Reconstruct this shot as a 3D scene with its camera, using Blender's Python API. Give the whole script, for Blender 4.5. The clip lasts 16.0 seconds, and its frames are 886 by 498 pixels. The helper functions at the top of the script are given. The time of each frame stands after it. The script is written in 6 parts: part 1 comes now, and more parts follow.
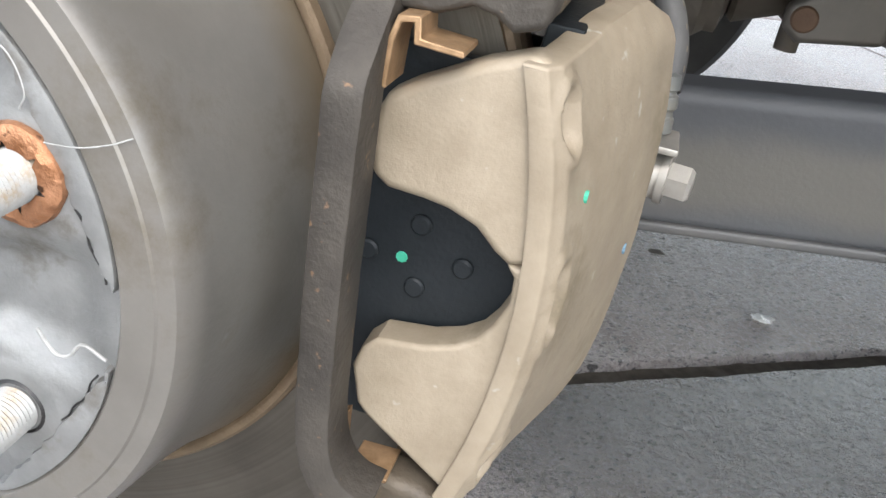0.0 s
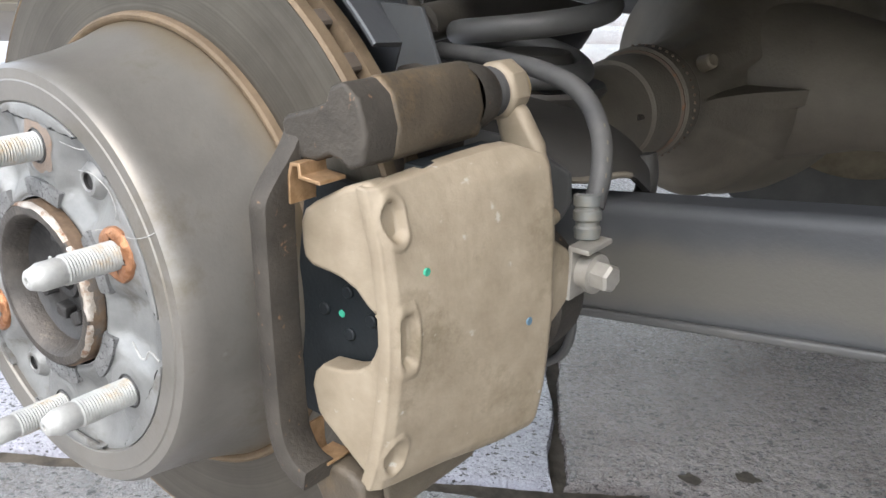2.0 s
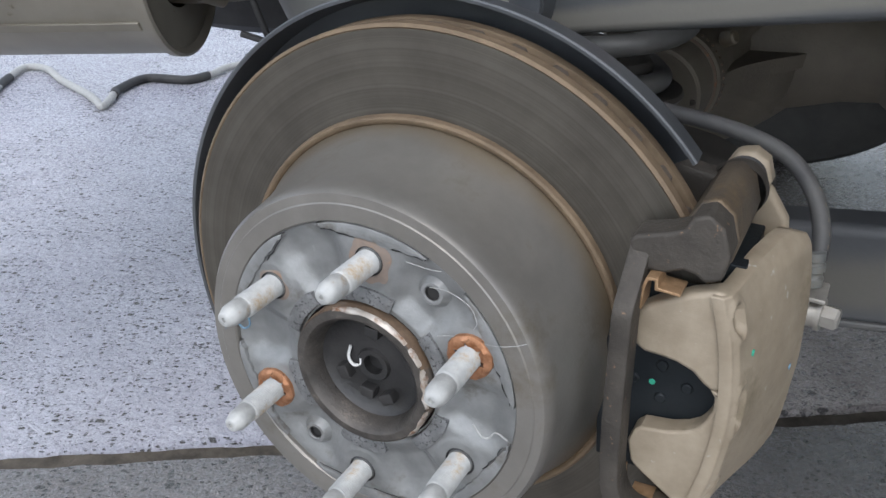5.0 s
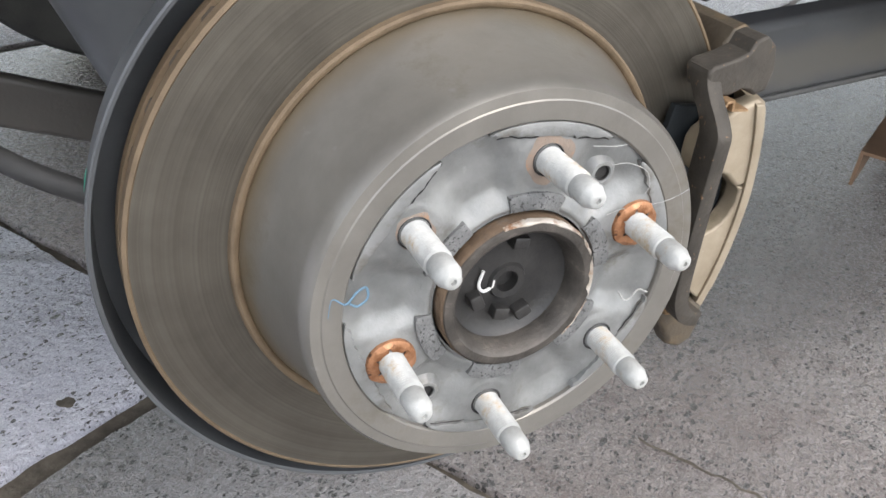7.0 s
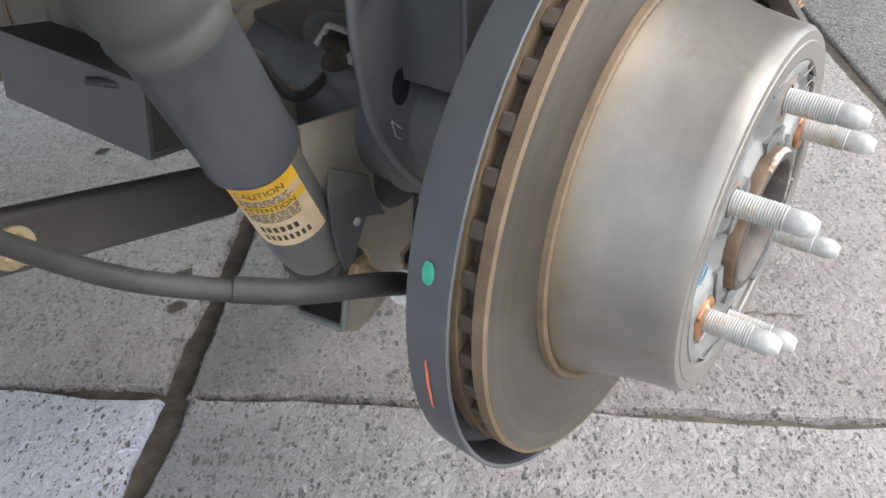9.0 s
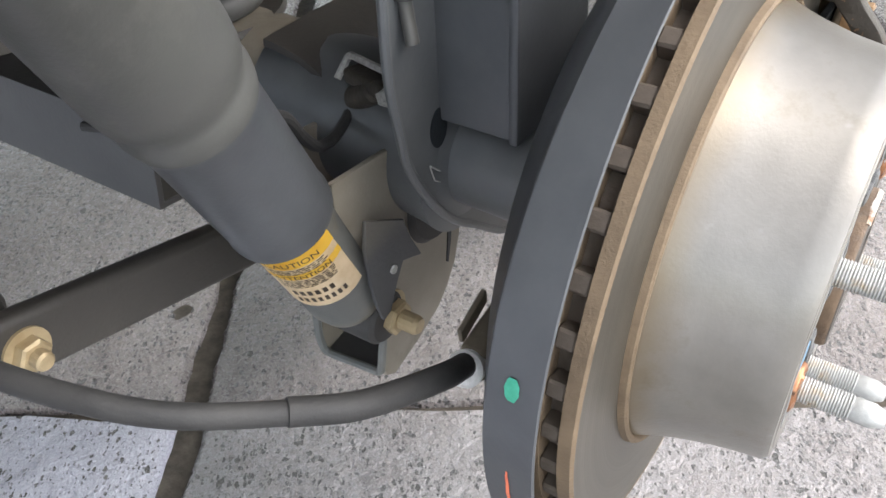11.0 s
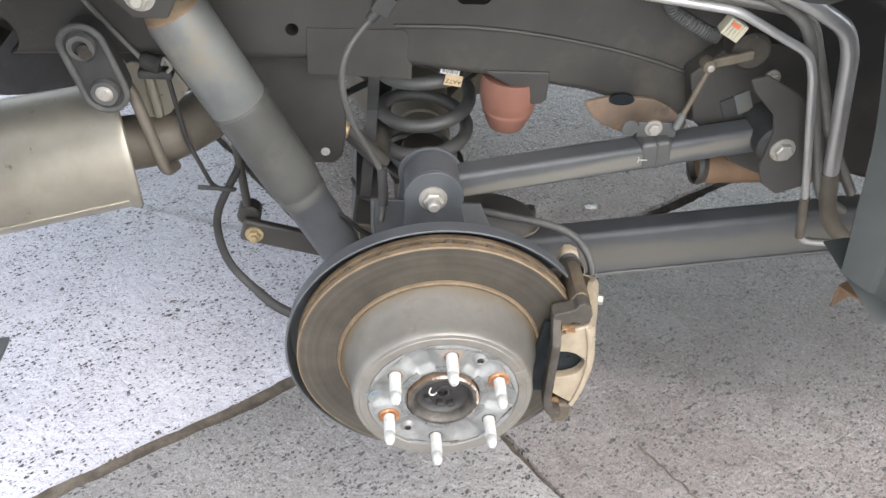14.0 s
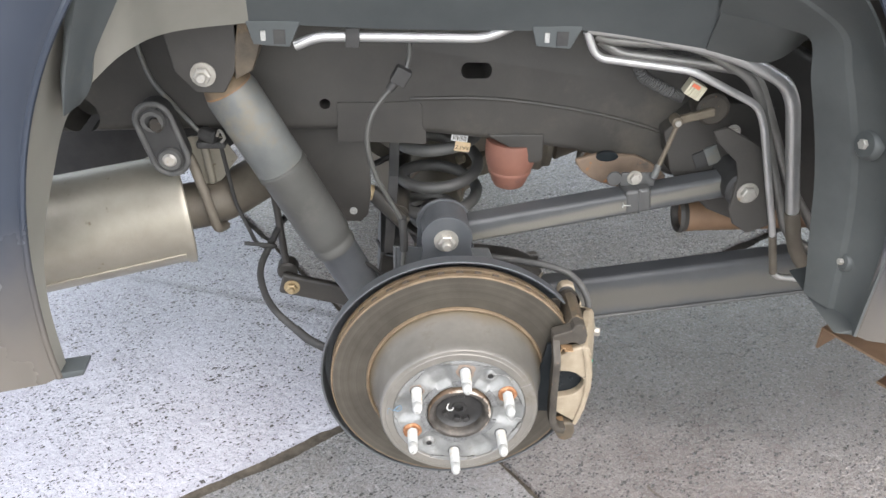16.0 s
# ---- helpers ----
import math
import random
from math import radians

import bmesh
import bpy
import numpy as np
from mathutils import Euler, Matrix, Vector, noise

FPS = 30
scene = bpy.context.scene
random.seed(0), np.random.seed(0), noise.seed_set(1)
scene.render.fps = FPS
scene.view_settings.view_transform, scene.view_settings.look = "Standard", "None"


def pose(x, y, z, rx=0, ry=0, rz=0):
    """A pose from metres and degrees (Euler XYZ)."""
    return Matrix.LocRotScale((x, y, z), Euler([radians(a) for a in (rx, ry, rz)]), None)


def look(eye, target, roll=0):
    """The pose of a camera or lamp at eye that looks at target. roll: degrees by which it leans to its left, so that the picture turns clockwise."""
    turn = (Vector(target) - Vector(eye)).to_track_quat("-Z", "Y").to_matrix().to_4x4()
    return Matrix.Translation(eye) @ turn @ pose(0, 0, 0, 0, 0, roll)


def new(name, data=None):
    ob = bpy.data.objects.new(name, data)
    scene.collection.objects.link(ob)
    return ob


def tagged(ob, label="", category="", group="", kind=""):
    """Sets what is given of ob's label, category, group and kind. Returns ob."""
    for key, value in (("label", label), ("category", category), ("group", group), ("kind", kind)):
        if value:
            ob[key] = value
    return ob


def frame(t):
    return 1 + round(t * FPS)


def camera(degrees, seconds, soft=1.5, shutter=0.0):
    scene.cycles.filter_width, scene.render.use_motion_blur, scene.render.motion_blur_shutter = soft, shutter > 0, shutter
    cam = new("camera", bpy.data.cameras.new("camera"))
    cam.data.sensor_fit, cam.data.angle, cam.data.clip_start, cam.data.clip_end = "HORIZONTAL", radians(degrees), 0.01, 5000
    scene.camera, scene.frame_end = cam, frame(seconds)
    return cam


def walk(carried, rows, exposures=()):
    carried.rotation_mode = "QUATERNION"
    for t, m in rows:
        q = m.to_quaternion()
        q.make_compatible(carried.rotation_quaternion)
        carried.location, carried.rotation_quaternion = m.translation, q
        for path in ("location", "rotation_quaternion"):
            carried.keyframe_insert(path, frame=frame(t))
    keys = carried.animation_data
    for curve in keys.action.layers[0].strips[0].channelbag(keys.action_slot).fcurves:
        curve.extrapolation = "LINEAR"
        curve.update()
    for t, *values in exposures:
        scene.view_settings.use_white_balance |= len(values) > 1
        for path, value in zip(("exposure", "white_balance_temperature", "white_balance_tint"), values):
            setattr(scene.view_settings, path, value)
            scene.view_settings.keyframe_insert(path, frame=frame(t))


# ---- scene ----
cam = camera(54.1, 16.0)
PATH = [
    (0, (0.191, -0.156, 0.57), (-0.118, 1.595, -0.345), 10.9),
    (0.5, (0.205, -0.18, 0.53), (-0.235, 1.651, -0.142), 7.4),
    (1, (0.242, -0.194, 0.537), (-0.287, 1.621, -0.114), 5.8),
    (1.5, (0.308, -0.196, 0.575), (-0.538, 1.485, -0.103), 3.2),
    (2, (0.391, -0.194, 0.613), (-0.753, 1.295, -0.077), 1.1),
    (2.5, (0.467, -0.188, 0.616), (-0.825, 1.169, -0.083), -0.2),
    (3, (0.491, -0.18, 0.625), (-0.835, 1.143, -0.075), 0.2),
    (3.5, (0.474, -0.187, 0.631), (-0.862, 1.128, -0.066), 0.6),
    (4, (0.427, -0.217, 0.649), (-0.907, 1.09, -0.066), 0.5),
    (4.5, (0.349, -0.267, 0.686), (-0.85, 1.138, -0.08), -0.0),
    (5, (0.216, -0.326, 0.722), (-0.602, 1.256, -0.19), 0.3),
    (5.2, (0.161, -0.347, 0.727), (-0.467, 1.28, -0.253), 1.3),
    (7.4, (-0.291, -0.263, 0.666), (0.837, 1.043, -0.345), 7.8),
    (7.5, (-0.314, -0.247, 0.67), (0.891, 0.989, -0.34), 7.7),
    (8, (-0.374, -0.168, 0.683), (0.979, 0.898, -0.334), 5.6),
    (8.5, (-0.419, -0.111, 0.705), (0.939, 0.889, -0.371), 2.6),
    (9, (-0.436, -0.089, 0.706), (0.919, 0.843, -0.433), 1.0),
    (9.5, (-0.39, -0.01, 0.695), (1.033, 0.774, -0.472), 1.9),
    (9.7, (-0.399, 0.022, 0.702), (1.032, 0.735, -0.5), 2.1),
    (11.8, (-0.356, -0.12, 0.811), (0.658, 0.939, -0.549), -4.5),
    (12, (-0.323, -0.179, 0.895), (0.537, 0.907, -0.548), -2.0),
    (12.5, (-0.249, -0.29, 1.059), (0.32, 0.894, -0.449), 4.1),
    (13, (-0.168, -0.354, 1.166), (0.184, 0.724, -0.482), 8.8),
    (13.5, (-0.06, -0.472, 1.221), (0.092, 0.923, -0.204), 4.9),
    (14, (-0.097, -0.674, 1.226), (0.09, 0.866, -0.036), 4.8),
    (14.5, (-0.103, -0.797, 1.244), (0.139, 0.777, 0.033), 5.1),
    (15, (-0.081, -0.844, 1.247), (0.119, 0.814, 0.147), 2.9),
    (15.5, (-0.085, -0.865, 1.238), (0.075, 0.826, 0.183), 1.9),
    (16, (-0.095, -0.87, 1.241), (0.034, 0.829, 0.193), 1.8),
]
walk(cam, [(t, look(eye, target, roll)) for t, eye, target, roll in PATH], [(0, 1.95, 6500, 10), (0.5, 1.8, 6500, 10), (1, 1.85, 6500, 10), (2.5, 1.95, 6550, 10), (4, 1.75, 6550, 10), (5, 1.1, 6150, 10), (7.5, 1.8, 6650, 10), (8.5, 1.92, 6600, 10), (9.5, 2.1, 6650, 10), (12.0, 2.27, 6650, 10), (12.5, 2.18, 6680, 10), (13.0, 2.0, 6650, 10), (13.5, 1.9, 6650, 10), (14, 2.15, 6650, 10), (14.5, 2.2, 6650, 10), (16, 2.1, 6650, 10)])

# ---------------------------------------------------------------- light
world = bpy.data.worlds.new("sky")
scene.world = world
world.use_nodes = True
wn = world.node_tree.nodes
sky = wn.new("ShaderNodeTexSky")
sky.sky_type, sky.sun_disc = "NISHITA", False
sky.sun_elevation, sky.sun_rotation = radians(56), radians(160)
sky.air_density, sky.dust_density, sky.ozone_density = 1.0, 2.0, 1.0
wn["Background"].inputs["Strength"].default_value = 0.15
haze = wn.new("ShaderNodeHueSaturation")
haze.inputs["Saturation"].default_value = 0.5
world.node_tree.links.new(sky.outputs[0], haze.inputs["Color"])
world.node_tree.links.new(haze.outputs[0], wn["Background"].inputs["Color"])
sun = new("sun", bpy.data.lights.new("sun", "SUN"))
sun.data.energy, sun.data.angle, sun.data.color = 0.55, radians(140), (1.0, 0.95, 0.88)
sun.matrix_world = look((0.55, -1.5, 2.4), (0, 0, 0))


# ---------------------------------------------------------------- materials
def surf(name, dark, light, scale=12.0, rough=(0.45, 0.7), metal=0.0, bump=0.25, grain=400.0,
         spot=None, spot_scale=90.0, spot_size=0.2, coat=0.0, tint=None, tint_scale=6.0, tint_at=0.58):
    """Two tones at a broad scale, fine grain relief, optional small spots and broad stains."""
    m = bpy.data.materials.new(name)
    m.use_nodes = True
    nt = m.node_tree
    n, ln = nt.nodes, nt.links
    b = n["Principled BSDF"]
    tc = n.new("ShaderNodeTexCoord")

    def noise_tex(sc, detail=6.0, rg=0.6):
        t = n.new("ShaderNodeTexNoise")
        t.inputs["Scale"].default_value, t.inputs["Detail"].default_value = sc, detail
        t.inputs["Roughness"].default_value = rg
        ln.new(tc.outputs["Object"], t.inputs["Vector"])
        return t

    def ramp(fac, a, c, lo, hi):
        r = n.new("ShaderNodeValToRGB")
        r.color_ramp.elements[0].position, r.color_ramp.elements[1].position = lo, hi
        r.color_ramp.elements[0].color, r.color_ramp.elements[1].color = a, c
        ln.new(fac, r.inputs[0])
        return r

    def mix(fac, a, c):
        x = n.new("ShaderNodeMix")
        x.data_type = "RGBA"
        ln.new(fac, x.inputs[0])
        ln.new(a, x.inputs[6])
        x.inputs[7].default_value = c
        return x.outputs[2]

    broad, fine = noise_tex(scale), noise_tex(grain, 3.0)
    col = ramp(broad.outputs[0], (*dark, 1), (*light, 1), 0.32, 0.68).outputs[0]
    if tint:
        st = noise_tex(tint_scale, 8.0, 0.7)
        col = mix(ramp(st.outputs[0], (0, 0, 0, 1), (1, 1, 1, 1), tint_at, tint_at + 0.12).outputs[0], col, (*tint, 1))
    if spot:
        sp = noise_tex(spot_scale, 3.0, 0.5)
        col = mix(ramp(sp.outputs[0], (0, 0, 0, 1), (1, 1, 1, 1), 0.72 - spot_size, 0.78 - spot_size).outputs[0], col, (*spot, 1))
    ln.new(col, b.inputs["Base Color"])
    rr = n.new("ShaderNodeMapRange")
    rr.inputs[3].default_value, rr.inputs[4].default_value = rough
    ln.new(broad.outputs[0], rr.inputs[0])
    ln.new(rr.outputs[0], b.inputs["Roughness"])
    b.inputs["Metallic"].default_value = metal
    b.inputs["Coat Weight"].default_value = coat
    if bump:
        bp = n.new("ShaderNodeBump")
        bp.inputs["Strength"].default_value, bp.inputs["Distance"].default_value = bump, 0.002
        ln.new(fine.outputs[0], bp.inputs["Height"])
        ln.new(bp.outputs[0], b.inputs["Normal"])
    return m


def ringed(name, dark, light, metal, rough, rings=700.0, depth=0.12):
    """Turned metal: fine rings round the y axis of the object, with blotches."""
    m = surf(name, dark, light, 14.0, rough, metal, 0.0)
    nt = m.node_tree
    n, ln = nt.nodes, nt.links
    tc = n.new("ShaderNodeTexCoord")
    sep = n.new("ShaderNodeSeparateXYZ")
    ln.new(tc.outputs["Object"], sep.inputs[0])
    cmb = n.new("ShaderNodeCombineXYZ")
    ln.new(sep.outputs[0], cmb.inputs[0])
    ln.new(sep.outputs[2], cmb.inputs[1])
    length = n.new("ShaderNodeVectorMath")
    length.operation = "LENGTH"
    ln.new(cmb.outputs[0], length.inputs[0])
    tex = n.new("ShaderNodeTexNoise")
    tex.noise_dimensions = "1D"
    tex.inputs["Scale"].default_value, tex.inputs["Detail"].default_value = rings, 4.0
    ln.new(length.outputs["Value"], tex.inputs["W"])
    bp = n.new("ShaderNodeBump")
    bp.inputs["Strength"].default_value, bp.inputs["Distance"].default_value = depth, 0.001
    ln.new(tex.outputs[0], bp.inputs["Height"])
    b = n["Principled BSDF"]
    ln.new(bp.outputs[0], b.inputs["Normal"])
    old = b.inputs["Base Color"].links[0].from_socket
    x = n.new("ShaderNodeMix")
    x.data_type, x.blend_type = "RGBA", "MULTIPLY"
    x.inputs[0].default_value = 0.4
    ln.new(old, x.inputs[6])
    band = n.new("ShaderNodeTexNoise")
    band.noise_dimensions = "1D"
    band.inputs["Scale"].default_value, band.inputs["Detail"].default_value = 150.0, 3.0
    ln.new(length.outputs["Value"], band.inputs["W"])
    both = n.new("ShaderNodeMath")
    both.operation = "MULTIPLY_ADD"
    both.inputs[1].default_value = 0.6
    ln.new(band.outputs[0], both.inputs[0])
    half = n.new("ShaderNodeMath")
    half.operation = "MULTIPLY"
    half.inputs[1].default_value = 0.4
    ln.new(tex.outputs[0], half.inputs[0])
    ln.new(half.outputs[0], both.inputs[2])
    r = n.new("ShaderNodeValToRGB")
    r.color_ramp.elements[0].position, r.color_ramp.elements[1].position = 0.38, 0.62
    r.color_ramp.elements[0].color = (0.5, 0.48, 0.46, 1)
    ln.new(both.outputs[0], r.inputs[0])
    ln.new(r.outputs[0], x.inputs[7])
    ln.new(x.outputs[2], b.inputs["Base Color"])
    return m


def concrete_material(name, dark, light, stain, pitted, sheen=0.9):
    """Worn concrete: pale paste with sand grain, sharp-edged pits of three sizes, broad blotches. pitted: how many pits are open."""
    m = bpy.data.materials.new(name)
    m.use_nodes = True
    nt = m.node_tree
    n, ln = nt.nodes, nt.links
    b = n["Principled BSDF"]
    tc = n.new("ShaderNodeTexCoord")

    def noise_tex(sc, detail, rg=0.6, warp=0.0, out=0):
        t = n.new("ShaderNodeTexNoise")
        t.inputs["Scale"].default_value, t.inputs["Detail"].default_value = sc, detail
        t.inputs["Roughness"].default_value, t.inputs["Distortion"].default_value = rg, warp
        ln.new(tc.outputs["Object"], t.inputs["Vector"])
        return t.outputs[out]

    def ramp(fac, lo, hi, a=(0, 0, 0), c=(1, 1, 1)):
        r = n.new("ShaderNodeValToRGB")
        r.color_ramp.elements[0].position, r.color_ramp.elements[1].position = lo, hi
        r.color_ramp.elements[0].color, r.color_ramp.elements[1].color = (*a, 1), (*c, 1)
        ln.new(fac, r.inputs[0])
        return r.outputs[0]

    def mix(fac, a, c, mode="MIX"):
        x = n.new("ShaderNodeMix")
        x.data_type, x.blend_type = "RGBA", mode
        if isinstance(fac, float):
            x.inputs[0].default_value = fac
        else:
            ln.new(fac, x.inputs[0])
        ln.new(a, x.inputs[6])
        if isinstance(c, tuple):
            x.inputs[7].default_value = (*c, 1)
        else:
            ln.new(c, x.inputs[7])
        return x.outputs[2]

    def calc(op, a, c):
        x = n.new("ShaderNodeMath")
        x.operation = op
        for k, v in enumerate((a, c)):
            if isinstance(v, float):
                x.inputs[k].default_value = v
            else:
                ln.new(v, x.inputs[k])
        return x.outputs[0]

    shake = n.new("ShaderNodeVectorMath")
    shake.operation = "MULTIPLY_ADD"
    shake.inputs[1].default_value = (0.012, 0.012, 0.012)
    ln.new(noise_tex(90.0, 3.0, 0.6, 0.0, 1), shake.inputs[0])
    ln.new(tc.outputs["Object"], shake.inputs[2])
    where = noise_tex(6.0, 5.0, 0.65)
    drawn = n.new("ShaderNodeMapping")
    drawn.inputs["Scale"].default_value = (0.55, 1.0, 1.0)
    ln.new(shake.outputs[0], drawn.inputs["Vector"])

    def pits(sc, share, size):
        """Open pores in some of the cells of a warped cell pattern; each cell draws its own size."""
        v = n.new("ShaderNodeTexVoronoi")
        v.inputs["Scale"].default_value = sc
        ln.new(drawn.outputs[0], v.inputs["Vector"])
        q = n.new("ShaderNodeSeparateColor")
        ln.new(v.outputs["Color"], q.inputs[0])
        chance = calc("ADD", calc("MULTIPLY", q.outputs[0], 0.55), calc("MULTIPLY", where, 0.5))
        radius = calc("MULTIPLY", ramp(chance, 0.80 - 0.55 * share, 0.89 - 0.55 * share), size)
        gap = calc("SUBTRACT", radius, v.outputs["Distance"])
        return ramp(gap, 0.0, 0.05)

    small, middle, large = pits(330.0, 0.30 + pitted, 0.46), pits(190.0, 0.27 + pitted, 0.44), pits(95.0, 0.10 + pitted, 0.40)
    broad = noise_tex(2.6, 8.0, 0.7)
    patch = noise_tex(13.0, 6.0, 0.66, 0.5)
    grain = noise_tex(120.0, 6.0, 0.72, 0.4)
    sand = noise_tex(420.0, 3.0, 0.6)
    col = ramp(grain, 0.34, 0.66, dark, light)
    col = mix(0.55, col, ramp(sand, 0.36, 0.64, (0.78, 0.775, 0.77), (1.16, 1.16, 1.15)), "MULTIPLY")
    col = mix(ramp(broad, 0.44, 0.70), col, stain, "MULTIPLY")
    col = mix(ramp(patch, 0.50, 0.66), col, tuple(0.4 + 0.6 * v for v in stain), "MULTIPLY")
    col = mix(calc("MULTIPLY", small, 0.7), col, (0.085, 0.080, 0.077))
    col = mix(middle, col, (0.070, 0.065, 0.062))
    col = mix(large, col, (0.060, 0.055, 0.051))
    ln.new(col, b.inputs["Base Color"])
    ln.new(ramp(grain, 0.3, 0.7, (0.36, 0.36, 0.36), (0.15, 0.15, 0.15)), b.inputs["Roughness"])
    b.inputs["Specular IOR Level"].default_value = sheen
    h = calc("ADD", calc("MULTIPLY", grain, 0.55), calc("MULTIPLY", sand, 0.22))
    h = calc("ADD", h, calc("ADD", calc("MULTIPLY", patch, 0.8), calc("MULTIPLY", noise_tex(45.0, 3.0, 0.5, 0.8), 0.9)))
    h = calc("SUBTRACT", h, calc("MULTIPLY", small, 0.35))
    h = calc("SUBTRACT", h, calc("ADD", calc("MULTIPLY", middle, 0.6), calc("MULTIPLY", large, 1.0)))
    bp = n.new("ShaderNodeBump")
    bp.inputs["Strength"].default_value, bp.inputs["Distance"].default_value = 1.0, 0.008
    ln.new(h, bp.inputs["Height"])
    ln.new(bp.outputs[0], b.inputs["Normal"])
    return m


# The blue of the skylight is put into this slab's base colour.
SKYLIT_CONCRETE = concrete_material("concrete", (0.375, 0.378, 0.430), (0.525, 0.530, 0.592), (0.82, 0.81, 0.82), 0.03)
BROWN_CONCRETE = concrete_material("brown_concrete", (0.190, 0.168, 0.160), (0.292, 0.262, 0.247), (0.70, 0.64, 0.62), 0.10, 0.75)
GREY_CONCRETE = concrete_material("grey_concrete", (0.255, 0.238, 0.235), (0.370, 0.348, 0.342), (0.76, 0.72, 0.70), 0.06)
DIRT = surf("joint_dirt", (0.055, 0.047, 0.036), (0.14, 0.12, 0.092), 45, (0.8, 0.95), 0, 0.6, 200)
HAT = surf("cast_hat", (0.175, 0.164, 0.145), (0.250, 0.237, 0.213), 18, (0.25, 0.38), 0.42, 0.06, 500, tint=(0.15, 0.13, 0.098), tint_scale=9, tint_at=0.53, spot=(0.29, 0.285, 0.27), spot_scale=38, spot_size=0.02)


def tone_towards(m, axis, lo, hi, colour, ragged=0.02):
    """A colour that thickens towards one end, with a cloudy front: hat rust, body dust and painted reflection."""
    nt = m.node_tree
    n, ln = nt.nodes, nt.links
    b = n["Principled BSDF"]
    tc = n.new("ShaderNodeTexCoord")
    sep = n.new("ShaderNodeSeparateXYZ")
    ln.new(tc.outputs["Object"], sep.inputs[0])
    t = n.new("ShaderNodeTexNoise")
    t.inputs["Scale"].default_value, t.inputs["Detail"].default_value = 22.0, 5.0
    ln.new(tc.outputs["Object"], t.inputs["Vector"])
    add = n.new("ShaderNodeMath")
    add.operation = "MULTIPLY_ADD"
    add.inputs[1].default_value = ragged
    ln.new(t.outputs[0], add.inputs[0])
    ln.new(sep.outputs[axis], add.inputs[2])
    mr = n.new("ShaderNodeMapRange")
    mr.interpolation_type = "SMOOTHSTEP"
    mr.inputs[1].default_value, mr.inputs[2].default_value = lo + ragged * 0.5, hi + ragged * 0.5
    ln.new(add.outputs[0], mr.inputs[0])
    old = b.inputs["Base Color"].links[0].from_socket
    x = n.new("ShaderNodeMix")
    x.data_type = "RGBA"
    ln.new(mr.outputs[0], x.inputs[0])
    ln.new(old, x.inputs[6])
    x.inputs[7].default_value = (*colour, 1)
    ln.new(x.outputs[2], b.inputs["Base Color"])
    return m


def dust_band(m, across, centre, half, colour):
    """Dried dust lying along the flat of a painted beam, fading in clouds before its edges."""
    nt = m.node_tree
    n, ln = nt.nodes, nt.links
    b = n["Principled BSDF"]
    tc = n.new("ShaderNodeTexCoord")
    dot = n.new("ShaderNodeVectorMath")
    dot.operation = "DOT_PRODUCT"
    dot.inputs[1].default_value = across
    ln.new(tc.outputs["Object"], dot.inputs[0])
    off = n.new("ShaderNodeMath")
    off.operation = "SUBTRACT"
    off.inputs[1].default_value = centre
    ln.new(dot.outputs["Value"], off.inputs[0])
    size = n.new("ShaderNodeMath")
    size.operation = "ABSOLUTE"
    ln.new(off.outputs[0], size.inputs[0])
    t = n.new("ShaderNodeTexNoise")
    t.inputs["Scale"].default_value, t.inputs["Detail"].default_value = 14.0, 7.0
    ln.new(tc.outputs["Object"], t.inputs["Vector"])
    add = n.new("ShaderNodeMath")
    add.operation = "MULTIPLY_ADD"
    add.inputs[1].default_value = half * 0.9
    ln.new(t.outputs[0], add.inputs[0])
    ln.new(size.outputs[0], add.inputs[2])
    mr = n.new("ShaderNodeMapRange")
    mr.interpolation_type = "SMOOTHSTEP"
    mr.inputs[1].default_value, mr.inputs[2].default_value = half * 0.75, half * 1.5
    mr.inputs[3].default_value, mr.inputs[4].default_value = 0.9, 0.0
    ln.new(add.outputs[0], mr.inputs[0])
    old = b.inputs["Base Color"].links[0].from_socket
    x = n.new("ShaderNodeMix")
    x.data_type = "RGBA"
    ln.new(mr.outputs[0], x.inputs[0])
    ln.new(old, x.inputs[6])
    x.inputs[7].default_value = (*colour, 1)
    ln.new(x.outputs[2], b.inputs["Base Color"])
    return m


FACE = surf("zinc_face", (0.175, 0.178, 0.174), (0.285, 0.288, 0.280), 40, (0.36, 0.52), 0.35, 0.14, 600, spot=(0.36, 0.36, 0.35), spot_scale=55, spot_size=0.03, tint=(0.14, 0.128, 0.108), tint_scale=22, tint_at=0.56)
FACEROUGH = surf("corroded_face", (0.12, 0.122, 0.12), (0.23, 0.232, 0.23), 120, (0.5, 0.7), 0.3, 0.5, 700, spot=(0.06, 0.06, 0.058), spot_scale=620, spot_size=0.14, tint=(0.34, 0.34, 0.33), tint_scale=90, tint_at=0.62)
DISC = ringed("disc_steel", (0.092, 0.083, 0.069), (0.148, 0.135, 0.112), 0.7, (0.34, 0.46))
RUST = surf("rust_edge", (0.125, 0.09, 0.056), (0.21, 0.153, 0.096), 40, (0.55, 0.8), 0.25, 0.3, 500, tint=(0.13, 0.092, 0.06), tint_scale=30)
VENT = surf("vent_rust", (0.085, 0.068, 0.053), (0.14, 0.113, 0.09), 40, (0.7, 0.9), 0.1, 0.3, 400)
ORANGE = surf("fresh_rust", (0.27, 0.115, 0.05), (0.56, 0.29, 0.16), 160, (0.28, 0.5), 0.65, 0.3, 700, spot=(0.1, 0.05, 0.03), spot_scale=200, spot_size=0.1)
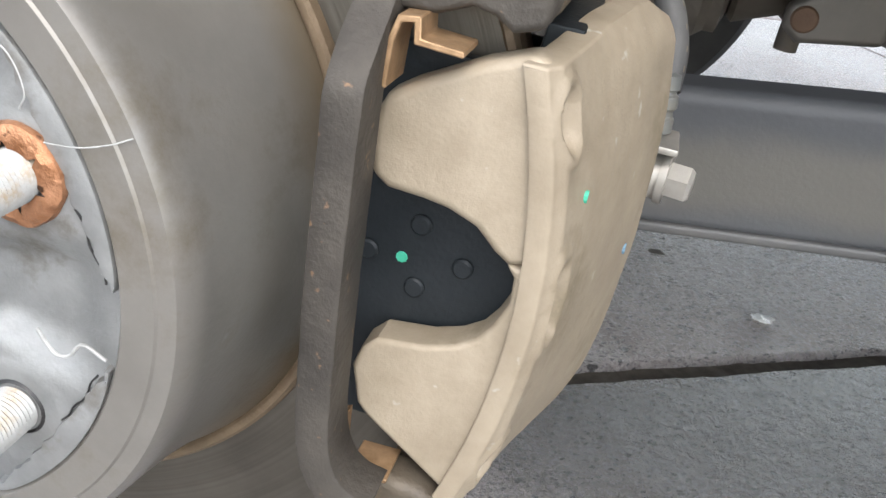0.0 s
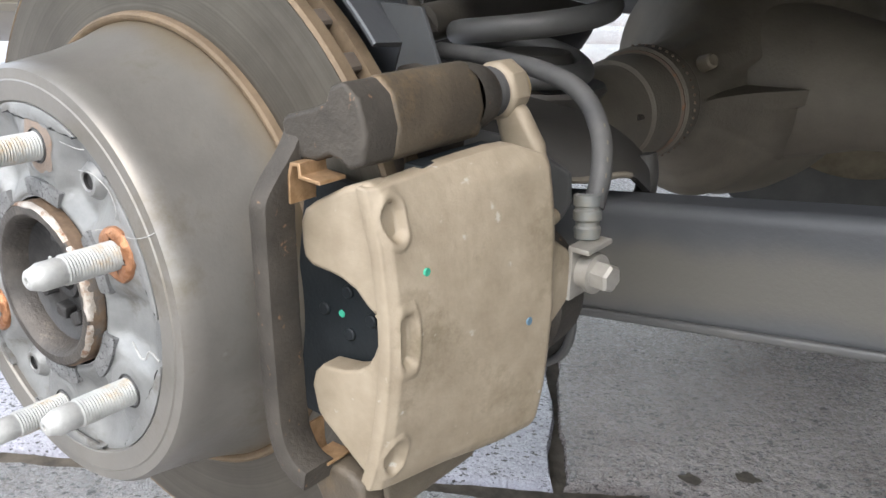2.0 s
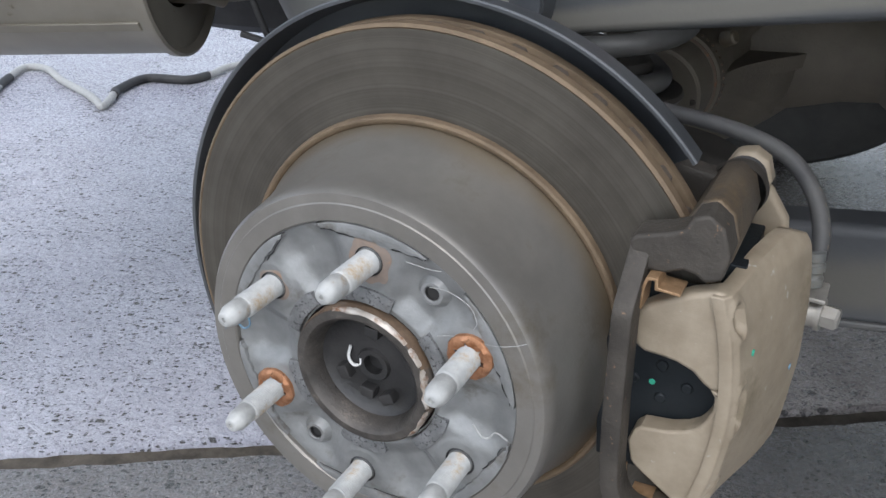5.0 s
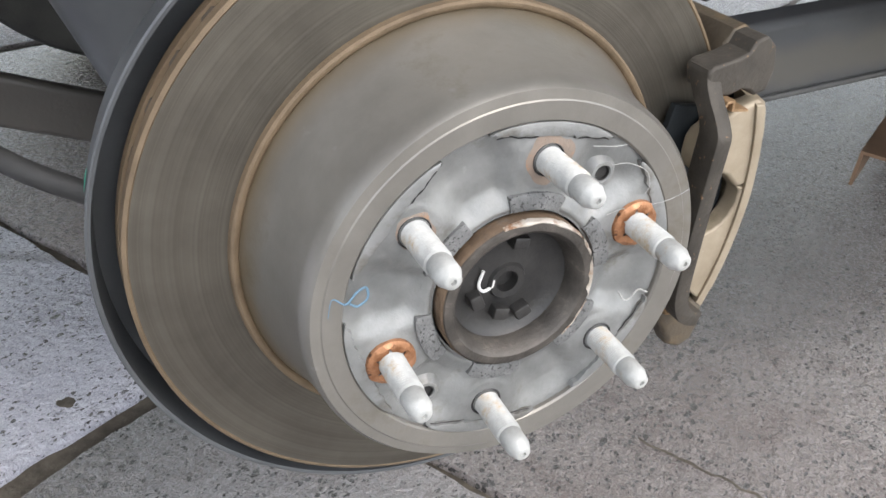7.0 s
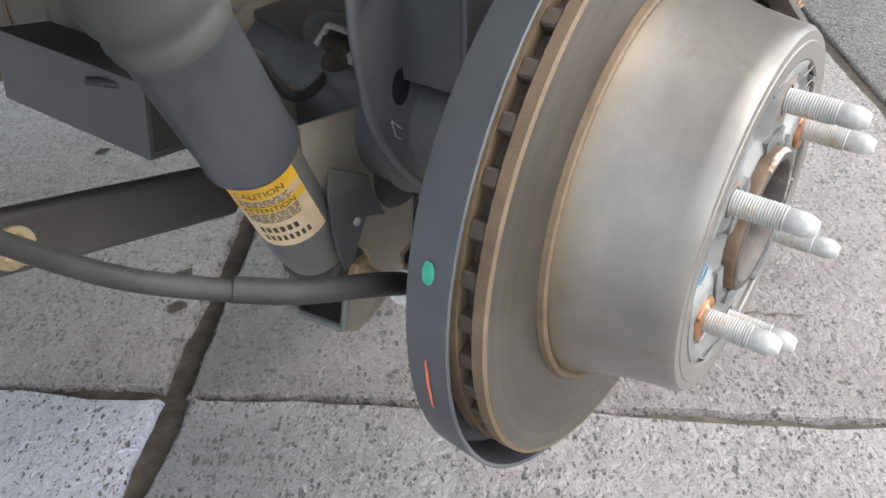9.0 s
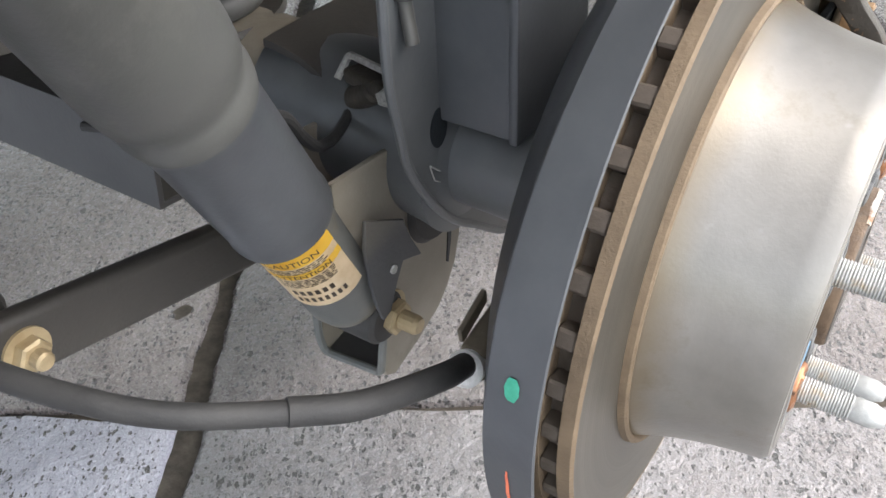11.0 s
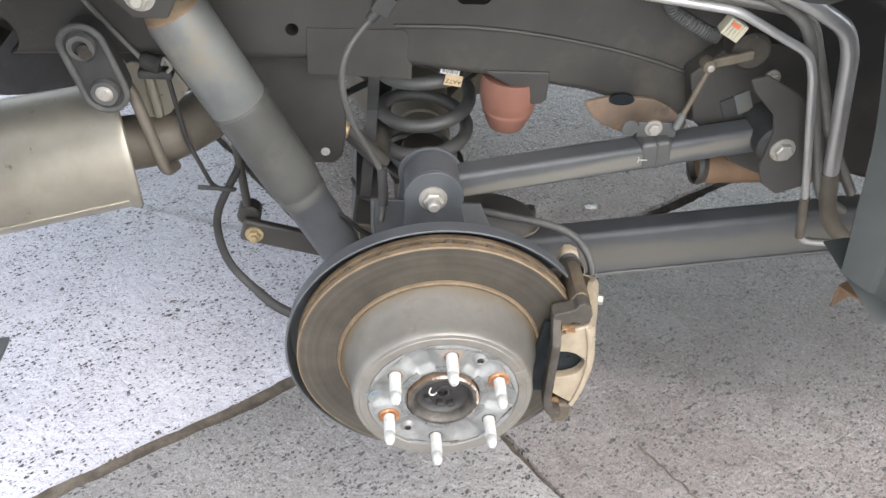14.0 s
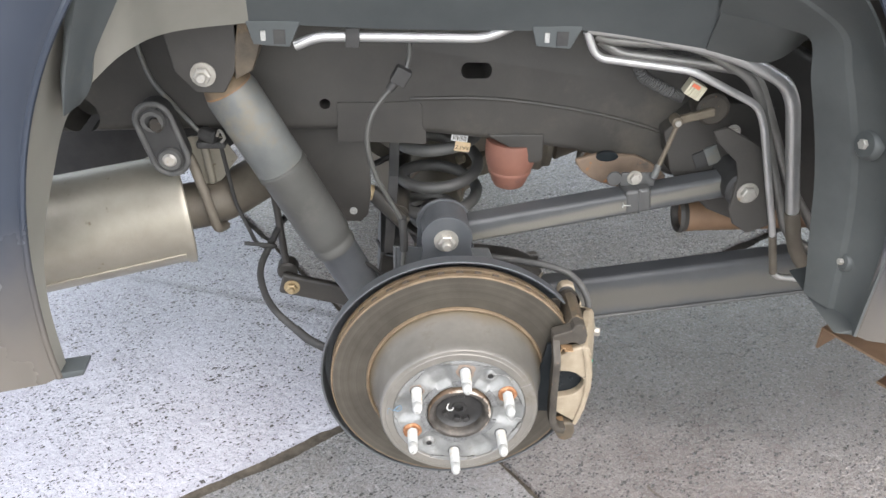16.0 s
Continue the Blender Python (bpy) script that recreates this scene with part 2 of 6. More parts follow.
BLOOM = surf("rust_bloom", (0.20, 0.168, 0.142), (0.30, 0.225, 0.175), 90, (0.5, 0.7), 0.2, 0.2, 700, tint=(0.34, 0.20, 0.12), tint_scale=120, tint_at=0.55)
STUD = surf("stud_zinc", (0.33, 0.333, 0.318), (0.51, 0.512, 0.49), 90, (0.45, 0.65), 0.2, 0.2, 900, tint=(0.36, 0.26, 0.14), tint_scale=34, tint_at=0.55)
HUBIRON = surf("hub_iron", (0.05, 0.045, 0.04), (0.115, 0.103, 0.09), 60, (0.35, 0.6), 0.5, 0.3, 500, tint=(0.2, 0.17, 0.14), tint_scale=60, tint_at=0.6)
# Near-black hub recess; gap, hole and crevice shade also sits in this colour.
HUBDARK = surf("hub_recess_shade", (0.018, 0.018, 0.018), (0.048, 0.046, 0.044), 40, (0.3, 0.5), 0.3, 0.2, 400)
TAN = surf("caliper_tan", (0.258, 0.211, 0.149), (0.352, 0.295, 0.216), 55, (0.46, 0.66), 0.12, 0.13, 900,
           spot=(0.42, 0.385, 0.32), spot_scale=130, spot_size=0.03, tint=(0.20, 0.163, 0.108), tint_scale=16, tint_at=0.54)
IRON = surf("bracket_iron", (0.042, 0.038, 0.033), (0.092, 0.082, 0.069), 25, (0.45, 0.65), 0.25, 0.3, 350,
            spot=(0.2, 0.13, 0.08), spot_scale=260, spot_size=0.05)
RUSTIRON = surf("rusty_iron", (0.060, 0.050, 0.038), (0.125, 0.100, 0.070), 30, (0.45, 0.65), 0.25, 0.3, 350, tint=(0.16, 0.115, 0.068), tint_scale=22, tint_at=0.52)
DUSTIRON = surf("dusty_iron", (0.105, 0.087, 0.062), (0.2, 0.17, 0.124), 22, (0.5, 0.7), 0.2, 0.3, 350)
CHASSIS = surf("chassis_black", (0.030, 0.028, 0.025), (0.054, 0.050, 0.044), 9, (0.42, 0.65), 0.0, 0.15, 300, tint=(0.075, 0.067, 0.055), tint_scale=5)
SHIELD = surf("shield_paint", (0.060, 0.064, 0.069), (0.098, 0.104, 0.110), 12, (0.32, 0.5), 0.15, 0.06, 300)
# Shield grey made lighter: the haze over the axle is put into it.
AXLE_HAZED = surf("axle_hazed_grey", (0.088, 0.094, 0.097), (0.140, 0.147, 0.150), 12, (0.32, 0.5), 0.15, 0.06, 300, tint=(0.13, 0.125, 0.11), tint_scale=9, tint_at=0.58)
BEIGE = surf("bracket_beige", (0.20, 0.178, 0.140), (0.29, 0.262, 0.215), 14, (0.5, 0.7), 0.1, 0.12, 300, tint=(0.16, 0.142, 0.115), tint_scale=12)
ARM = surf("arm_paint", (0.066, 0.067, 0.066), (0.105, 0.105, 0.102), 8, (0.35, 0.55), 0.2, 0.12, 300, tint=(0.125, 0.12, 0.11), tint_scale=4)
ARMWEB = surf("dusty_arm", (0.045, 0.048, 0.052), (0.07, 0.073, 0.076), 8, (0.5, 0.65), 0.0, 0.12, 300)
LINKWEB = surf("dusty_link", (0.05, 0.053, 0.056), (0.078, 0.081, 0.083), 8, (0.45, 0.6), 0.05, 0.12, 300)
DIFF = surf("dusty_axle", (0.112, 0.098, 0.075), (0.192, 0.169, 0.132), 8, (0.55, 0.75), 0.1, 0.25, 250, tint=(0.08, 0.07, 0.055), tint_scale=5)
SHOCKL = surf("shock_grey", (0.105, 0.113, 0.11), (0.17, 0.175, 0.165), 12, (0.38, 0.55), 0.15, 0.08, 400, tint=(0.17, 0.155, 0.122), tint_scale=16, tint_at=0.5)
SHOCKD = surf("shock_dark", (0.058, 0.058, 0.053), (0.09, 0.09, 0.083), 8, (0.38, 0.55), 0.1, 0.06, 400, tint=(0.1, 0.097, 0.088), tint_scale=6)
RUBBER = surf("rubber", (0.02, 0.02, 0.02), (0.045, 0.044, 0.042), 30, (0.55, 0.75), 0.0, 0.15, 400)
HOSE = surf("hose_rubber", (0.05, 0.05, 0.05), (0.1, 0.098, 0.092), 30, (0.5, 0.7), 0.0, 0.1, 500)
MUFF = surf("muffler_steel", (0.24, 0.22, 0.18), (0.345, 0.32, 0.265), 10, (0.35, 0.5), 0.55, 0.08, 300, spot=(0.16, 0.13, 0.09), spot_scale=60, spot_size=0.03)
SHAFT = surf("shaft_steel", (0.15, 0.138, 0.118), (0.24, 0.222, 0.19), 8, (0.35, 0.5), 0.4, 0.1, 300)
PIPEDARK = surf("exhaust_pipe", (0.10, 0.085, 0.065), (0.17, 0.15, 0.12), 14, (0.5, 0.7), 0.3, 0.15, 300)
CHROME = surf("bright_line", (0.44, 0.44, 0.43), (0.58, 0.58, 0.57), 14, (0.26, 0.38), 0.75, 0.02, 300)
ARCH_DARK = surf("arch_dark", (0.05, 0.058, 0.06), (0.085, 0.094, 0.095), 4, (0.3, 0.5), 0.2, 0.05, 300, tint=(0.11, 0.112, 0.1), tint_scale=5)
PAINT = surf("body_paint", (0.035, 0.045, 0.065), (0.045, 0.058, 0.082), 3, (0.22, 0.34), 0.35, 0.02, 900, coat=0.6)
# Lower paint turns beige: dust plus the ground's reflection, put into the colour.
tone_towards(PAINT, 2, 0.20, -0.02, (0.15, 0.136, 0.118), 0.06)
DULLPIPE = surf("dull_line", (0.17, 0.165, 0.155), (0.28, 0.275, 0.26), 20, (0.35, 0.5), 0.6, 0.05, 300)
# Two arch tones; light bounced off the ground is painted into the pale one.
ARCH_PALE = surf("arch_pale", (0.185, 0.18, 0.158), (0.265, 0.255, 0.222), 4, (0.3, 0.5), 0.25, 0.05, 300, tint=(0.33, 0.32, 0.27), tint_scale=6, tint_at=0.6)
LINER = surf("liner_plastic", (0.045, 0.05, 0.049), (0.08, 0.086, 0.083), 6, (0.38, 0.55), 0.0, 0.08, 300, tint=(0.10, 0.105, 0.095), tint_scale=4)
ZINC = surf("bolt_zinc", (0.30, 0.285, 0.25), (0.46, 0.44, 0.40), 40, (0.35, 0.55), 0.5, 0.1, 500, tint=(0.3, 0.22, 0.12), tint_scale=40)
BRASS = surf("bolt_tan", (0.30, 0.23, 0.13), (0.45, 0.36, 0.22), 60, (0.45, 0.6), 0.4, 0.1, 500)
COPPER = surf("clip_copper", (0.28, 0.175, 0.09), (0.46, 0.30, 0.17), 200, (0.35, 0.5), 0.5, 0.1, 500)
SPRING = surf("spring_paint", (0.07, 0.07, 0.067), (0.115, 0.114, 0.108), 12, (0.4, 0.55), 0.1, 0.08, 300)
HUBRUST = surf("hub_rust", (0.10, 0.066, 0.042), (0.215, 0.146, 0.092), 90, (0.5, 0.75), 0.2, 0.3, 500, tint=(0.13, 0.115, 0.1), tint_scale=40, tint_at=0.52)
WORN = surf("worn_bright", (0.36, 0.3, 0.24), (0.6, 0.56, 0.5), 140, (0.3, 0.5), 0.4, 0.3, 500, tint=(0.22, 0.11, 0.055), tint_scale=110, tint_at=0.52)
BLUE = surf("marker_blue", (0.10, 0.19, 0.27), (0.15, 0.25, 0.33), 100, (0.5, 0.6), 0, 0.0)
# Pad plate black, also used where hole and gap shade is painted.
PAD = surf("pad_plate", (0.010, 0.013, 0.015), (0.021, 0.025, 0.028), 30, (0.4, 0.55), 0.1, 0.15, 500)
for m in (PAD, IRON):
    m.node_tree.nodes["Principled BSDF"].inputs["Specular IOR Level"].default_value = 0.22
BUMP = surf("bump_rubber", (0.18, 0.08, 0.055), (0.265, 0.12, 0.085), 12, (0.5, 0.65), 0.0, 0.1, 300, tint=(0.13, 0.065, 0.05), tint_scale=14)
RUSTPLATE = surf("rusty_plate", (0.125, 0.092, 0.066), (0.21, 0.15, 0.105), 22, (0.6, 0.8), 0.1, 0.2, 300, tint=(0.075, 0.068, 0.06), tint_scale=14, spot=(0.3, 0.13, 0.05), spot_scale=60, spot_size=0.1)
CAPRUST = surf("cap_rust", (0.12, 0.085, 0.06), (0.30, 0.165, 0.075), 45, (0.6, 0.8), 0.1, 0.3, 400, tint=(0.13, 0.13, 0.12), tint_scale=30, tint_at=0.55)
WOODY = surf("step_rust", (0.16, 0.095, 0.055), (0.26, 0.165, 0.10), 12, (0.5, 0.7), 0.2, 0.15, 300)
IVORY = surf("connector_plastic", (0.5, 0.46, 0.34), (0.6, 0.56, 0.43), 40, (0.4, 0.5), 0, 0.05, 300)
YELLOW = surf("label_yellow", (0.70, 0.38, 0.02), (0.82, 0.50, 0.05), 40, (0.4, 0.55), 0, 0.03, 300)
PAPER = surf("label_paper", (0.60, 0.44, 0.25), (0.74, 0.59, 0.39), 60, (0.4, 0.55), 0, 0.03, 300)
INK = surf("label_ink", (0.04, 0.03, 0.02), (0.08, 0.06, 0.04), 80, (0.5, 0.6), 0, 0.0)
GREEN = surf("paint_green", (0.03, 0.32, 0.2), (0.06, 0.42, 0.28), 200, (0.5, 0.6), 0, 0.1, 500)
RED = surf("paint_orange", (0.75, 0.16, 0.08), (0.85, 0.24, 0.12), 200, (0.5, 0.6), 0, 0.1, 500)
WHITE = surf("chalk_white", (0.6, 0.6, 0.58), (0.78, 0.78, 0.76), 300, (0.7, 0.8), 0, 0.1, 600)
CHALK = surf("chalk", (0.27, 0.27, 0.255), (0.45, 0.45, 0.43), 300, (0.7, 0.8), 0, 0.1, 600)
TYRE = surf("tyre_rubber", (0.018, 0.018, 0.018), (0.04, 0.039, 0.037), 20, (0.6, 0.8), 0, 0.2, 200)


# ---------------------------------------------------------------- building blocks
def thing(name, at, label, category, group="", kind="", moved=(0, 0, 0)):
    """An empty at the base of a thing; moved sets the whole thing over by that much."""
    e = new(name)
    e.location, e.empty_display_size = Vector(at) + Vector(moved), 0.05
    e["home"] = tuple(at)
    return tagged(e, label, category, group, kind)


def home(ob):
    while ob.parent:
        ob = ob.parent
    return Vector(ob["home"])


def smooth(bm, angle=35):
    bm.normal_update()
    for f in bm.faces:
        f.smooth = True
    for e in bm.edges:
        if len(e.link_faces) == 2 and e.calc_face_angle(0) > radians(angle):
            e.smooth = False


def part(name, bm, material, parent, label="", angle=35):
    """Links a mesh, given in world metres, as one part of a thing."""
    smooth(bm, angle)
    bmesh.ops.translate(bm, vec=-home(parent), verts=bm.verts)
    areas = [f.calc_area() for f in bm.faces]
    flat_sided = max(areas) > 0.06 * sum(areas)
    me = bpy.data.meshes.new(name)
    bm.to_mesh(me)
    bm.free()
    me.materials.append(material)
    ob = new(name, me)
    ob.parent = parent
    if flat_sided:                                      # flat faces stay flat between their rounded edges
        wn_mod = ob.modifiers.new("even_normals", "WEIGHTED_NORMAL")
        wn_mod.keep_sharp, wn_mod.weight = True, 90
    return tagged(ob, label)


def piece(name, me, parent, m):
    """One more object on a shared mesh, at the pose m in world metres."""
    ob = new(name, me)
    ob.parent = parent
    ob.matrix_basis = Matrix.Translation(-home(parent)) @ m
    return ob


def mesh_of(name, bm, material, angle=35):
    smooth(bm, angle)
    me = bpy.data.meshes.new(name)
    bm.to_mesh(me)
    bm.free()
    me.materials.append(material)
    return me


def pierce(ob, *cutters):
    """Cut real openings into a part."""
    for bm in cutters:
        bmesh.ops.recalc_face_normals(bm, faces=bm.faces)
        me = bpy.data.meshes.new("cutter")
        bm.to_mesh(me)
        bm.free()
        c = new("cutter", me)
        mod = ob.modifiers.new("opening", "BOOLEAN")
        mod.operation, mod.solver, mod.object = "DIFFERENCE", "EXACT", c
        bpy.context.view_layer.update()
        cut_mesh = bpy.data.meshes.new_from_object(ob.evaluated_get(bpy.context.evaluated_depsgraph_get()))
        ob.modifiers.clear()
        ob.data = cut_mesh
        bpy.data.objects.remove(c)


def lathe(profile, seg=96, centre=(0, 0, 0), axis=(0, 1, 0), start=0.0, sweep=360.0, bm=None, closed=False):
    """Turns (radius, along) pairs round an axis through centre."""
    bm = bm or bmesh.new()
    turn = Vector((0, 0, 1)).rotation_difference(Vector(axis).normalized()).to_matrix()
    full = abs(sweep) >= 359.9
    n = seg if full else seg + 1
    rows = []
    for i in range(n):
        a = radians(start + sweep * i / seg)
        rows.append([bm.verts.new(turn @ Vector((r * math.cos(a), r * math.sin(a), h)) + Vector(centre)) for r, h in profile])
    count = len(profile)
    for i in range(seg):
        a, b = rows[i], rows[(i + 1) % n]
        for j in range(count if closed else count - 1):
            k = (j + 1) % count
            try:
                bm.faces.new((a[j], a[k], b[k], b[j]))
            except ValueError:
                pass
    bmesh.ops.remove_doubles(bm, verts=bm.verts, dist=1e-6)
    bmesh.ops.recalc_face_normals(bm, faces=bm.faces)
    return bm


def polar_ring(profile, start, sweep, seg=96, centre=(0, 0, 0.447)):
    """Closed (radius, y) section swept about the wheel axis, angle from +x towards +z."""
    bm = bmesh.new()
    rows = []
    n = seg + 1
    for i in range(n):
        a = radians(start + sweep * i / seg)
        rows.append([bm.verts.new((centre[0] + r * math.cos(a), y, centre[2] + r * math.sin(a))) for r, y in profile])
    k = len(profile)
    for i in range(seg):
        for j in range(k):
            bm.faces.new((rows[i][j], rows[i][(j + 1) % k], rows[i + 1][(j + 1) % k], rows[i + 1][j]))
    bm.faces.new(rows[0])
    bm.faces.new(list(reversed(rows[-1])))
    bmesh.ops.recalc_face_normals(bm, faces=bm.faces)
    return bm


def rod(a, b, r, r2=None, seg=20, bevel=0.0):
    a, b = Vector(a), Vector(b)
    L = (b - a).length
    r2 = r if r2 is None else r2
    c = min(bevel, L / 3, r * 0.6, r2 * 0.6)
    prof = [(0, 0), (r - c, 0), (r, c), (r2, L - c), (r2 - c, L), (0, L)] if c else [(0, 0), (r, 0), (r2, L), (0, L)]
    return lathe(prof, seg, a, b - a)


def fair(points, steps=8):
    """A smooth line through points (Catmull-Rom)."""
    p = [Vector(q) for q in points]
    p = [p[0] * 2 - p[1]] + p + [p[-1] * 2 - p[-2]]
    out = []
    for i in range(1, len(p) - 2):
        for s in range(steps):
            t = s / steps
            a, b, c, d = p[i - 1:i + 3]
            out.append(0.5 * (2 * b + (c - a) * t + (2 * a - 5 * b + 4 * c - d) * t * t + (3 * b - a - 3 * c + d) * t ** 3))
    return out + [p[-2]]


def rounded(points, r=0.02, steps=6):
    """A line of straight runs with round bends."""
    p = [Vector(q) for q in points]
    out = [p[0]]
    for a, b, c in zip(p, p[1:], p[2:]):
        k = min(r, (a - b).length * 0.45, (c - b).length * 0.45)
        s, e = b + (a - b).normalized() * k, b + (c - b).normalized() * k
        for i in range(steps + 1):
            t = i / steps
            out.append(s.lerp(b, t).lerp(b.lerp(e, t), t))
    return out + [p[-1]]


def tube(points, r, seg=12, bm=None, radii=None):
    """A round bar along a line of points."""
    bm = bm or bmesh.new()
    p = [Vector(q) for q in points]
    side = None
    rows = []
    for i, q in enumerate(p):
        d = (p[min(i + 1, len(p) - 1)] - p[max(i - 1, 0)]).normalized()
        side = d.orthogonal() if side is None else side - d * side.dot(d)
        side.normalize()
        up = d.cross(side)
        rr = radii[i] if radii else r
        rows.append([bm.verts.new(q + rr * (math.cos(a) * side + math.sin(a) * up)) for a in (2 * math.pi * k / seg for k in range(seg))])
    for a, b in zip(rows, rows[1:]):
        for k in range(seg):
            bm.faces.new((a[k], a[(k + 1) % seg], b[(k + 1) % seg], b[k]))
    bm.faces.new(list(reversed(rows[0])))
    bm.faces.new(rows[-1])
    return bm


def box(x0, y0, z0, x1, y1, z1, bevel=0.004, m=None, seg=2):
    bm = bmesh.new()
    bmesh.ops.create_cube(bm, size=1)
    for v in bm.verts:
        v.co = Vector(((x0 + x1) / 2 + v.co.x * (x1 - x0), (y0 + y1) / 2 + v.co.y * (y1 - y0), (z0 + z1) / 2 + v.co.z * (z1 - z0)))
    if bevel:
        bmesh.ops.bevel(bm, geom=bm.edges[:], offset=bevel, segments=seg, affect="EDGES", profile=0.5)
    if m:
        bmesh.ops.transform(bm, matrix=m, verts=bm.verts)
    return bm


def prism(outline, d0, d1, plane="xz", bevel=0.003, seg=2, m=None):
    """A flat outline given thickness along the third axis."""
    bm = bmesh.new()

    def at(u, v, d):
        return {"xz": (u, d, v), "yz": (d, u, v), "xy": (u, v, d)}[plane]

    f = bm.faces.new([bm.verts.new(at(u, v, d0)) for u, v in outline])
    ex = bmesh.ops.extrude_face_region(bm, geom=[f])
    shift = Vector(at(0, 0, d1)) - Vector(at(0, 0, d0))
    bmesh.ops.translate(bm, vec=shift, verts=[g for g in ex["geom"] if isinstance(g, bmesh.types.BMVert)])
    bmesh.ops.recalc_face_normals(bm, faces=bm.faces)
    if bevel:
        ed = [e for e in bm.edges if len(e.link_faces) == 2 and e.calc_face_angle(0) > radians(50)]
        bmesh.ops.bevel(bm, geom=ed, offset=bevel, segments=seg, affect="EDGES", profile=0.5, clamp_overlap=True)
    if m:
        bmesh.ops.transform(bm, matrix=m, verts=bm.verts)
    return bm


def bar(a, b, w, h, up=(0, 0, 1), bevel=0.004, seg=3):
    """A box section from a to b, w across and h along up."""
    a, b = Vector(a), Vector(b)
    d = (b - a).normalized()
    s = d.cross(Vector(up)).normalized()
    u = s.cross(d)
    m = Matrix((( d.x, s.x, u.x, a.x), (d.y, s.y, u.y, a.y), (d.z, s.z, u.z, a.z), (0, 0, 0, 1)))
    return box(0, -w / 2, -h / 2, (b - a).length, w / 2, h / 2, bevel, m, seg)


def join(*bms):
    out = bmesh.new()
    for b in bms:
        me = bpy.data.meshes.new("join")
        b.to_mesh(me)
        b.free()
        out.from_mesh(me)
        bpy.data.meshes.remove(me)
    return out


def hex_bolt(name, at, axis, size, parent, material, length=0.012, washer=True, tail=0.0, label=""):
    """A hexagon head with washer and an optional thread end, pointing along axis."""
    at, axis = Vector(at), Vector(axis).normalized()
    bm = lathe([(0, 0), (size * 0.8, 0), (size, size * 0.12), (size, length * 0.85), (size * 0.82, length), (0, length)], 6, at, axis)
    if washer:
        bm = join(bm, lathe([(0, -0.002), (size * 1.38, -0.002), (size * 1.38, 0.0008), (0, 0.001)], 24, at, axis))
    if tail:
        bm = join(bm, lathe([(size * 0.55, length * 0.9), (size * 0.55, length + tail * 0.8), (size * 0.42, length + tail), (0, length + tail)], 14, at, axis))
    return part(name, bm, material, parent, label, 25)


H = 0.447

# ---------------------------------------------------------------- ground
GU, GV = Vector((0.8425, 0.5388, 0)), Vector((-0.5388, 0.8425, 0))  # the two ways of the joints
JU, JV, SLAB_U, SLAB_V, GAP_U, GAP_V = 0.293, 0.487, 2.4, 1.11, (0.009, 0.006), 0.021


def slab_mesh(seed, lu, lv, material):
    """A cast slab with ragged, worn edges."""
    rng = random.Random(seed)
    bm = bmesh.new()
    ring = []
    per = [(lu / 2, lv / 2), (-lu / 2, lv / 2), (-lu / 2, -lv / 2), (lu / 2, -lv / 2)]
    for k in range(4):
        (ax, ay), (bx, by) = per[k], per[(k + 1) % 4]
        n = int(math.hypot(bx - ax, by - ay) / 0.02)
        for i in range(n):
            t = i / n
            w = 0.008 * noise.noise(Vector((seed * 7.1 + k * 3.3, t * n * 0.16, 0))) + 0.003 * noise.noise(Vector((seed * 2.1 + k * 5.3, t * n * 0.6, 4))) + rng.uniform(-0.0012, 0.0012) - 0.002
            x, y = ax + (bx - ax) * t, ay + (by - ay) * t
            if k % 2 == 0:
                y += w if k == 0 else -w
            else:
                x -= w if k == 1 else -w
            ring.append((x, y))
    low = [bm.verts.new((x, y, -0.03)) for x, y in ring]
    mid = [bm.verts.new((x, y, -0.0060 - rng.uniform(0, 0.004))) for x, y in ring]
    top = [bm.verts.new((x * (1 - 0.006 / lu), y * (1 - 0.012 / lv), 0)) for x, y in ring]
    n = len(ring)
    for a, b in ((low, mid), (mid, top)):
        for i in range(n):
            bm.faces.new((a[i], a[(i + 1) % n], b[(i + 1) % n], b[i]))
    bm.faces.new(top)
    return mesh_of("slab", bm, material, 60)


ground = thing("ground", (0, 0, 0), "grey concrete yard of large cast slabs with dirty open joints", "ground", kind="structure")
bm = bmesh.new()
bmesh.ops.create_grid(bm, x_segments=8, y_segments=8, size=900)
bmesh.ops.translate(bm, vec=(0, 0, -0.0090), verts=bm.verts)
part("joint_bed", bm, DIRT, ground, "dark dirt in the joints")
# Slab tones also carry the light: skylit far left, greyer near, brown right.
slabs = [slab_mesh(s, SLAB_U - GAP_U[s >= 6], SLAB_V - GAP_V, (SKYLIT_CONCRETE, BROWN_CONCRETE, GREY_CONCRETE, BROWN_CONCRETE)[s // 3]) for s in range(12)]
long_slab = slab_mesh(12, SLAB_U - GAP_U[0], 6 * SLAB_V - GAP_V, SKYLIT_CONCRETE)
for i in range(-4, 0):
    c = GU * (JU + SLAB_U * (i + 0.5)) + GV * (JV + SLAB_V * 3)
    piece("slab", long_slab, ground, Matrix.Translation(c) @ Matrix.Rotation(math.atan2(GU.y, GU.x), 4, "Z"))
for i in range(-4, 4):
    for j in range(-6, 6):
        if i < 0 and 0 <= j < 6:
            continue
        c = GU * (JU + SLAB_U * (i + 0.5)) + GV * (JV + SLAB_V * (j + 0.5))
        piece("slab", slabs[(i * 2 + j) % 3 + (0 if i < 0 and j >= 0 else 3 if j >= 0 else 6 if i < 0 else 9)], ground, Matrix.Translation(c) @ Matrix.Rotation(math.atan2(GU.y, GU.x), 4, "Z"))
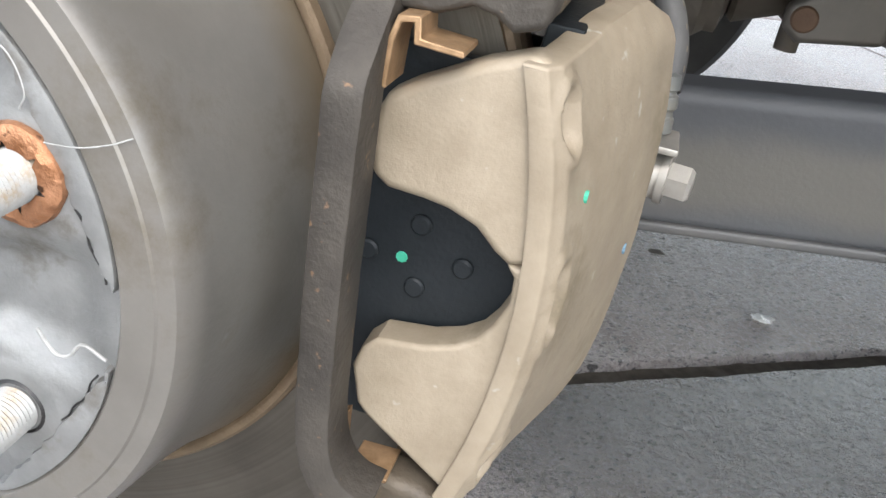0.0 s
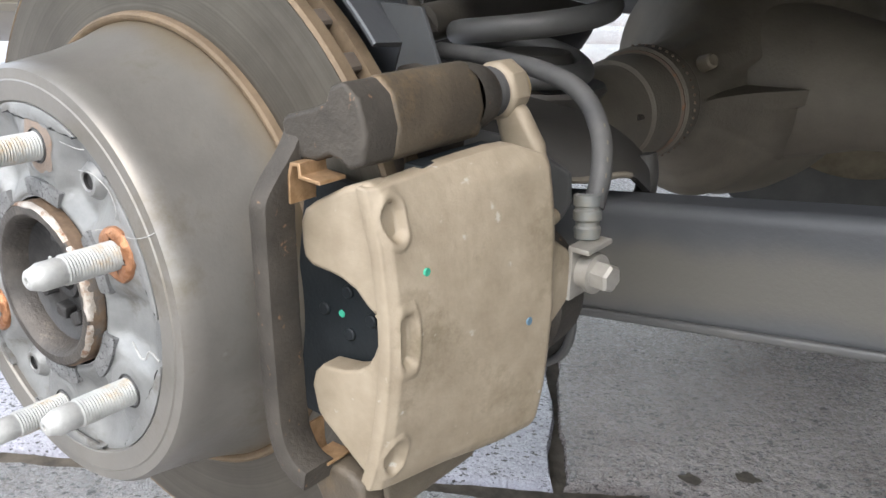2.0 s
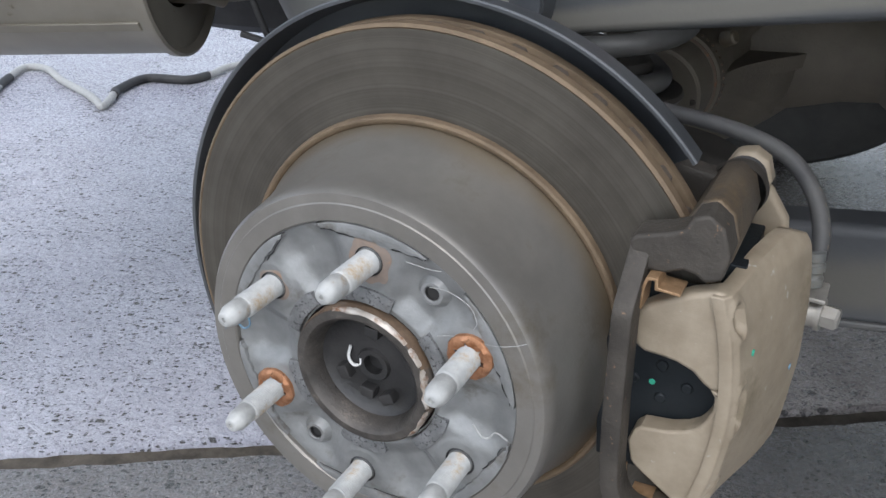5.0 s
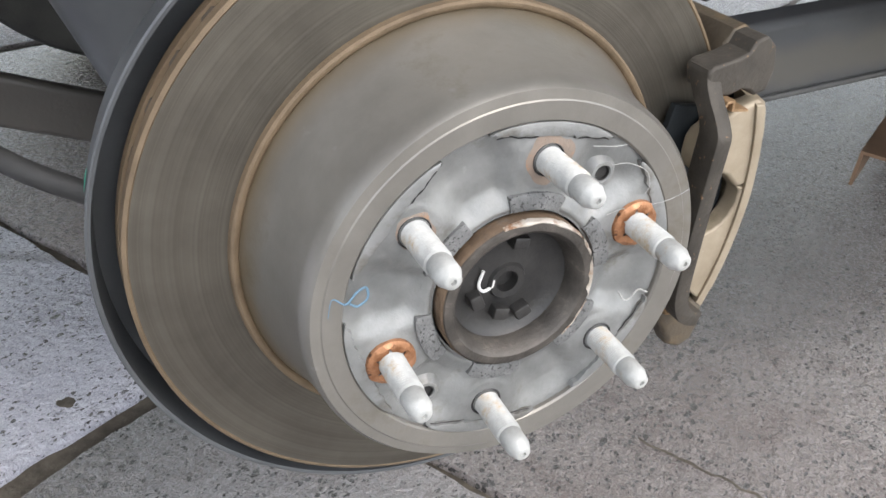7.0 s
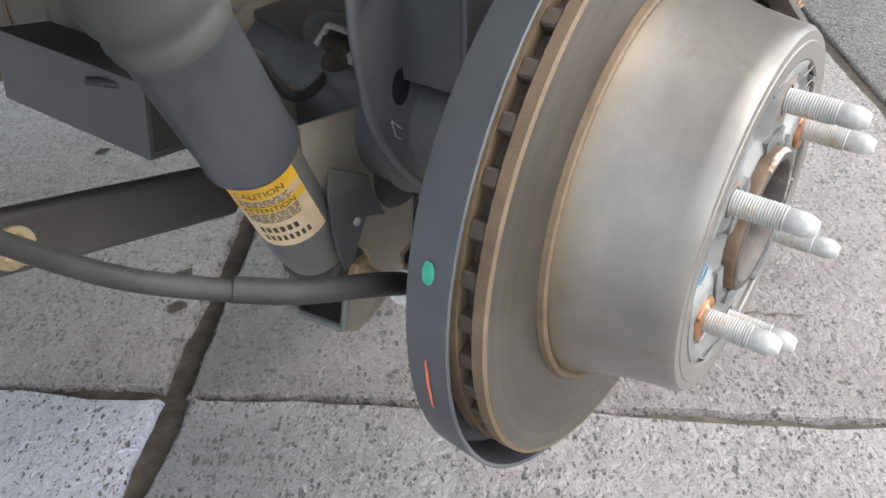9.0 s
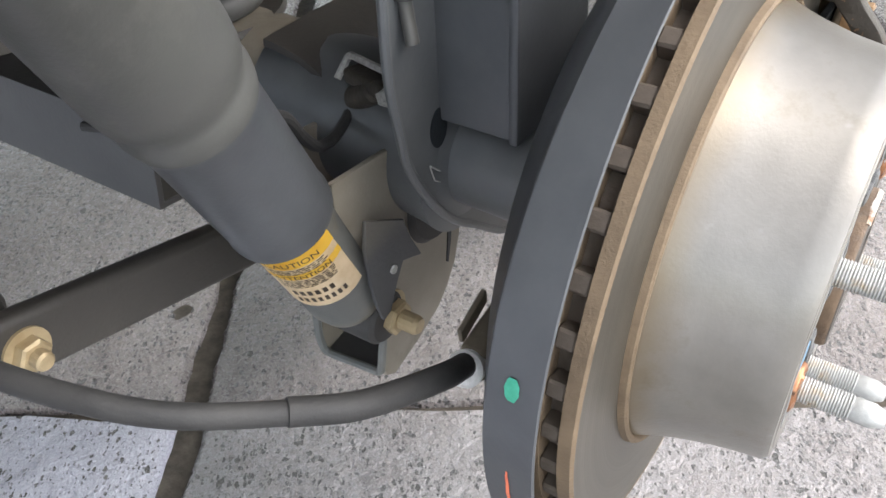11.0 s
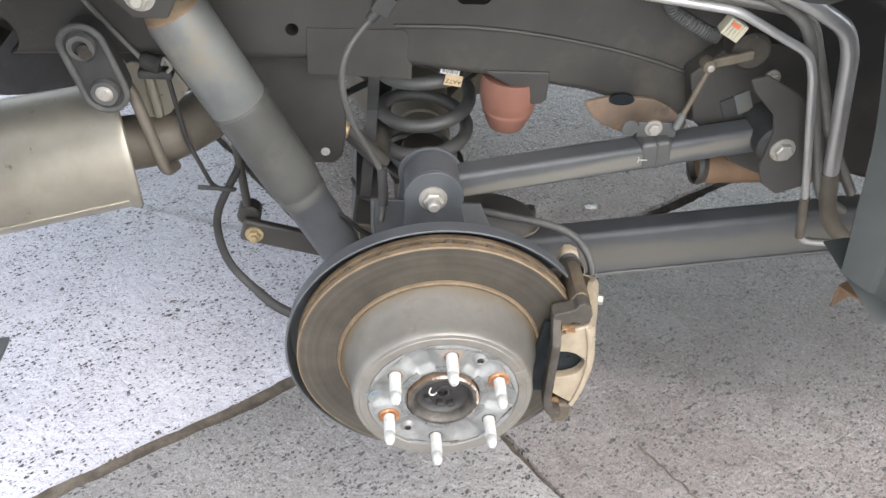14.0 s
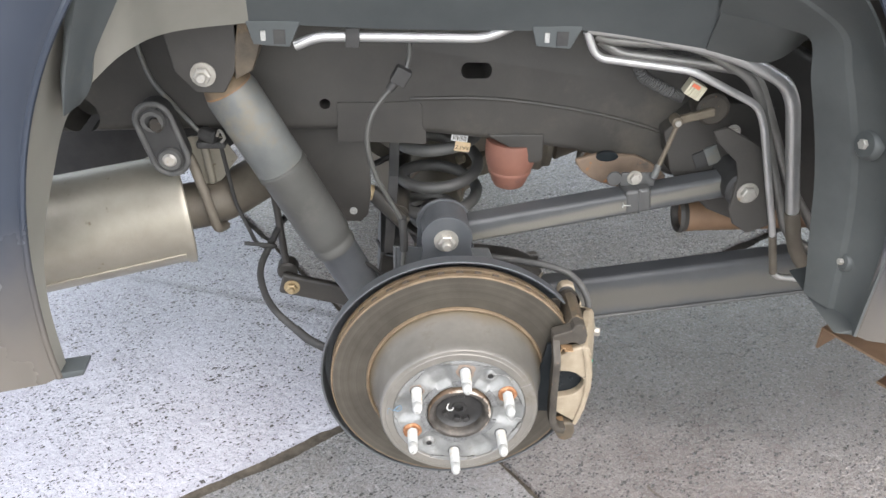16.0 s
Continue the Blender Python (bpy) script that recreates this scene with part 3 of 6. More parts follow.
for a, b in (((0.395, 0.275), (0.56, 0.02)),):
    pts = [Vector((*a, 0.0)).lerp(Vector((*b, 0.0)), i / 24) + Vector((random.uniform(-1, 1), random.uniform(-1, 1), 0)) * 0.004 for i in range(25)]
    bm = bmesh.new()
    d = (pts[-1] - pts[0]).cross(Vector((0, 0, 1))).normalized()
    l = [bm.verts.new(p + d * random.uniform(0.0008, 0.003) + Vector((0, 0, 0.0004))) for p in pts]
    r = [bm.verts.new(p - d * random.uniform(0.0008, 0.003) + Vector((0, 0, 0.0004))) for p in pts]
    for i in range(24):
        bm.faces.new((l[i], r[i], r[i + 1], l[i + 1]))
    part("crack", bm, DIRT, ground, "thin dark crack")

# Flat dark patches; the shade of holes in the slab is painted.
for hx, hy, hr, seed in ((0.093, 0.691, 0.0135, 1.0), (0.145, 0.736, 0.0145, 2.0), (-0.208, 0.520, 0.011, 3.0), (0.299, 1.118, 0.012, 4.0)):
    bm = bmesh.new()
    bm.faces.new([bm.verts.new((hx + hr * (1 + 0.55 * noise.noise(Vector((math.cos(q * 0.2618) * 1.3, math.sin(q * 0.2618) * 1.3, seed)))) * math.cos(q * 0.2618),
                                hy + hr * 0.75 * (1 + 0.55 * noise.noise(Vector((math.cos(q * 0.2618) * 1.3, math.sin(q * 0.2618) * 1.3, seed)))) * math.sin(q * 0.2618), 0.0005)) for q in range(24)])
    part("hollow", bm, DIRT, ground, "flat dark patch for the shade in a hole of the concrete")
scrap = thing("paper_scrap", (0.457, 0.986, 0.001), "crumpled white scrap lying on the concrete", "litter")
bm = bmesh.new()
bmesh.ops.create_icosphere(bm, subdivisions=3, radius=0.012)
for v in bm.verts:
    v.co = Vector((v.co.x * 1.2, v.co.y * 0.8, v.co.z * 0.35)) * (1 + 0.7 * noise.noise(v.co * 160))
bmesh.ops.translate(bm, vec=(0.457, 0.986, 0.003), verts=bm.verts)
part("crumpled_sheet", bm, WHITE, scrap, "", 20)


# ---------------------------------------------------------------- rotor and hub
def stud_angle(k):
    return radians(86 + 60 * k)


rotor = thing("brake_rotor", (0, 0.04, H), "worn vented brake rotor with rusty edges and a zinc-grey hat face", "brake rotor")
C = (0, 0, H)
DY = 0.067
hat_profile = [(0.0884, 0.009), (0.0885, 0.0012), (0.0895, 0.0), (0.0985, -0.0004), (0.0992, 0.0002), (0.1040, 0.0004), (0.1062, 0.0035), (0.1072, 0.012), (0.1100, 0.030),
               (0.1140, 0.046), (0.1165, 0.054), (0.1188, 0.060)]
hat_profile += [(0.1194, 0.0614), (0.1206, 0.0645)]
tone_towards(HAT, 1, 0.006, 0.030, (0.165, 0.129, 0.08))
part("hat", lathe(hat_profile, 144, C), HAT, rotor, "grey-brown cast hat")
part("hat_fillet", lathe([(0.1205, 0.0646), (0.1214, 0.0634), (0.1224, 0.0626), (0.1238, 0.0625), (0.1250, 0.0636), (0.1258, DY + 0.0004)], 144, C), RUST, rotor, "rusty ring where hat meets disc")
part("front_plate", lathe([(0.1238, DY), (0.1718, DY), (0.1718, DY + 0.0072), (0.120, DY + 0.0072)], 160, C), DISC, rotor, "scored bright friction face")
part("front_edge", lathe([(0.1716, DY + 0.0006), (0.1726, DY - 0.0004), (0.1745, DY + 0.0008), (0.1748, DY + 0.0068), (0.1725, DY + 0.0074), (0.1716, DY + 0.007)], 160, C), RUST, rotor, "rusty outer edge")
part("rear_plate", lathe([(0.115, DY + 0.0158), (0.1745, DY + 0.0158), (0.1748, DY + 0.0224), (0.115, DY + 0.023)], 160, C), RUST, rotor, "rusty inner plate")
bm = bmesh.new()
vane = mesh_of("vane", box(0.118, -0.0046, 0, 0.1733, 0.0046, 0.0092, 0.0012, seg=1), VENT)
for k in range(44):
    a = 2 * math.pi * k / 44
    m = Matrix.Translation((0, DY + 0.007, H)) @ Matrix.Rotation(-a, 4, "Y") @ Matrix.Rotation(radians(90), 4, "X") @ Matrix.Scale(-1, 4, (0, 0, 1))
    piece("vane", vane, rotor, m)
part("vent_core", lathe([(0.1640, DY + 0.0065), (0.1640, DY + 0.0165)], 120, C), VENT, rotor)

# hat face: a ground outer band, then valleys between the studs
def ease(v, lo, hi):
    t = min(max((v - lo) / (hi - lo), 0.0), 1.0)
    return t * t * (3 - 2 * t)


bm = bmesh.new()
rows = []
RN, AN = 44, 288
for j in range(RN + 1):
    r = 0.0432 + (0.0888 - 0.0432) * j / RN
    row = []
    for i in range(AN):
        a = 2 * math.pi * i / AN
        k = math.cos(6 * (a - stud_angle(0)))          # +1 at a stud, -1 between
        x, z = r * math.cos(a), r * math.sin(a)
        near = min(math.hypot(x - 0.06985 * math.cos(stud_angle(q)), z - 0.06985 * math.sin(stud_angle(q))) for q in range(6))
        valley = ease(-k, -0.35, 0.75) * ease(r, 0.044, 0.058) * (1 - 0.65 * ease(r, 0.072, 0.088))
        y = 0.0014 + 0.0062 * valley
        y -= 0.0007 * ease(0.0150 - near, 0, 0.0016)
        y += 0.0016 * ease(0.0460 - r, 0, 0.002)
        y += 0.00035 * noise.noise(Vector((x * 120, z * 120, 0.5))) + 0.00008 * noise.noise(Vector((x * 380, z * 380, 3.5)))
        row.append(bm.verts.new((x, y, H + z)))
    rows.append(row)
for j in range(RN):
    for i in range(AN):
        bm.faces.new((rows[j][i], rows[j][(i + 1) % AN], rows[j + 1][(i + 1) % AN], rows[j + 1][i]))
bmesh.ops.recalc_face_normals(bm, faces=bm.faces)
part("hat_face", bm, FACE, rotor, "zinc-grey mounting face with white corrosion")
part("bore", lathe([(0.0432, 0.0026), (0.0430, 0.012)], 72, C), HUBDARK, rotor, "bore wall round the hub ring, gap shade in its colour")


def sector(r0, r1, half, y0, y1, ragged, seed, bow=0.0):
    """A raised patch of the face between two radii, with uneven edges."""
    bm = bmesh.new()
    n = 26
    rows = []
    for i in range(n + 1):
        t = 2 * i / n - 1
        a = radians(half * t)
        e = 1 - abs(t) ** 6
        ri = r0 + bow * t * t + ragged * noise.noise(Vector((i * 0.7, seed, 1)))
        ro = r1 - 0.0012 * abs(t) ** 8
        q = []
        for rr, yy in ((ri, y1), (ri + 0.0006, y0 + 0.0002), (ri + 0.0012, y0), (ro - 0.0010, y0), (ro - 0.0004, y0 + 0.0002), (ro, y1)):
            q.append(bm.verts.new((rr * math.cos(a), yy + (0.0008 * (1 - e)), rr * math.sin(a))))
        rows.append(q)
    for a, b in zip(rows, rows[1:]):
        for k in range(5):
            bm.faces.new((a[k], a[k + 1], b[k + 1], b[k]))
    for q in (rows[0], rows[-1]):
        bm.faces.new(q)
    bmesh.ops.recalc_face_normals(bm, faces=bm.faces)
    return bm


pads = mesh_of("raised_pad", sector(0.0440, 0.0538, 17.0, -0.0004, 0.0050, 0.0004, 2.0), FACEROUGH)
lobes = [mesh_of("raised_lobe", sector(0.0812, 0.0889, 22.0, -0.0004, 0.0050, 0.0016, 5.0 + q, 0.0050), FACE) for q in range(3)]
for k in range(6):
    turn = Matrix.Translation(C) @ Matrix.Rotation(-stud_angle(k), 4, "Y")
    piece("raised_pad", pads, rotor, turn)
    piece("raised_lobe", lobes[k % 3], rotor, turn)


def face_line(name, polar, r, material, label, owner, y=0.0):
    """A thin drawn or scratched line on the mounting face; (radius mm, degrees) pairs."""
    pts = fair([(q * 0.001 * math.cos(radians(a)), y, H + q * 0.001 * math.sin(radians(a))) for q, a in polar], 8)
    part(name, tube(pts, r, 6), material, owner, label)


face_line("chalk_line", [(58, 40), (66, 37), (76, 32), (88, 28), (97, 27), (104, 27)], 0.00022, CHALK, "thin white scratch line", rotor, -0.0003)
face_line("chalk_line", [(76, 58), (82, 52), (86, 44), (84, 38), (80, 36)], 0.00022, CHALK, "thin white scratch line", rotor, -0.0003)
face_line("chalk_line", [(66, -10), (72, -14), (76, -13), (79, -9), (86, -10)], 0.0005, CHALK, "white corrosion streak", rotor, 0.0010)
face_line("chalk_line", [(80, 70), (84, 62), (88, 58)], 0.00022, CHALK, "thin white scratch line", rotor, -0.0002)
face_line("marker_scrawl", [(96, 180), (95, 174), (88, 176), (84, 172), (80, 170), (78, 174), (82, 177), (86, 176)], 0.0006, BLUE, "faded blue marker scrawl", rotor, 0.0002)
rng = random.Random(11)
for k in range(6):
    base = math.degrees(stud_angle(k))
    for t0, t1 in ((-0.95, -0.35), (0.25, 0.92)):
        if rng.random() < 0.25:
            continue
        pts = []
        for q in range(7):
            t = t0 + (t1 - t0) * q / 6
            pts.append((80.9 + 5.0 * t * t + rng.uniform(-0.6, 0.6), base + 22 * t))
        # Dark bead laid on the face; crevice shade is painted, no groove is cut.
        face_line("crevice", pts, 0.00032, HUBDARK, "thin dark line painted for shade along a lobe", rotor, 0.0009)
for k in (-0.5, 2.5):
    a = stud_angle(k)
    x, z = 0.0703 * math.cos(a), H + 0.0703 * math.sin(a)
    # Shallow cup; the depth of the hole is shade put into its colour.
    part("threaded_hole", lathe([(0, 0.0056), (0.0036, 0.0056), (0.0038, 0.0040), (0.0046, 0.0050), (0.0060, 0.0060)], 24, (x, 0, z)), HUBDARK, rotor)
    part("hole_rim", lathe([(0.0036, 0.0070), (0.0040, 0.0042), (0.0046, 0.0034), (0.0062, 0.0036), (0.0095, 0.0078)], 24, (x, 0, z)), FACE, rotor)

hub = thing("axle_hub", (0, -0.006, H), "worn hub ring with dark hollow centre and six wheel studs", "wheel hub")
part("hub_ring", lathe([(0.0418, 0.012), (0.0418, -0.0030), (0.0405, -0.0052), (0.0390, -0.0056), (0.0362, -0.0054), (0.0345, -0.0040), (0.0330, 0.0006), (0.0318, 0.0040), (0.0312, 0.009)], 120, C), HUBIRON, hub, "dark iron ring")
part("hub_rust", lathe([(0.0419, 0.010), (0.04195, -0.0026), (0.0416, -0.0038), (0.0411, -0.0046)], 120, C), HUBRUST, hub, "rusty outer wall of the ring")


def worn_edge(a0, a1, width, seed):
    """Bright metal worn bare along the ring's edge: a ragged, tapering strip."""
    bm = bmesh.new()
    n, last = 60, None
    for i in range(n + 1):
        t = i / n
        a = radians(a0 + (a1 - a0) * t)
        env = max(0.05, min(1.0, 5 * t, 5 * (1 - t)) * (0.72 + 0.75 * noise.noise(Vector((t * (a1 - a0) * 0.11, seed, 0.3)))))
        w = width * env
        out = 0.0417 + 0.0004 * noise.noise(Vector((t * (a1 - a0) * 0.3, seed, 2.3)))
        q = [bm.verts.new((r * math.cos(a), y, H + r * math.sin(a))) for r, y in ((0.0408 - w, -0.00555), (0.0409 - w * 0.5, -0.0058), (0.0410, -0.00535), (out + 0.0002, -0.0040), (out + 0.0003, -0.0036 + 0.8 * w))]
        if last:
            for k in range(4):
                bm.faces.new((last[k], last[k + 1], q[k + 1], q[k]))
        last = q
    bmesh.ops.recalc_face_normals(bm, faces=bm.faces)
    part("worn_rim", bm, WORN, hub, "bright worn edge of the ring")


for k, (a0, a1, w) in enumerate(((-44, -12, 0.0014), (-9, 24, 0.0024), (27, 42, 0.0016), (46, 112, 0.0012))):
    worn_edge(a0, a1, w, 3.1 * k)
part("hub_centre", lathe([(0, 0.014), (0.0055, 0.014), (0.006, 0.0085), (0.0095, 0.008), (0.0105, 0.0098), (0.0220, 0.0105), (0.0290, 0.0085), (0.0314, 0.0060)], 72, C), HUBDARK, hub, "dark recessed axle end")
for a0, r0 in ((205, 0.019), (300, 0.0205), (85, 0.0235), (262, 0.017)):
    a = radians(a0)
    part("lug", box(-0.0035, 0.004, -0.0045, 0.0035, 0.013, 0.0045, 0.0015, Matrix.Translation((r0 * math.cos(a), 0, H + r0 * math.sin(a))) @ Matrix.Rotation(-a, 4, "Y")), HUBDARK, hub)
part("chalk_tick", tube(fair([(-0.0145, 0.0088, H + 0.008), (-0.0160, 0.0088, H + 0.000), (-0.0130, 0.0088, H - 0.004), (-0.0085, 0.0088, H - 0.002), (-0.0080, 0.0088, H + 0.002)]), 0.0009, 6), WHITE, hub, "white chalk tick")
prof = [(0, -0.0395), (0.0012, -0.0396), (0.0014, -0.041), (0.0032, -0.041), (0.0042, -0.0402), (0.0056, -0.0365), (0.0061, -0.0355), (0.0062, -0.0275), (0.0058, -0.0268), (0.0058, -0.0258)]
y = -0.0252
while y < 0.001:
    prof += [(0.0068, y), (0.00615, y + 0.00070)]
    y += 0.0014
prof += [(0.0064, 0.004)]
stud = mesh_of("wheel_stud", lathe(prof, 24), STUD, 40)
# Dark ring added for the shaded gap of a stud hole.
collar = mesh_of("stud_hole_shade", lathe([(0.0064, 0.0010), (0.0070, 0.0012), (0.0080, 0.0000), (0.0086, 0.0006), (0.0088, 0.003)], 24), HUBDARK)
wash = bmesh.new()
rim = []
for i in range(48):
    a = 2 * math.pi * i / 48
    inner = 0.0068 + (0.0024 if i % 8 == 0 else 0.0)
    wob = 0.0003 * math.sin(5 * a) + 0.0002 * math.sin(11 * a)
    rim.append([wash.verts.new((rr * math.cos(a), yy, rr * math.sin(a))) for rr, yy in ((inner, -0.0018), (0.0102, -0.0022 + wob), (0.0124 + wob, -0.0012), (0.0128 + wob, -0.0002), (0.0128, 0.0012))])
for i in range(48):
    for j in range(4):
        wash.faces.new((rim[i][j], rim[i][j + 1], rim[(i + 1) % 48][j + 1], rim[(i + 1) % 48][j]))
bmesh.ops.recalc_face_normals(wash, faces=wash.faces)
washer = mesh_of("retaining_washer", wash, ORANGE)
for k in range(6):
    a = stud_angle(k)
    m = Matrix.Translation((0.06985 * math.cos(a), 0, H + 0.06985 * math.sin(a)))
    piece("wheel_stud", stud, hub, m @ Matrix.Rotation(k * 0.7, 4, "Y"))
    piece("stud_hole_shade", collar, hub, m)
    if k in (2, 5):
        tagged(piece("retaining_washer", washer, hub, m @ Matrix.Rotation(0.3, 4, "Y")), "copper-brown rusty retaining washer")

def stain(k, r0, r1, seed):
    """A thin uneven bloom of rust on the face round a stud's foot."""
    cx, cz = 0.06985 * math.cos(stud_angle(k)), 0.06985 * math.sin(stud_angle(k))
    bm = bmesh.new()
    n = 40
    ring = []
    for i in range(n):
        a = 2 * math.pi * i / n
        out = r1 * (1 + 0.30 * noise.noise(Vector((math.cos(a) * 1.5, math.sin(a) * 1.5, seed))))
        ring.append([bm.verts.new((cx + r * math.cos(a), y, H + cz + r * math.sin(a))) for r, y in ((r0, 0.0004), ((r0 + out) / 2, 0.0003), (out, 0.0007))])
    for i in range(n):
        p, q = ring[i], ring[(i + 1) % n]
        for j in range(2):
            bm.faces.new((p[j], p[j + 1], q[j + 1], q[j]))
    bmesh.ops.recalc_face_normals(bm, faces=bm.faces)
    part("rust_bloom", bm, BLOOM, rotor, "pinkish rust bloom round a stud")


stain(0, 0.0078, 0.0128, 1.7)
stain(1, 0.0078, 0.0098, 4.2)

# ---------------------------------------------------------------- dust shield
shield = thing("dust_shield", (0, 0.1, H), "dark painted sheet-metal dust shield wrapped round the rotor", "dust shield")


def shallower(bm):
    """The shield is deep behind the axle and gets shallower over the top."""
    for v in bm.verts:
        r = math.hypot(v.co.x, v.co.z - H)
        a = math.degrees(math.atan2(v.co.z - H, v.co.x)) % 360
        f = 0.50 + 0.14 * ease(a, 105, 165)
        f += (1 - f) * ease(0.176 - r, 0, 0.02)
        v.co.y = 0.0775 + (v.co.y - 0.0775) * f
    return bm


part("rim", shallower(polar_ring([(0.1885, 0.0775), (0.1895, 0.0785), (0.1872, 0.1165), (0.1848, 0.1185), (0.1835, 0.1165), (0.1868, 0.0785)], 40, 288, 170)), SHIELD, shield)
part("back", shallower(polar_ring([(0.186, 0.1165), (0.1855, 0.1185), (0.15, 0.1225), (0.085, 0.1275), (0.085, 0.1255), (0.15, 0.1205)], 40, 288, 170)), SHIELD, shield)
for (a0, a1), (y0, y1), mt, lb in (((168.3, 171.8), (0.0872, 0.0940), GREEN, "green paint dab"), ((185, 196.5), (0.0893, 0.0912), RED, "orange paint stroke")):
    bm = bmesh.new()
    n = 8
    g = []
    for i in range(n + 1):
        a = radians(a0 + (a1 - a0) * i / n)
        w = math.sin(math.pi * (i + 0.6) / (n + 1.2)) ** 0.5
        r, mid = 0.1896, (y0 + y1) / 2 + 0.0002 * math.sin(i * 2.1)
        g.append([bm.verts.new(((r - 0.055 * (y - 0.0785)) * math.cos(a), y, H + (r - 0.055 * (y - 0.0785)) * math.sin(a))) for y in (mid - w * (y1 - y0) / 2, mid + w * (y1 - y0) / 2)])
    for i in range(n):
        bm.faces.new((g[i][0], g[i][1], g[i + 1][1], g[i + 1][0]))
    bmesh.ops.recalc_face_normals(bm, faces=bm.faces)
    part("paint_mark", bm, mt, shield, lb)
# ---------------------------------------------------------------- caliper bracket
bracket = thing("caliper_bracket", (0.135, 0.06, H), "dark cast iron caliper bracket bridging the rotor edge", "caliper bracket", moved=(0, 0.004, 0))
path = fair([(0.1305, 0, 0.5400), (0.1303, 0, 0.520), (0.1304, 0, 0.500), (0.1311, 0, 0.456), (0.1320, 0, 0.430), (0.1329, 0, 0.413), (0.1348, 0, 0.4020), (0.1390, 0, 0.3935), (0.1450, 0, 0.3890), (0.1520, 0, 0.3875)], 8)
bm = bmesh.new()
rows = []
for i, p in enumerate(path):
    d = (path[min(i + 1, len(path) - 1)] - path[max(i - 1, 0)]).normalized()
    across = Vector((-d.z, 0, d.x))
    y0 = 0.018 + 0.021 * ease(p.z, 0.506, 0.538)
    section = []
    for u, v in ((-1, 0.14), (-0.93, 0.03), (-0.72, 0), (0.72, 0), (0.93, 0.03), (1, 0.14), (1, 0.9), (0.8, 1), (-0.8, 1), (-1, 0.9)):
        q = p + across * u * 0.0052
        wob = 0.0002 * noise.noise(Vector((q.x * 200, v * 5, q.z * 120)))
        section.append(bm.verts.new((q.x + wob, y0 + 0.017 * v + wob, q.z)))
    rows.append(section)
for a, b in zip(rows, rows[1:]):
    for k in range(10):
        bm.faces.new((a[k], a[(k + 1) % 10], b[(k + 1) % 10], b[k]))
bm.faces.new(rows[0])
bm.faces.new(list(reversed(rows[-1])))
bmesh.ops.recalc_face_normals(bm, faces=bm.faces)
part("outer_bar", bm, IRON, bracket, "dark front bar with rubbed rusty edges", 40)
block = [(0.1245, 0.5385), (0.1275, 0.5280), (0.1340, 0.5245), (0.144, 0.5250), (0.1520, 0.5285), (0.1575, 0.5275), (0.1625, 0.5245), (0.1700, 0.5270), (0.1720, 0.5400), (0.1680, 0.5530), (0.1600, 0.5590), (0.1530, 0.5560), (0.1500, 0.5495), (0.1420, 0.5460), (0.1280, 0.5420)]
housing = [(0.1475, 0.5300), (0.1560, 0.5265), (0.1625, 0.5238), (0.1705, 0.5268), (0.1728, 0.5400), (0.1688, 0.5535), (0.1605, 0.5600), (0.1530, 0.5570), (0.1475, 0.5480)]
part("upper_arm", prism(block, 0.038, 0.058, "xz", 0.0022, 3), IRON, bracket)
part("pin_housing", prism(housing, 0.056, 0.116, "xz", 0.003, 3), RUSTIRON, bracket, "rusty dark guide pin housing")
part("pin_collar", lathe([(0.0150, 0.112), (0.0158, 0.118), (0.0140, 0.126), (0.0125, 0.128), (0, 0.128)], 32, (0.1600, 0, 0.5425)), IRON, bracket)
# Added black filler, so that the gap above the pads looks shaded.
part("top_gap_shade", prism([(0.1655, 0.5120), (0.1770, 0.5120), (0.1770, 0.5235), (0.1670, 0.5235)], 0.066, 0.120, "xz", 0.001), PAD, bracket, "dark filler for the shaded gap over the pads")
under = [(0.1360, 0.3800), (0.1420, 0.3700), (0.1500, 0.3560), (0.1600, 0.3520), (0.1690, 0.3580), (0.1720, 0.3700), (0.1700, 0.3830), (0.1620, 0.3880), (0.1440, 0.3890)]
part("lower_arm", prism(under, 0.034, 0.050, "xz", 0.004, 3), RUSTIRON, bracket, "dark brown cast lug")
part("lower_housing", prism([(0.1480, 0.3620), (0.1580, 0.3515), (0.1690, 0.3560), (0.1730, 0.3690), (0.1705, 0.3830), (0.1600, 0.3860), (0.1490, 0.3790)], 0.048, 0.122, "xz", 0.003, 3), DUSTIRON, bracket, "dusty lower pin housing")
# Same black filler for the shaded gap below the pads.
part("lower_gap_shade", prism([(0.1655, 0.3840), (0.1750, 0.3840), (0.1750, 0.3950), (0.1670, 0.3950)], 0.046, 0.120, "xz", 0.001), PAD, bracket, "dark filler for the shaded gap under the pads")
part("inner_bar", prism([(0.118, 0.366), (0.16, 0.362), (0.15, 0.45), (0.16, 0.55), (0.125, 0.555), (0.105, 0.46)], 0.108, 0.124, "xz", 0.004), IRON, bracket)
for z, s in ((0.5235, 1), (0.386, -1)):
    wire = [(0.1400, -0.015), (0.1412, -0.0145), (0.1418, -0.004), (0.1435, 0.0015), (0.1490, 0.002), (0.1496, -0.0030), (0.1600, -0.0036), (0.1602, -0.0052), (0.1480, -0.0046), (0.1475, 0.0003), (0.1445, -0.0002), (0.1432, -0.005), (0.1428, -0.0165)]
    c = prism([(q - 0.0065, w) for q, w in wire], 0.031, 0.046, "xz", 0.0003, 1, Matrix.Translation((0, 0, z)) @ Matrix.Scale(s, 4, (0, 0, 1)))
    bmesh.ops.recalc_face_normals(c, faces=c.faces)
    part("spring_clip", c, COPPER, bracket, "copper-coloured pad spring clip")

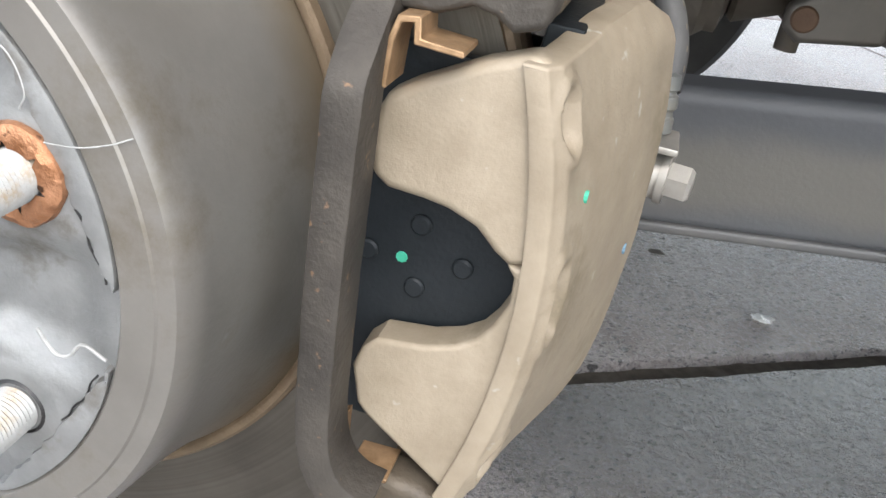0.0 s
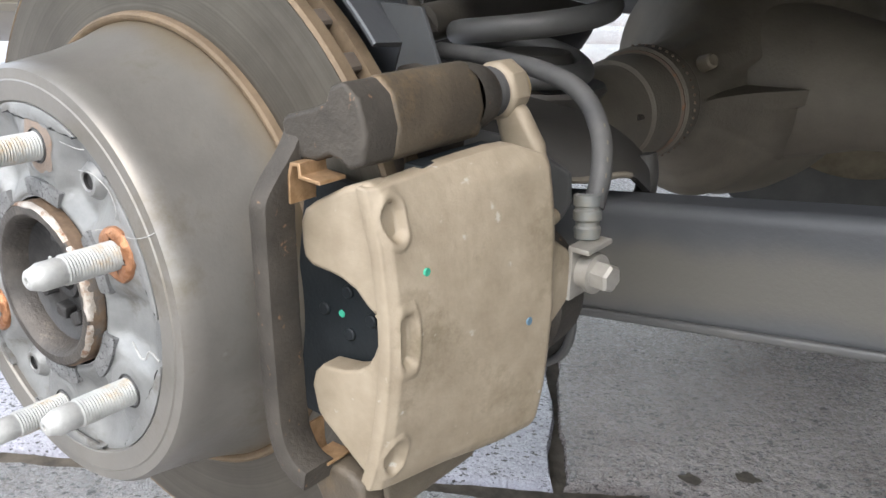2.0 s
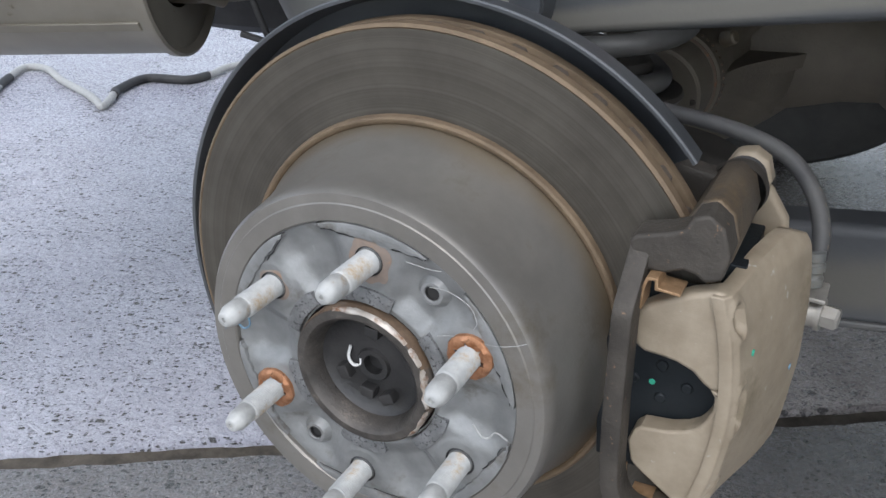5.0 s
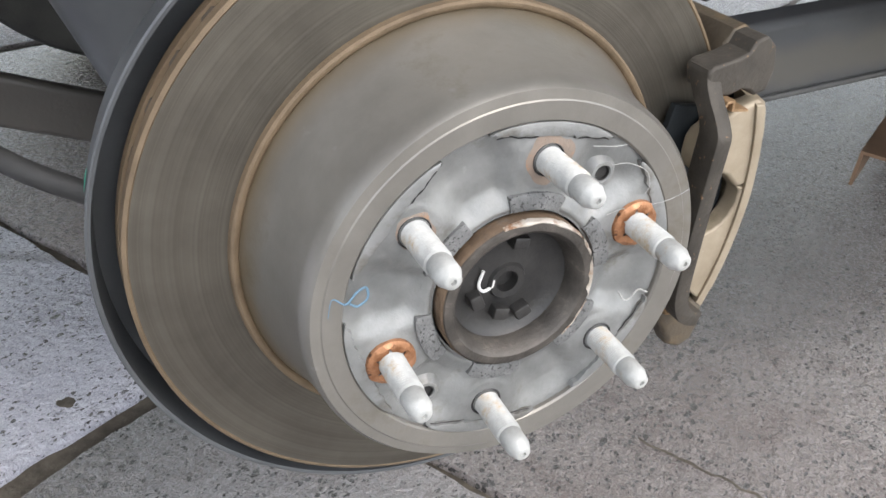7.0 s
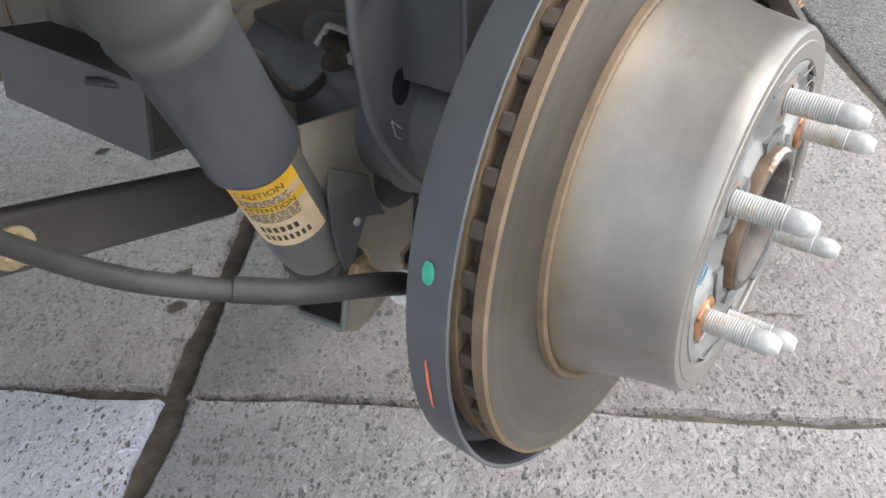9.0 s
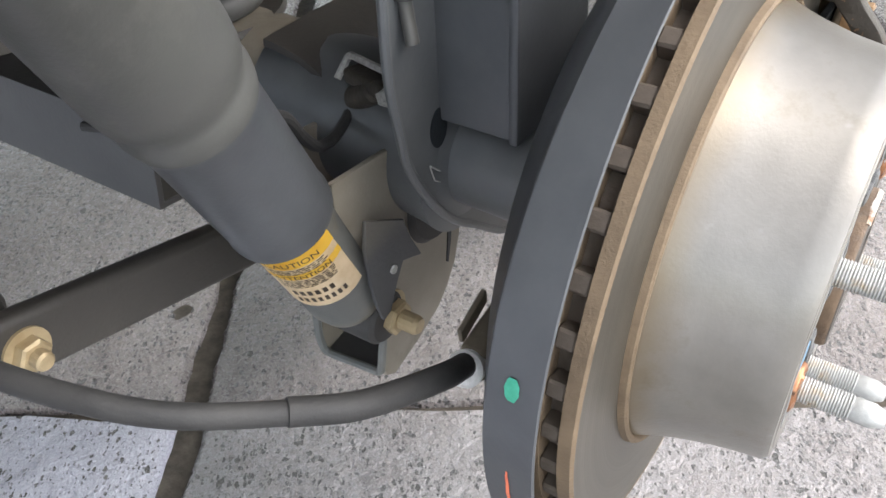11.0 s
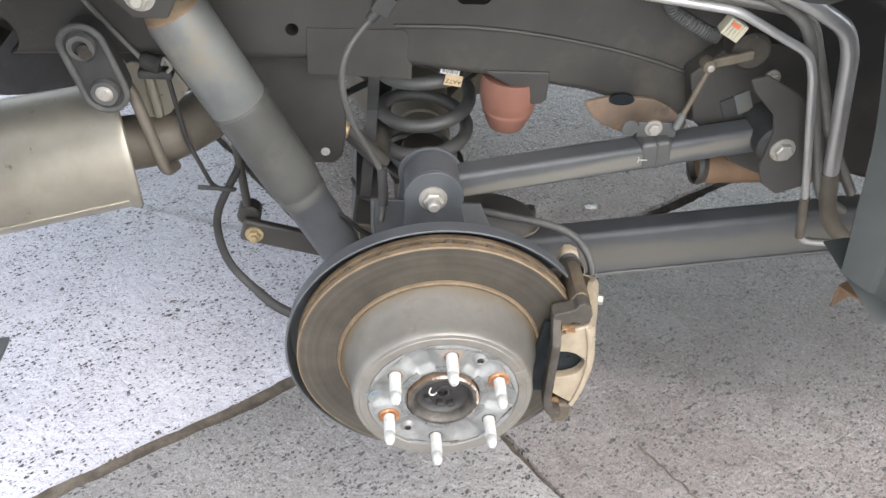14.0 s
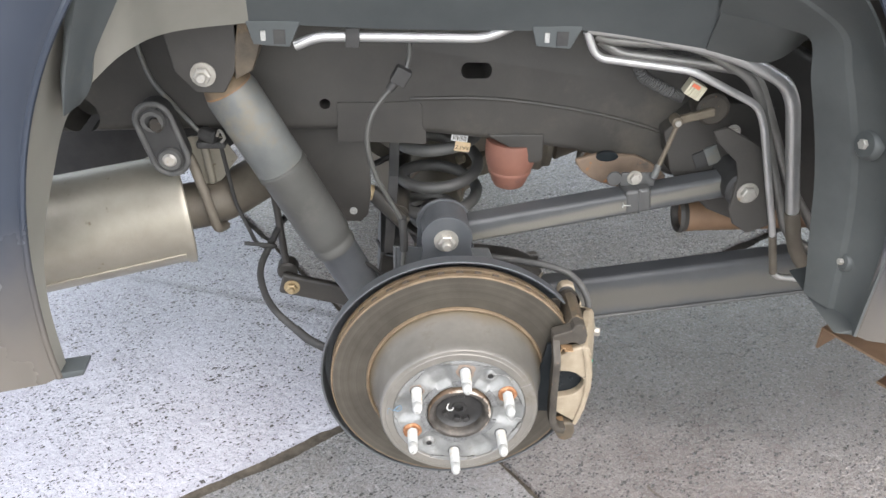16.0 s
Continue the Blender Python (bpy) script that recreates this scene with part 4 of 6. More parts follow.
# ---------------------------------------------------------------- brake pads
pad = thing("brake_pad", (0.15, 0.056, 0.45), "dark brake pad backing plate with four raised rivets", "brake pad", moved=(0, 0.004, 0))
part("plate", prism([(0.116, 0.395), (0.168, 0.392), (0.176, 0.45), (0.168, 0.512), (0.122, 0.515), (0.112, 0.45)], 0.0535, 0.0585, "xz", 0.001), PAD, pad)
part("friction_block", prism([(0.12, 0.402), (0.160, 0.40), (0.167, 0.45), (0.160, 0.505), (0.126, 0.508), (0.116, 0.45)], 0.0585, 0.0619, "xz", 0.001), DUSTIRON, pad)
for x, z in ((0.132, 0.4525), (0.1462, 0.4642), (0.160, 0.4543), (0.1472, 0.4442)):
    part("rivet", lathe([(0, -0.0016), (0.0024, -0.0016), (0.0031, -0.0010), (0.0032, 0.001)], 20, (x, 0.0535, z)), PAD, pad)
part("paint_dot", lathe([(0, -0.0003), (0.0017, -0.0003), (0.0019, 0.0003)], 9, (0.1420, 0.0535, 0.4525)), GREEN, pad, "green paint dot")
inner_pad = thing("brake_pad", (0.15, 0.1, 0.45), "brake pad behind the rotor, dark and dusty", "brake pad")
part("plate", prism([(0.116, 0.395), (0.168, 0.392), (0.176, 0.45), (0.168, 0.512), (0.122, 0.515), (0.112, 0.45)], 0.0985, 0.1035, "xz", 0.001), PAD, inner_pad)
part("friction_block", prism([(0.12, 0.402), (0.160, 0.40), (0.167, 0.45), (0.160, 0.505), (0.126, 0.508), (0.116, 0.45)], 0.0903, 0.0985, "xz", 0.001), DUSTIRON, inner_pad)

# ---------------------------------------------------------------- caliper
caliper = thing("brake_caliper", (0.185, 0.08, 0.45), "tan dusty cast brake caliper with two fingers over the rotor", "brake caliper", moved=(0, 0.004, 0))


def bridge_x(z, y):
    """Outer face of the caliper bridge."""
    u = (z - 0.452) / 0.07
    flat = 1 - 0.45 * ease(y, 0.05, 0.11)
    base = 0.1865 - (0.0125 if u > 0 else 0.0115) * u * u * flat
    s = (y - 0.040) / 0.06
    return base + 0.0145 * min(max(s, -0.5), 1.4) - 0.018 * ease(y, 0.124, 0.150) - 0.006 * ease(abs(z - 0.452), 0.062, 0.078) * ease(y, 0.05, 0.09)


bm = bmesh.new()
NZ, NY = 150, 130
outer, inner = [], []
for j in range(NZ + 1):
    ro, ri = [], []
    for i in range(NY + 1):
        y = 0.0375 + (0.144 - 0.0375) * i / NY
        lo, hi = 0.381 + 0.10 * max(0, y - 0.10), 0.5190 + 0.12 * min(y - 0.0375, 0.065) - 0.40 * max(0, y - 0.112)
        z = lo + (hi - lo) * j / NZ
        x = bridge_x(z, y)
        for pz, ph, py, pw, half in ((0.5060, 0.0085, 0.0452, 0.0050, 1), (0.456, 0.0118, 0.0455, 0.0038, 0), (0.3985, 0.0088, 0.0450, 0.0048, 1)):      # two half-round pockets and a slot behind the front ridge
            v, w = (y - py) / pw, (z - pz) / ph
            q = max((v * v + w * w) ** 0.5, (v - 0.25) * 1.5) if half else (abs(v) ** 4 + abs(w) ** 4) ** 0.25
            x -= 0.0040 * ease(1.0 - q, 0, 0.22) * (0.7 + 0.3 * min(max(v + 0.6, 0), 1))
            x += 0.0009 * ease(0.30 - abs(q - 1.22), 0, 0.24)
        x -= 0.0022 * min(max((0.0415 - y) / 0.0035, 0), 1)
        x += 0.0004 * noise.noise(Vector((y * 60, z * 60, 0))) + 0.00012 * noise.noise(Vector((y * 420, z * 420, 5)))
        ro.append(bm.verts.new((x, y, z)))
        ri.append(bm.verts.new((bridge_x(z, y) - 0.0085, y, z)))
    outer.append(ro)
    inner.append(ri)
for g in (outer, inner):
    for j in range(NZ):
        for i in range(NY):
            bm.faces.new((g[j][i], g[j][i + 1], g[j + 1][i + 1], g[j + 1][i]))
for j in range(NZ):
    for i in (0, NY):
        bm.faces.new((outer[j][i], outer[j + 1][i], inner[j + 1][i], inner[j][i]))
for i in range(NY):
    for j in (0, NZ):
        bm.faces.new((outer[j][i], outer[j][i + 1], inner[j][i + 1], inner[j][i]))
bmesh.ops.recalc_face_normals(bm, faces=bm.faces)
ed = [e for e in bm.edges if len(e.link_faces) == 2 and e.calc_face_angle(0) > radians(55)]
bmesh.ops.bevel(bm, geom=ed, offset=0.0022, segments=2, affect="EDGES", profile=0.5, clamp_overlap=True)
part("bridge", bm, TAN, caliper, "", 50)
up_finger = [(0.1330, 0.481), (0.1380, 0.4780), (0.148, 0.4775), (0.155, 0.4765), (0.1630, 0.4735), (0.1690, 0.4680), (0.1730, 0.4655), (0.1790, 0.4665), (0.1812, 0.48), (0.1785, 0.500), (0.1735, 0.519), (0.170, 0.5215), (0.157, 0.5165), (0.140, 0.5070), (0.1345, 0.5030), (0.1318, 0.4970), (0.1320, 0.488)]
low_finger = [(0.1725, 0.4660), (0.1755, 0.4625), (0.1760, 0.4550), (0.1730, 0.4470), (0.1695, 0.4415), (0.164, 0.4375), (0.156, 0.4345), (0.142, 0.4325), (0.1378, 0.4280), (0.1358, 0.421), (0.1388, 0.4085), (0.1420, 0.4050), (0.1700, 0.3855), (0.175, 0.386), (0.181, 0.42), (0.1835, 0.4660)]
part("finger", prism(up_finger, 0.0395, 0.0525, "xz", 0.003, 3), TAN, caliper)
part("finger", prism(low_finger, 0.0395, 0.0525, "xz", 0.003, 3), TAN, caliper)
part("cylinder_body", prism([(0.160, 0.400), (0.178, 0.400), (0.188, 0.430), (0.190, 0.455), (0.187, 0.485), (0.178, 0.508), (0.162, 0.512)], 0.132, 0.146, "xz", 0.005, 3), IRON, caliper, "rear body of the caliper")
part("piston_housing", rod((0.160, 0.142, 0.436), (0.160, 0.184, 0.434), 0.039, 0.036, 40, 0.007), IRON, caliper, "dark round piston housing")
part("ear", join(prism([(0.149, 0.534), (0.158, 0.5285), (0.170, 0.531), (0.1745, 0.541), (0.171, 0.552), (0.163, 0.557), (0.153, 0.555), (0.148, 0.545)], 0.136, 0.152, "xz", 0.004, 3), prism([(0.158, 0.536), (0.174, 0.538), (0.186, 0.520), (0.190, 0.495), (0.172, 0.495)], 0.139, 0.149, "xz", 0.004, 3)), TAN, caliper, "guide pin ear")
part("ear", join(prism([(0.150, 0.392), (0.170, 0.402), (0.184, 0.388), (0.176, 0.362), (0.160, 0.354), (0.149, 0.368)], 0.126, 0.142, "xz", 0.005, 3), rod((0.163, 0.120, 0.369), (0.163, 0.150, 0.369), 0.012, 0.0115, 24, 0.003)), DUSTIRON, caliper, "lower guide pin ear")
part("hose_boss", prism([(0.118, 0.430), (0.136, 0.438), (0.150, 0.4460), (0.151, 0.469), (0.143, 0.474), (0.130, 0.482), (0.118, 0.488)], 0.186, 0.2040, "yz", 0.005, 3), TAN, caliper)
part("side_nub", rod((0.192, 0.138, 0.486), (0.192, 0.1475, 0.486), 0.005, 0.0042, 14, 0.001), TAN, caliper, "small cast nub on the rear edge")
part("side_nub", prism([(0.136, 0.431), (0.1475, 0.426), (0.1465, 0.408), (0.140, 0.404), (0.136, 0.408)], 0.184, 0.194, "yz", 0.002), TAN, caliper)
part("pin_boot", lathe([(0.008, 0), (0.0125, 0.001), (0.0105, 0.003), (0.0125, 0.005), (0.0105, 0.007), (0.012, 0.009), (0.008, 0.011)], 24, (0.160, 0.1265, 0.5425)), RUBBER, caliper, "black rubber boot")
hex_bolt("guide_bolt", (0.161, 0.1525, 0.5425), (0, 1, 0), 0.008, caliper, BRASS, 0.007)
part("paint_dot", rod((bridge_x(0.4835, 0.056) - 0.001, 0.056, 0.4835), (bridge_x(0.4835, 0.056) + 0.0006, 0.056, 0.4835), 0.0018, None, 9), GREEN, caliper, "green paint dot")
part("paint_dot", rod((bridge_x(0.447, 0.111) - 0.001, 0.111, 0.447), (bridge_x(0.447, 0.111) + 0.0006, 0.111, 0.447), 0.0020, None, 9), BLUE, caliper, "faded blue paint dot")

# ---------------------------------------------------------------- brake hose
hose = thing("brake_hose", (0.2, 0.15, 0.5), "grey rubber brake hose with crimped end and banjo bolt", "brake hose", moved=(-0.001, 0.009, -0.001))
part("rubber_line", tube(fair([(0.050, 0.235, 0.543), (0.100, 0.216, 0.5455), (0.145, 0.203, 0.544), (0.176, 0.192, 0.537), (0.195, 0.179, 0.522), (0.204, 0.166, 0.505), (0.2055, 0.158, 0.490)]), 0.0052, 16), HOSE, hose)
hose_line = fair([(0.176, 0.192, 0.537), (0.195, 0.179, 0.522), (0.204, 0.166, 0.505), (0.2055, 0.158, 0.490)], 8)
facing = Vector((0.80, -0.55, 0.22)).normalized()
for k in range(2, len(hose_line) - 2, 3):
    d = (hose_line[k + 1] - hose_line[k - 1]).normalized()
    side = (facing - d * facing.dot(d)).normalized() * 0.0051
    part("print_dash", bar(hose_line[k] + side - d * 0.0011, hose_line[k] + side + d * 0.0011, 0.0008, 0.0004, up=side, bevel=0.0001, seg=1), DUSTIRON, hose)
part("crimp", lathe([(0.0045, 0), (0.0068, 0.001), (0.0068, 0.006), (0.0060, 0.0068), (0.0060, 0.0078), (0.0070, 0.0088), (0.0070, 0.0128), (0.0058, 0.014), (0.0058, 0.016), (0.0066, 0.017), (0.0062, 0.022), (0.004, 0.023), (0.004, 0.036)], 20, (0.2025, 0.157, 0.497), (0.12, -0.10, -0.99)), SHOCKL, hose, "crimped steel end")
part("banjo_eye", rod((0.201, 0.150, 0.460), (0.214, 0.150, 0.460), 0.0085, None, 24, 0.001), ZINC, hose, "banjo eye")
hex_bolt("banjo_bolt", (0.214, 0.150, 0.460), (1, -0.15, 0), 0.0072, hose, ZINC, 0.010)
part("hose_bracket", join(box(0.2035, 0.139, 0.447, 0.2065, 0.163, 0.474, 0.001), box(0.2035, 0.139, 0.472, 0.215, 0.163, 0.475, 0.001)), ZINC, hose, "bent locating plate")

# ---------------------------------------------------------------- rear axle
axle = thing("rear_axle", (0, 0.5, H), "dusty solid rear axle with a swollen differential housing", "axle")
part("axle_tube", lathe([(0, 0.118), (0.060, 0.118), (0.060, 0.128), (0.037, 0.134), (0.035, 0.215), (0.056, 0.2205), (0.054, 0.23), (0.049, 0.27), (0.0465, 0.36)], 48, C), AXLE_HAZED, axle, "grey painted axle tube")
part("inner_tube", lathe([(0.0465, 0.36), (0.0472, 0.362), (0.0472, 0.60)], 48, C), DIFF, axle, "dusty brown inner tube")
part("tube_rib", prism([(-0.004, 0.455), (0.050, 0.456), (0.052, 0.452), (0.034, 0.446), (0.030, 0.398), (-0.004, 0.40)], 0.545, 0.552, "xz", 0.001), IRON, axle, "dark hooked rib")
part("tube_flange", lathe([(0.046, 0.575), (0.0505, 0.58), (0.0525, 0.60), (0.0525, 0.632), (0.0585, 0.638), (0.0590, 0.662), (0.0575, 0.668), (0.053, 0.672)], 48, C), DIFF, axle)
for k in range(48):
    a = 2 * math.pi * k / 48
    part("weld_spot", rod((0.0588 * math.cos(a), 0.650, H + 0.0588 * math.sin(a)), (0.0604 * math.cos(a), 0.650, H + 0.0604 * math.sin(a)), 0.0018, 0.0012, 6), RUSTPLATE, axle) if math.cos(a) > -0.3 else None


def carrier(t, a):
    """Radius of the differential casting: a neck that opens into a deep bowl below and a broad dome above."""
    low, front = max(0.0, -math.sin(a)), max(0.0, math.cos(a))
    open_low = ease(t, 0.05, 0.30) * (1 - 0.45 * ease(t, 0.62, 1.0))
    open_up = ease(t, 0.12, 0.55) * (1 - 0.5 * ease(t, 0.70, 1.0))
    r = 0.055 + (0.070 * open_low + 0.030 * ease(t, 0.25, 0.6) * open_low if math.sin(a) < 0.04 else 0.115 * open_up)
    r += 0.018 * low * open_low - 0.030 * open_low * front * low
    seam = math.degrees(a) % 360
    seam = seam - 360 if seam > 180 else seam
    if math.sin(a) >= 0.04:
        r -= 0.022 * ease(26 - seam, 0, 8) * ease(t, 0.16, 0.3) * ease(math.cos(a), 0.2, 0.6)   # undercut above the joint flange
    elif seam > -7:
        r += 0.007 * ease(t, 0.16, 0.3)                                                       # flange edge
    r += 0.004 * ease(0.012 - abs(math.sin(a) + 0.55 + 0.9 * (t - 0.2)), 0, 0.012) * ease(t, 0.08, 0.2) * (1 - ease(t, 0.3, 0.45))   # casting rib
    return r


bm = bmesh.new()
rows = []
DN, DT = 180, 60
for i in range(DT + 1):
    t = i / DT
    y = 0.650 + 0.56 * t
    row = []
    for k in range(DN):
        a = 2 * math.pi * k / DN
        r = carrier(t, a)
        r += 0.0016 * noise.noise(Vector((math.cos(a) * 4, y * 20, math.sin(a) * 4))) + 0.0035 * noise.noise(Vector((math.cos(a) * 1.6, y * 7, math.sin(a) * 1.6)))
        r += 0.002 * max(0, -math.sin(a)) ** 4 * math.sin(120 * t) * ease(t, 0.04, 0.1) * (1 - ease(t, 0.22, 0.3))   # short fins under the neck
        row.append(bm.verts.new((r * math.cos(a), y, H + 0.006 * ease(t, 0, 0.2) + r * math.sin(a))))
    rows.append(row)
for a, b in zip(rows, rows[1:]):
    for k in range(DN):
        bm.faces.new((a[k], a[(k + 1) % DN], b[(k + 1) % DN], b[k]))
bmesh.ops.recalc_face_normals(bm, faces=bm.faces)
part("differential_housing", bm, DIFF, axle, "dusty cast differential housing", 40)
part("weld_bead", lathe([(0.0535, 0.6315), (0.0555, 0.633), (0.0556, 0.636), (0.0535, 0.6375)], 48, C), RUSTPLATE, axle, "rusty weld bead")
part("vent_tube", tube(rounded([(-0.008, 0.815, 0.545), (-0.008, 0.815, 0.60), (-0.02, 0.815, 0.72), (-0.05, 0.80, 0.90)], 0.03), 0.0065, 12), DUSTIRON, axle, "vent tube rising from the housing")
part("neck_bolt", rod((0.045, 0.690, 0.487), (0.060, 0.683, 0.494), 0.009, 0.008, 20, 0.002), DUSTIRON, axle)
part("far_tube", lathe([(0.10, 1.205), (0.060, 1.22), (0.044, 1.25), (0.044, 1.60)], 40, C), CHASSIS, axle)
part("pinion_nose", lathe([(0.10, 0.06), (0.085, 0.12), (0.072, 0.17), (0.068, 0.215), (0.075, 0.225), (0.078, 0.240), (0.070, 0.250), (0.070, 0.262), (0.052, 0.268), (0.03, 0.27), (0.03, 0.31)], 48, (0, 0.88, H + 0.005), (1, 0, 0.02)), DIFF, axle)
edge = fair([(-0.083, 0, 0.575), (-0.082, 0, 0.532), (-0.076, 0, 0.500), (-0.066, 0, 0.465), (-0.033, 0, 0.416), (0.007, 0, 0.382), (0.047, 0, 0.352), (0.070, 0, 0.362)], 6)
part("flange_plate", prism([(p.x, p.z) for p in edge] + [(0.085, 0.42), (0.085, 0.50), (0.055, 0.57)], 0.2175, 0.2215, "xz", 0.001), AXLE_HAZED, axle, "grey painted backing plate with a rolled edge")
part("plate_edge", tube([p + Vector((0, 0.2185, 0)) for p in edge], 0.0030, 10), AXLE_HAZED, axle)
# Flat insets on the plate; the darkness of hole and slot is painted.
part("oval_hole_shade", prism([(-0.040 + 0.0085 * math.cos(a), 0.482 + 0.0125 * math.sin(a)) for a in (2 * math.pi * k / 20 for k in range(20))], 0.2168, 0.219, "xz", 0), PAD, axle, "flat dark inset for the shade in an oval hole")
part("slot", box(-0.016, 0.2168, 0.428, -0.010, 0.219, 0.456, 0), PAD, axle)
part("chalk_mark", join(tube([(-0.050, 0.2170, 0.462), (-0.040, 0.2170, 0.453), (-0.028, 0.2170, 0.452)], 0.0006, 6), tube([(-0.050, 0.2170, 0.461), (-0.046, 0.2170, 0.450), (-0.037, 0.2170, 0.443)], 0.0006, 6)), CHALK, axle, "chalk scrawl")
ear = [(-0.041, 0.485), (0.048, 0.485), (0.034, 0.56)] + [(-0.011 + 0.0365 * math.cos(radians(a)), 0.616 + 0.0365 * math.sin(radians(a))) for a in range(-20, 201, 20)] + [(-0.0465, 0.575)]
part("upper_arm_bracket", prism(ear, 0.167, 0.173, "xz", 0.002), SHIELD, axle, "rounded bracket ear")
part("upper_arm_bracket", prism([(x * 1.10, z - 0.004) for x, z in ear], 0.226, 0.232, "xz", 0.002), SHIELD, axle, "rear bracket ear")
part("bracket_web", prism([(-0.038, 0.485), (0.042, 0.485), (0.03, 0.56), (0.02, 0.575), (-0.032, 0.575), (-0.041, 0.56)], 0.173, 0.228, "xz", 0.003), SHIELD, axle)
low = [(-0.101, 0.469), (-0.03, 0.46), (0.036, 0.425), (0.033, 0.368), (0.029, 0.348), (0.023, 0.327), (0.012, 0.311), (-0.001, 0.299), (-0.028, 0.289), (-0.058, 0.281), (-0.068, 0.288), (-0.070, 0.297), (-0.062, 0.340), (-0.066, 0.372), (-0.082, 0.410), (-0.100, 0.440)]
part("lower_arm_bracket", prism(low, 0.247, 0.251, "xz", 0.001), BEIGE, axle, "beige bracket plate")
part("lower_arm_bracket", prism([(x, z - 0.010 * ease(0.36 - z, 0, 0.06)) for x, z in low], 0.302, 0.306, "xz", 0.001), BEIGE, axle, "beige bracket plate")
# Uncut slot: its shade is a dark inset on the beige plate.
part("slot_shade_inset", prism([(0.0135, 0.367), (0.0175, 0.366), (0.0165, 0.352), (0.0125, 0.333), (0.0105, 0.335), (0.0120, 0.352)], 0.2462, 0.249, "xz", 0), PAD, axle, "flat dark inset for the shade in a slot")
part("bracket_rim", tube(rounded([(-0.066, 0.2495, 0.372), (-0.062, 0.2495, 0.340), (-0.070, 0.2495, 0.296), (-0.068, 0.2530, 0.288), (-0.066, 0.300, 0.280), (-0.067, 0.304, 0.284), (-0.070, 0.304, 0.300), (-0.069, 0.304, 0.325)], 0.006), 0.0030, 8), SHOCKL, axle, "pale worn rear edge of the bracket")
bm = bmesh.new()
bm.faces.new([bm.verts.new(p) for p in ((-0.067, 0.251, 0.289), (-0.065, 0.303, 0.281), (-0.015, 0.303, 0.288), (-0.015, 0.251, 0.296))])
bmesh.ops.solidify(bm, geom=bm.faces[:], thickness=0.003)
part("bracket_floor", bm, ARM, axle, "dark bracket floor")
tongue = [(-0.087, 0.439), (-0.051, 0.417), (-0.044, 0.398), (-0.033, 0.377), (-0.044, 0.382), (-0.054, 0.386), (-0.061, 0.375), (-0.070, 0.356), (-0.078, 0.354), (-0.084, 0.372), (-0.088, 0.394), (-0.090, 0.419)]
part("bracket_tongue", prism(tongue, 0.2370, 0.2400, "xz", 0.001), ARMWEB, axle, "dark green-grey lobed stiffener")
part("tongue_rivet", rod((-0.0655, 0.2355, 0.388), (-0.0655, 0.2375, 0.388), 0.0030, None, 10), CHALK, axle, "pale rivet")
part("rear_channel", prism([(-0.112, 0.406), (-0.064, 0.400), (-0.062, 0.404), (-0.107, 0.410), (-0.102, 0.456), (-0.060, 0.450), (-0.059, 0.454), (-0.106, 0.462)], 0.385, 0.56, "xz", 0.0008), ARM, axle, "open steel channel with bare edges")
part("channel_end", prism([(-0.110, 0.408), (-0.02, 0.400), (-0.01, 0.450), (-0.104, 0.459)], 0.386, 0.389, "xz", 0.001), CHASSIS, axle)
part("spring_seat", join(lathe([(0, 0.490), (0.050, 0.488), (0.062, 0.493), (0.064, 0.489), (0.056, 0.478), (0.045, 0.455)], 48, (-0.004, 0.44, 0), (0, 0, 1)), lathe([(0.034, 0.488), (0.034, 0.514), (0.031, 0.519), (0.012, 0.521), (0, 0.521)], 40, (-0.004, 0.44, 0), (0, 0, 1))), CHASSIS, axle, "dished spring seat with a round boss")
rear = fair([(-0.030, 0.352, 0.499), (0.020, 0.350, 0.4995), (0.067, 0.347, 0.4985), (0.112, 0.345, 0.492), (0.138, 0.345, 0.480), (0.154, 0.345, 0.465), (0.1575, 0.345, 0.450)], 4)
front = fair([(-0.030, 0.290, 0.455), (0.030, 0.286, 0.458), (0.085, 0.285, 0.461), (0.126, 0.285, 0.463), (0.146, 0.288, 0.468), (0.158, 0.305, 0.468), (0.160, 0.332, 0.452)], 4)
bm = bmesh.new()
g = [[bm.verts.new(a.lerp(b, t) + Vector((0.0, -0.010, 0.010)) * math.sin(math.pi * t) * (1 - 0.6 * i / len(rear)) + Vector((0, 0, 0.0008 * noise.noise(Vector((i * 0.8, t * 9, 3)))))) for t in (k / 12 for k in range(13))] for i, (a, b) in enumerate(zip(rear, front))]
for a, b in zip(g, g[1:]):
    for k in range(12):
        bm.faces.new((a[k], a[k + 1], b[k + 1], b[k]))
bmesh.ops.recalc_face_normals(bm, faces=bm.faces)
bmesh.ops.solidify(bm, geom=bm.faces[:], thickness=0.005)
part("gusset", bm, CHASSIS, axle, "dark pressed spring seat arm, speckled with dust")
part("gusset_hook", tube(fair([(0.150, 0.342, 0.474), (0.1525, 0.342, 0.462), (0.1525, 0.341, 0.448), (0.149, 0.340, 0.441)]), 0.0075, 14), CHASSIS, axle, "rounded downturned end")
part("gusset_edge", tube(front[12:21], 0.0022, 8), DIFF, axle, "bare lower edge")
part("seat_cheek", prism([(0.02, 0.492), (0.10, 0.490), (0.137, 0.474), (0.1385, 0.455), (0.132, 0.442), (0.118, 0.441), (0.10, 0.452), (0.02, 0.43)], 0.262, 0.267, "xz", 0.002), ARM, axle, "grey cheek with a rounded corner")
lobe = [(0.09, 0.45), (0.160, 0.452), (0.178, 0.430), (0.1815, 0.408), (0.177, 0.390), (0.164, 0.378), (0.137, 0.358), (0.09, 0.345)]
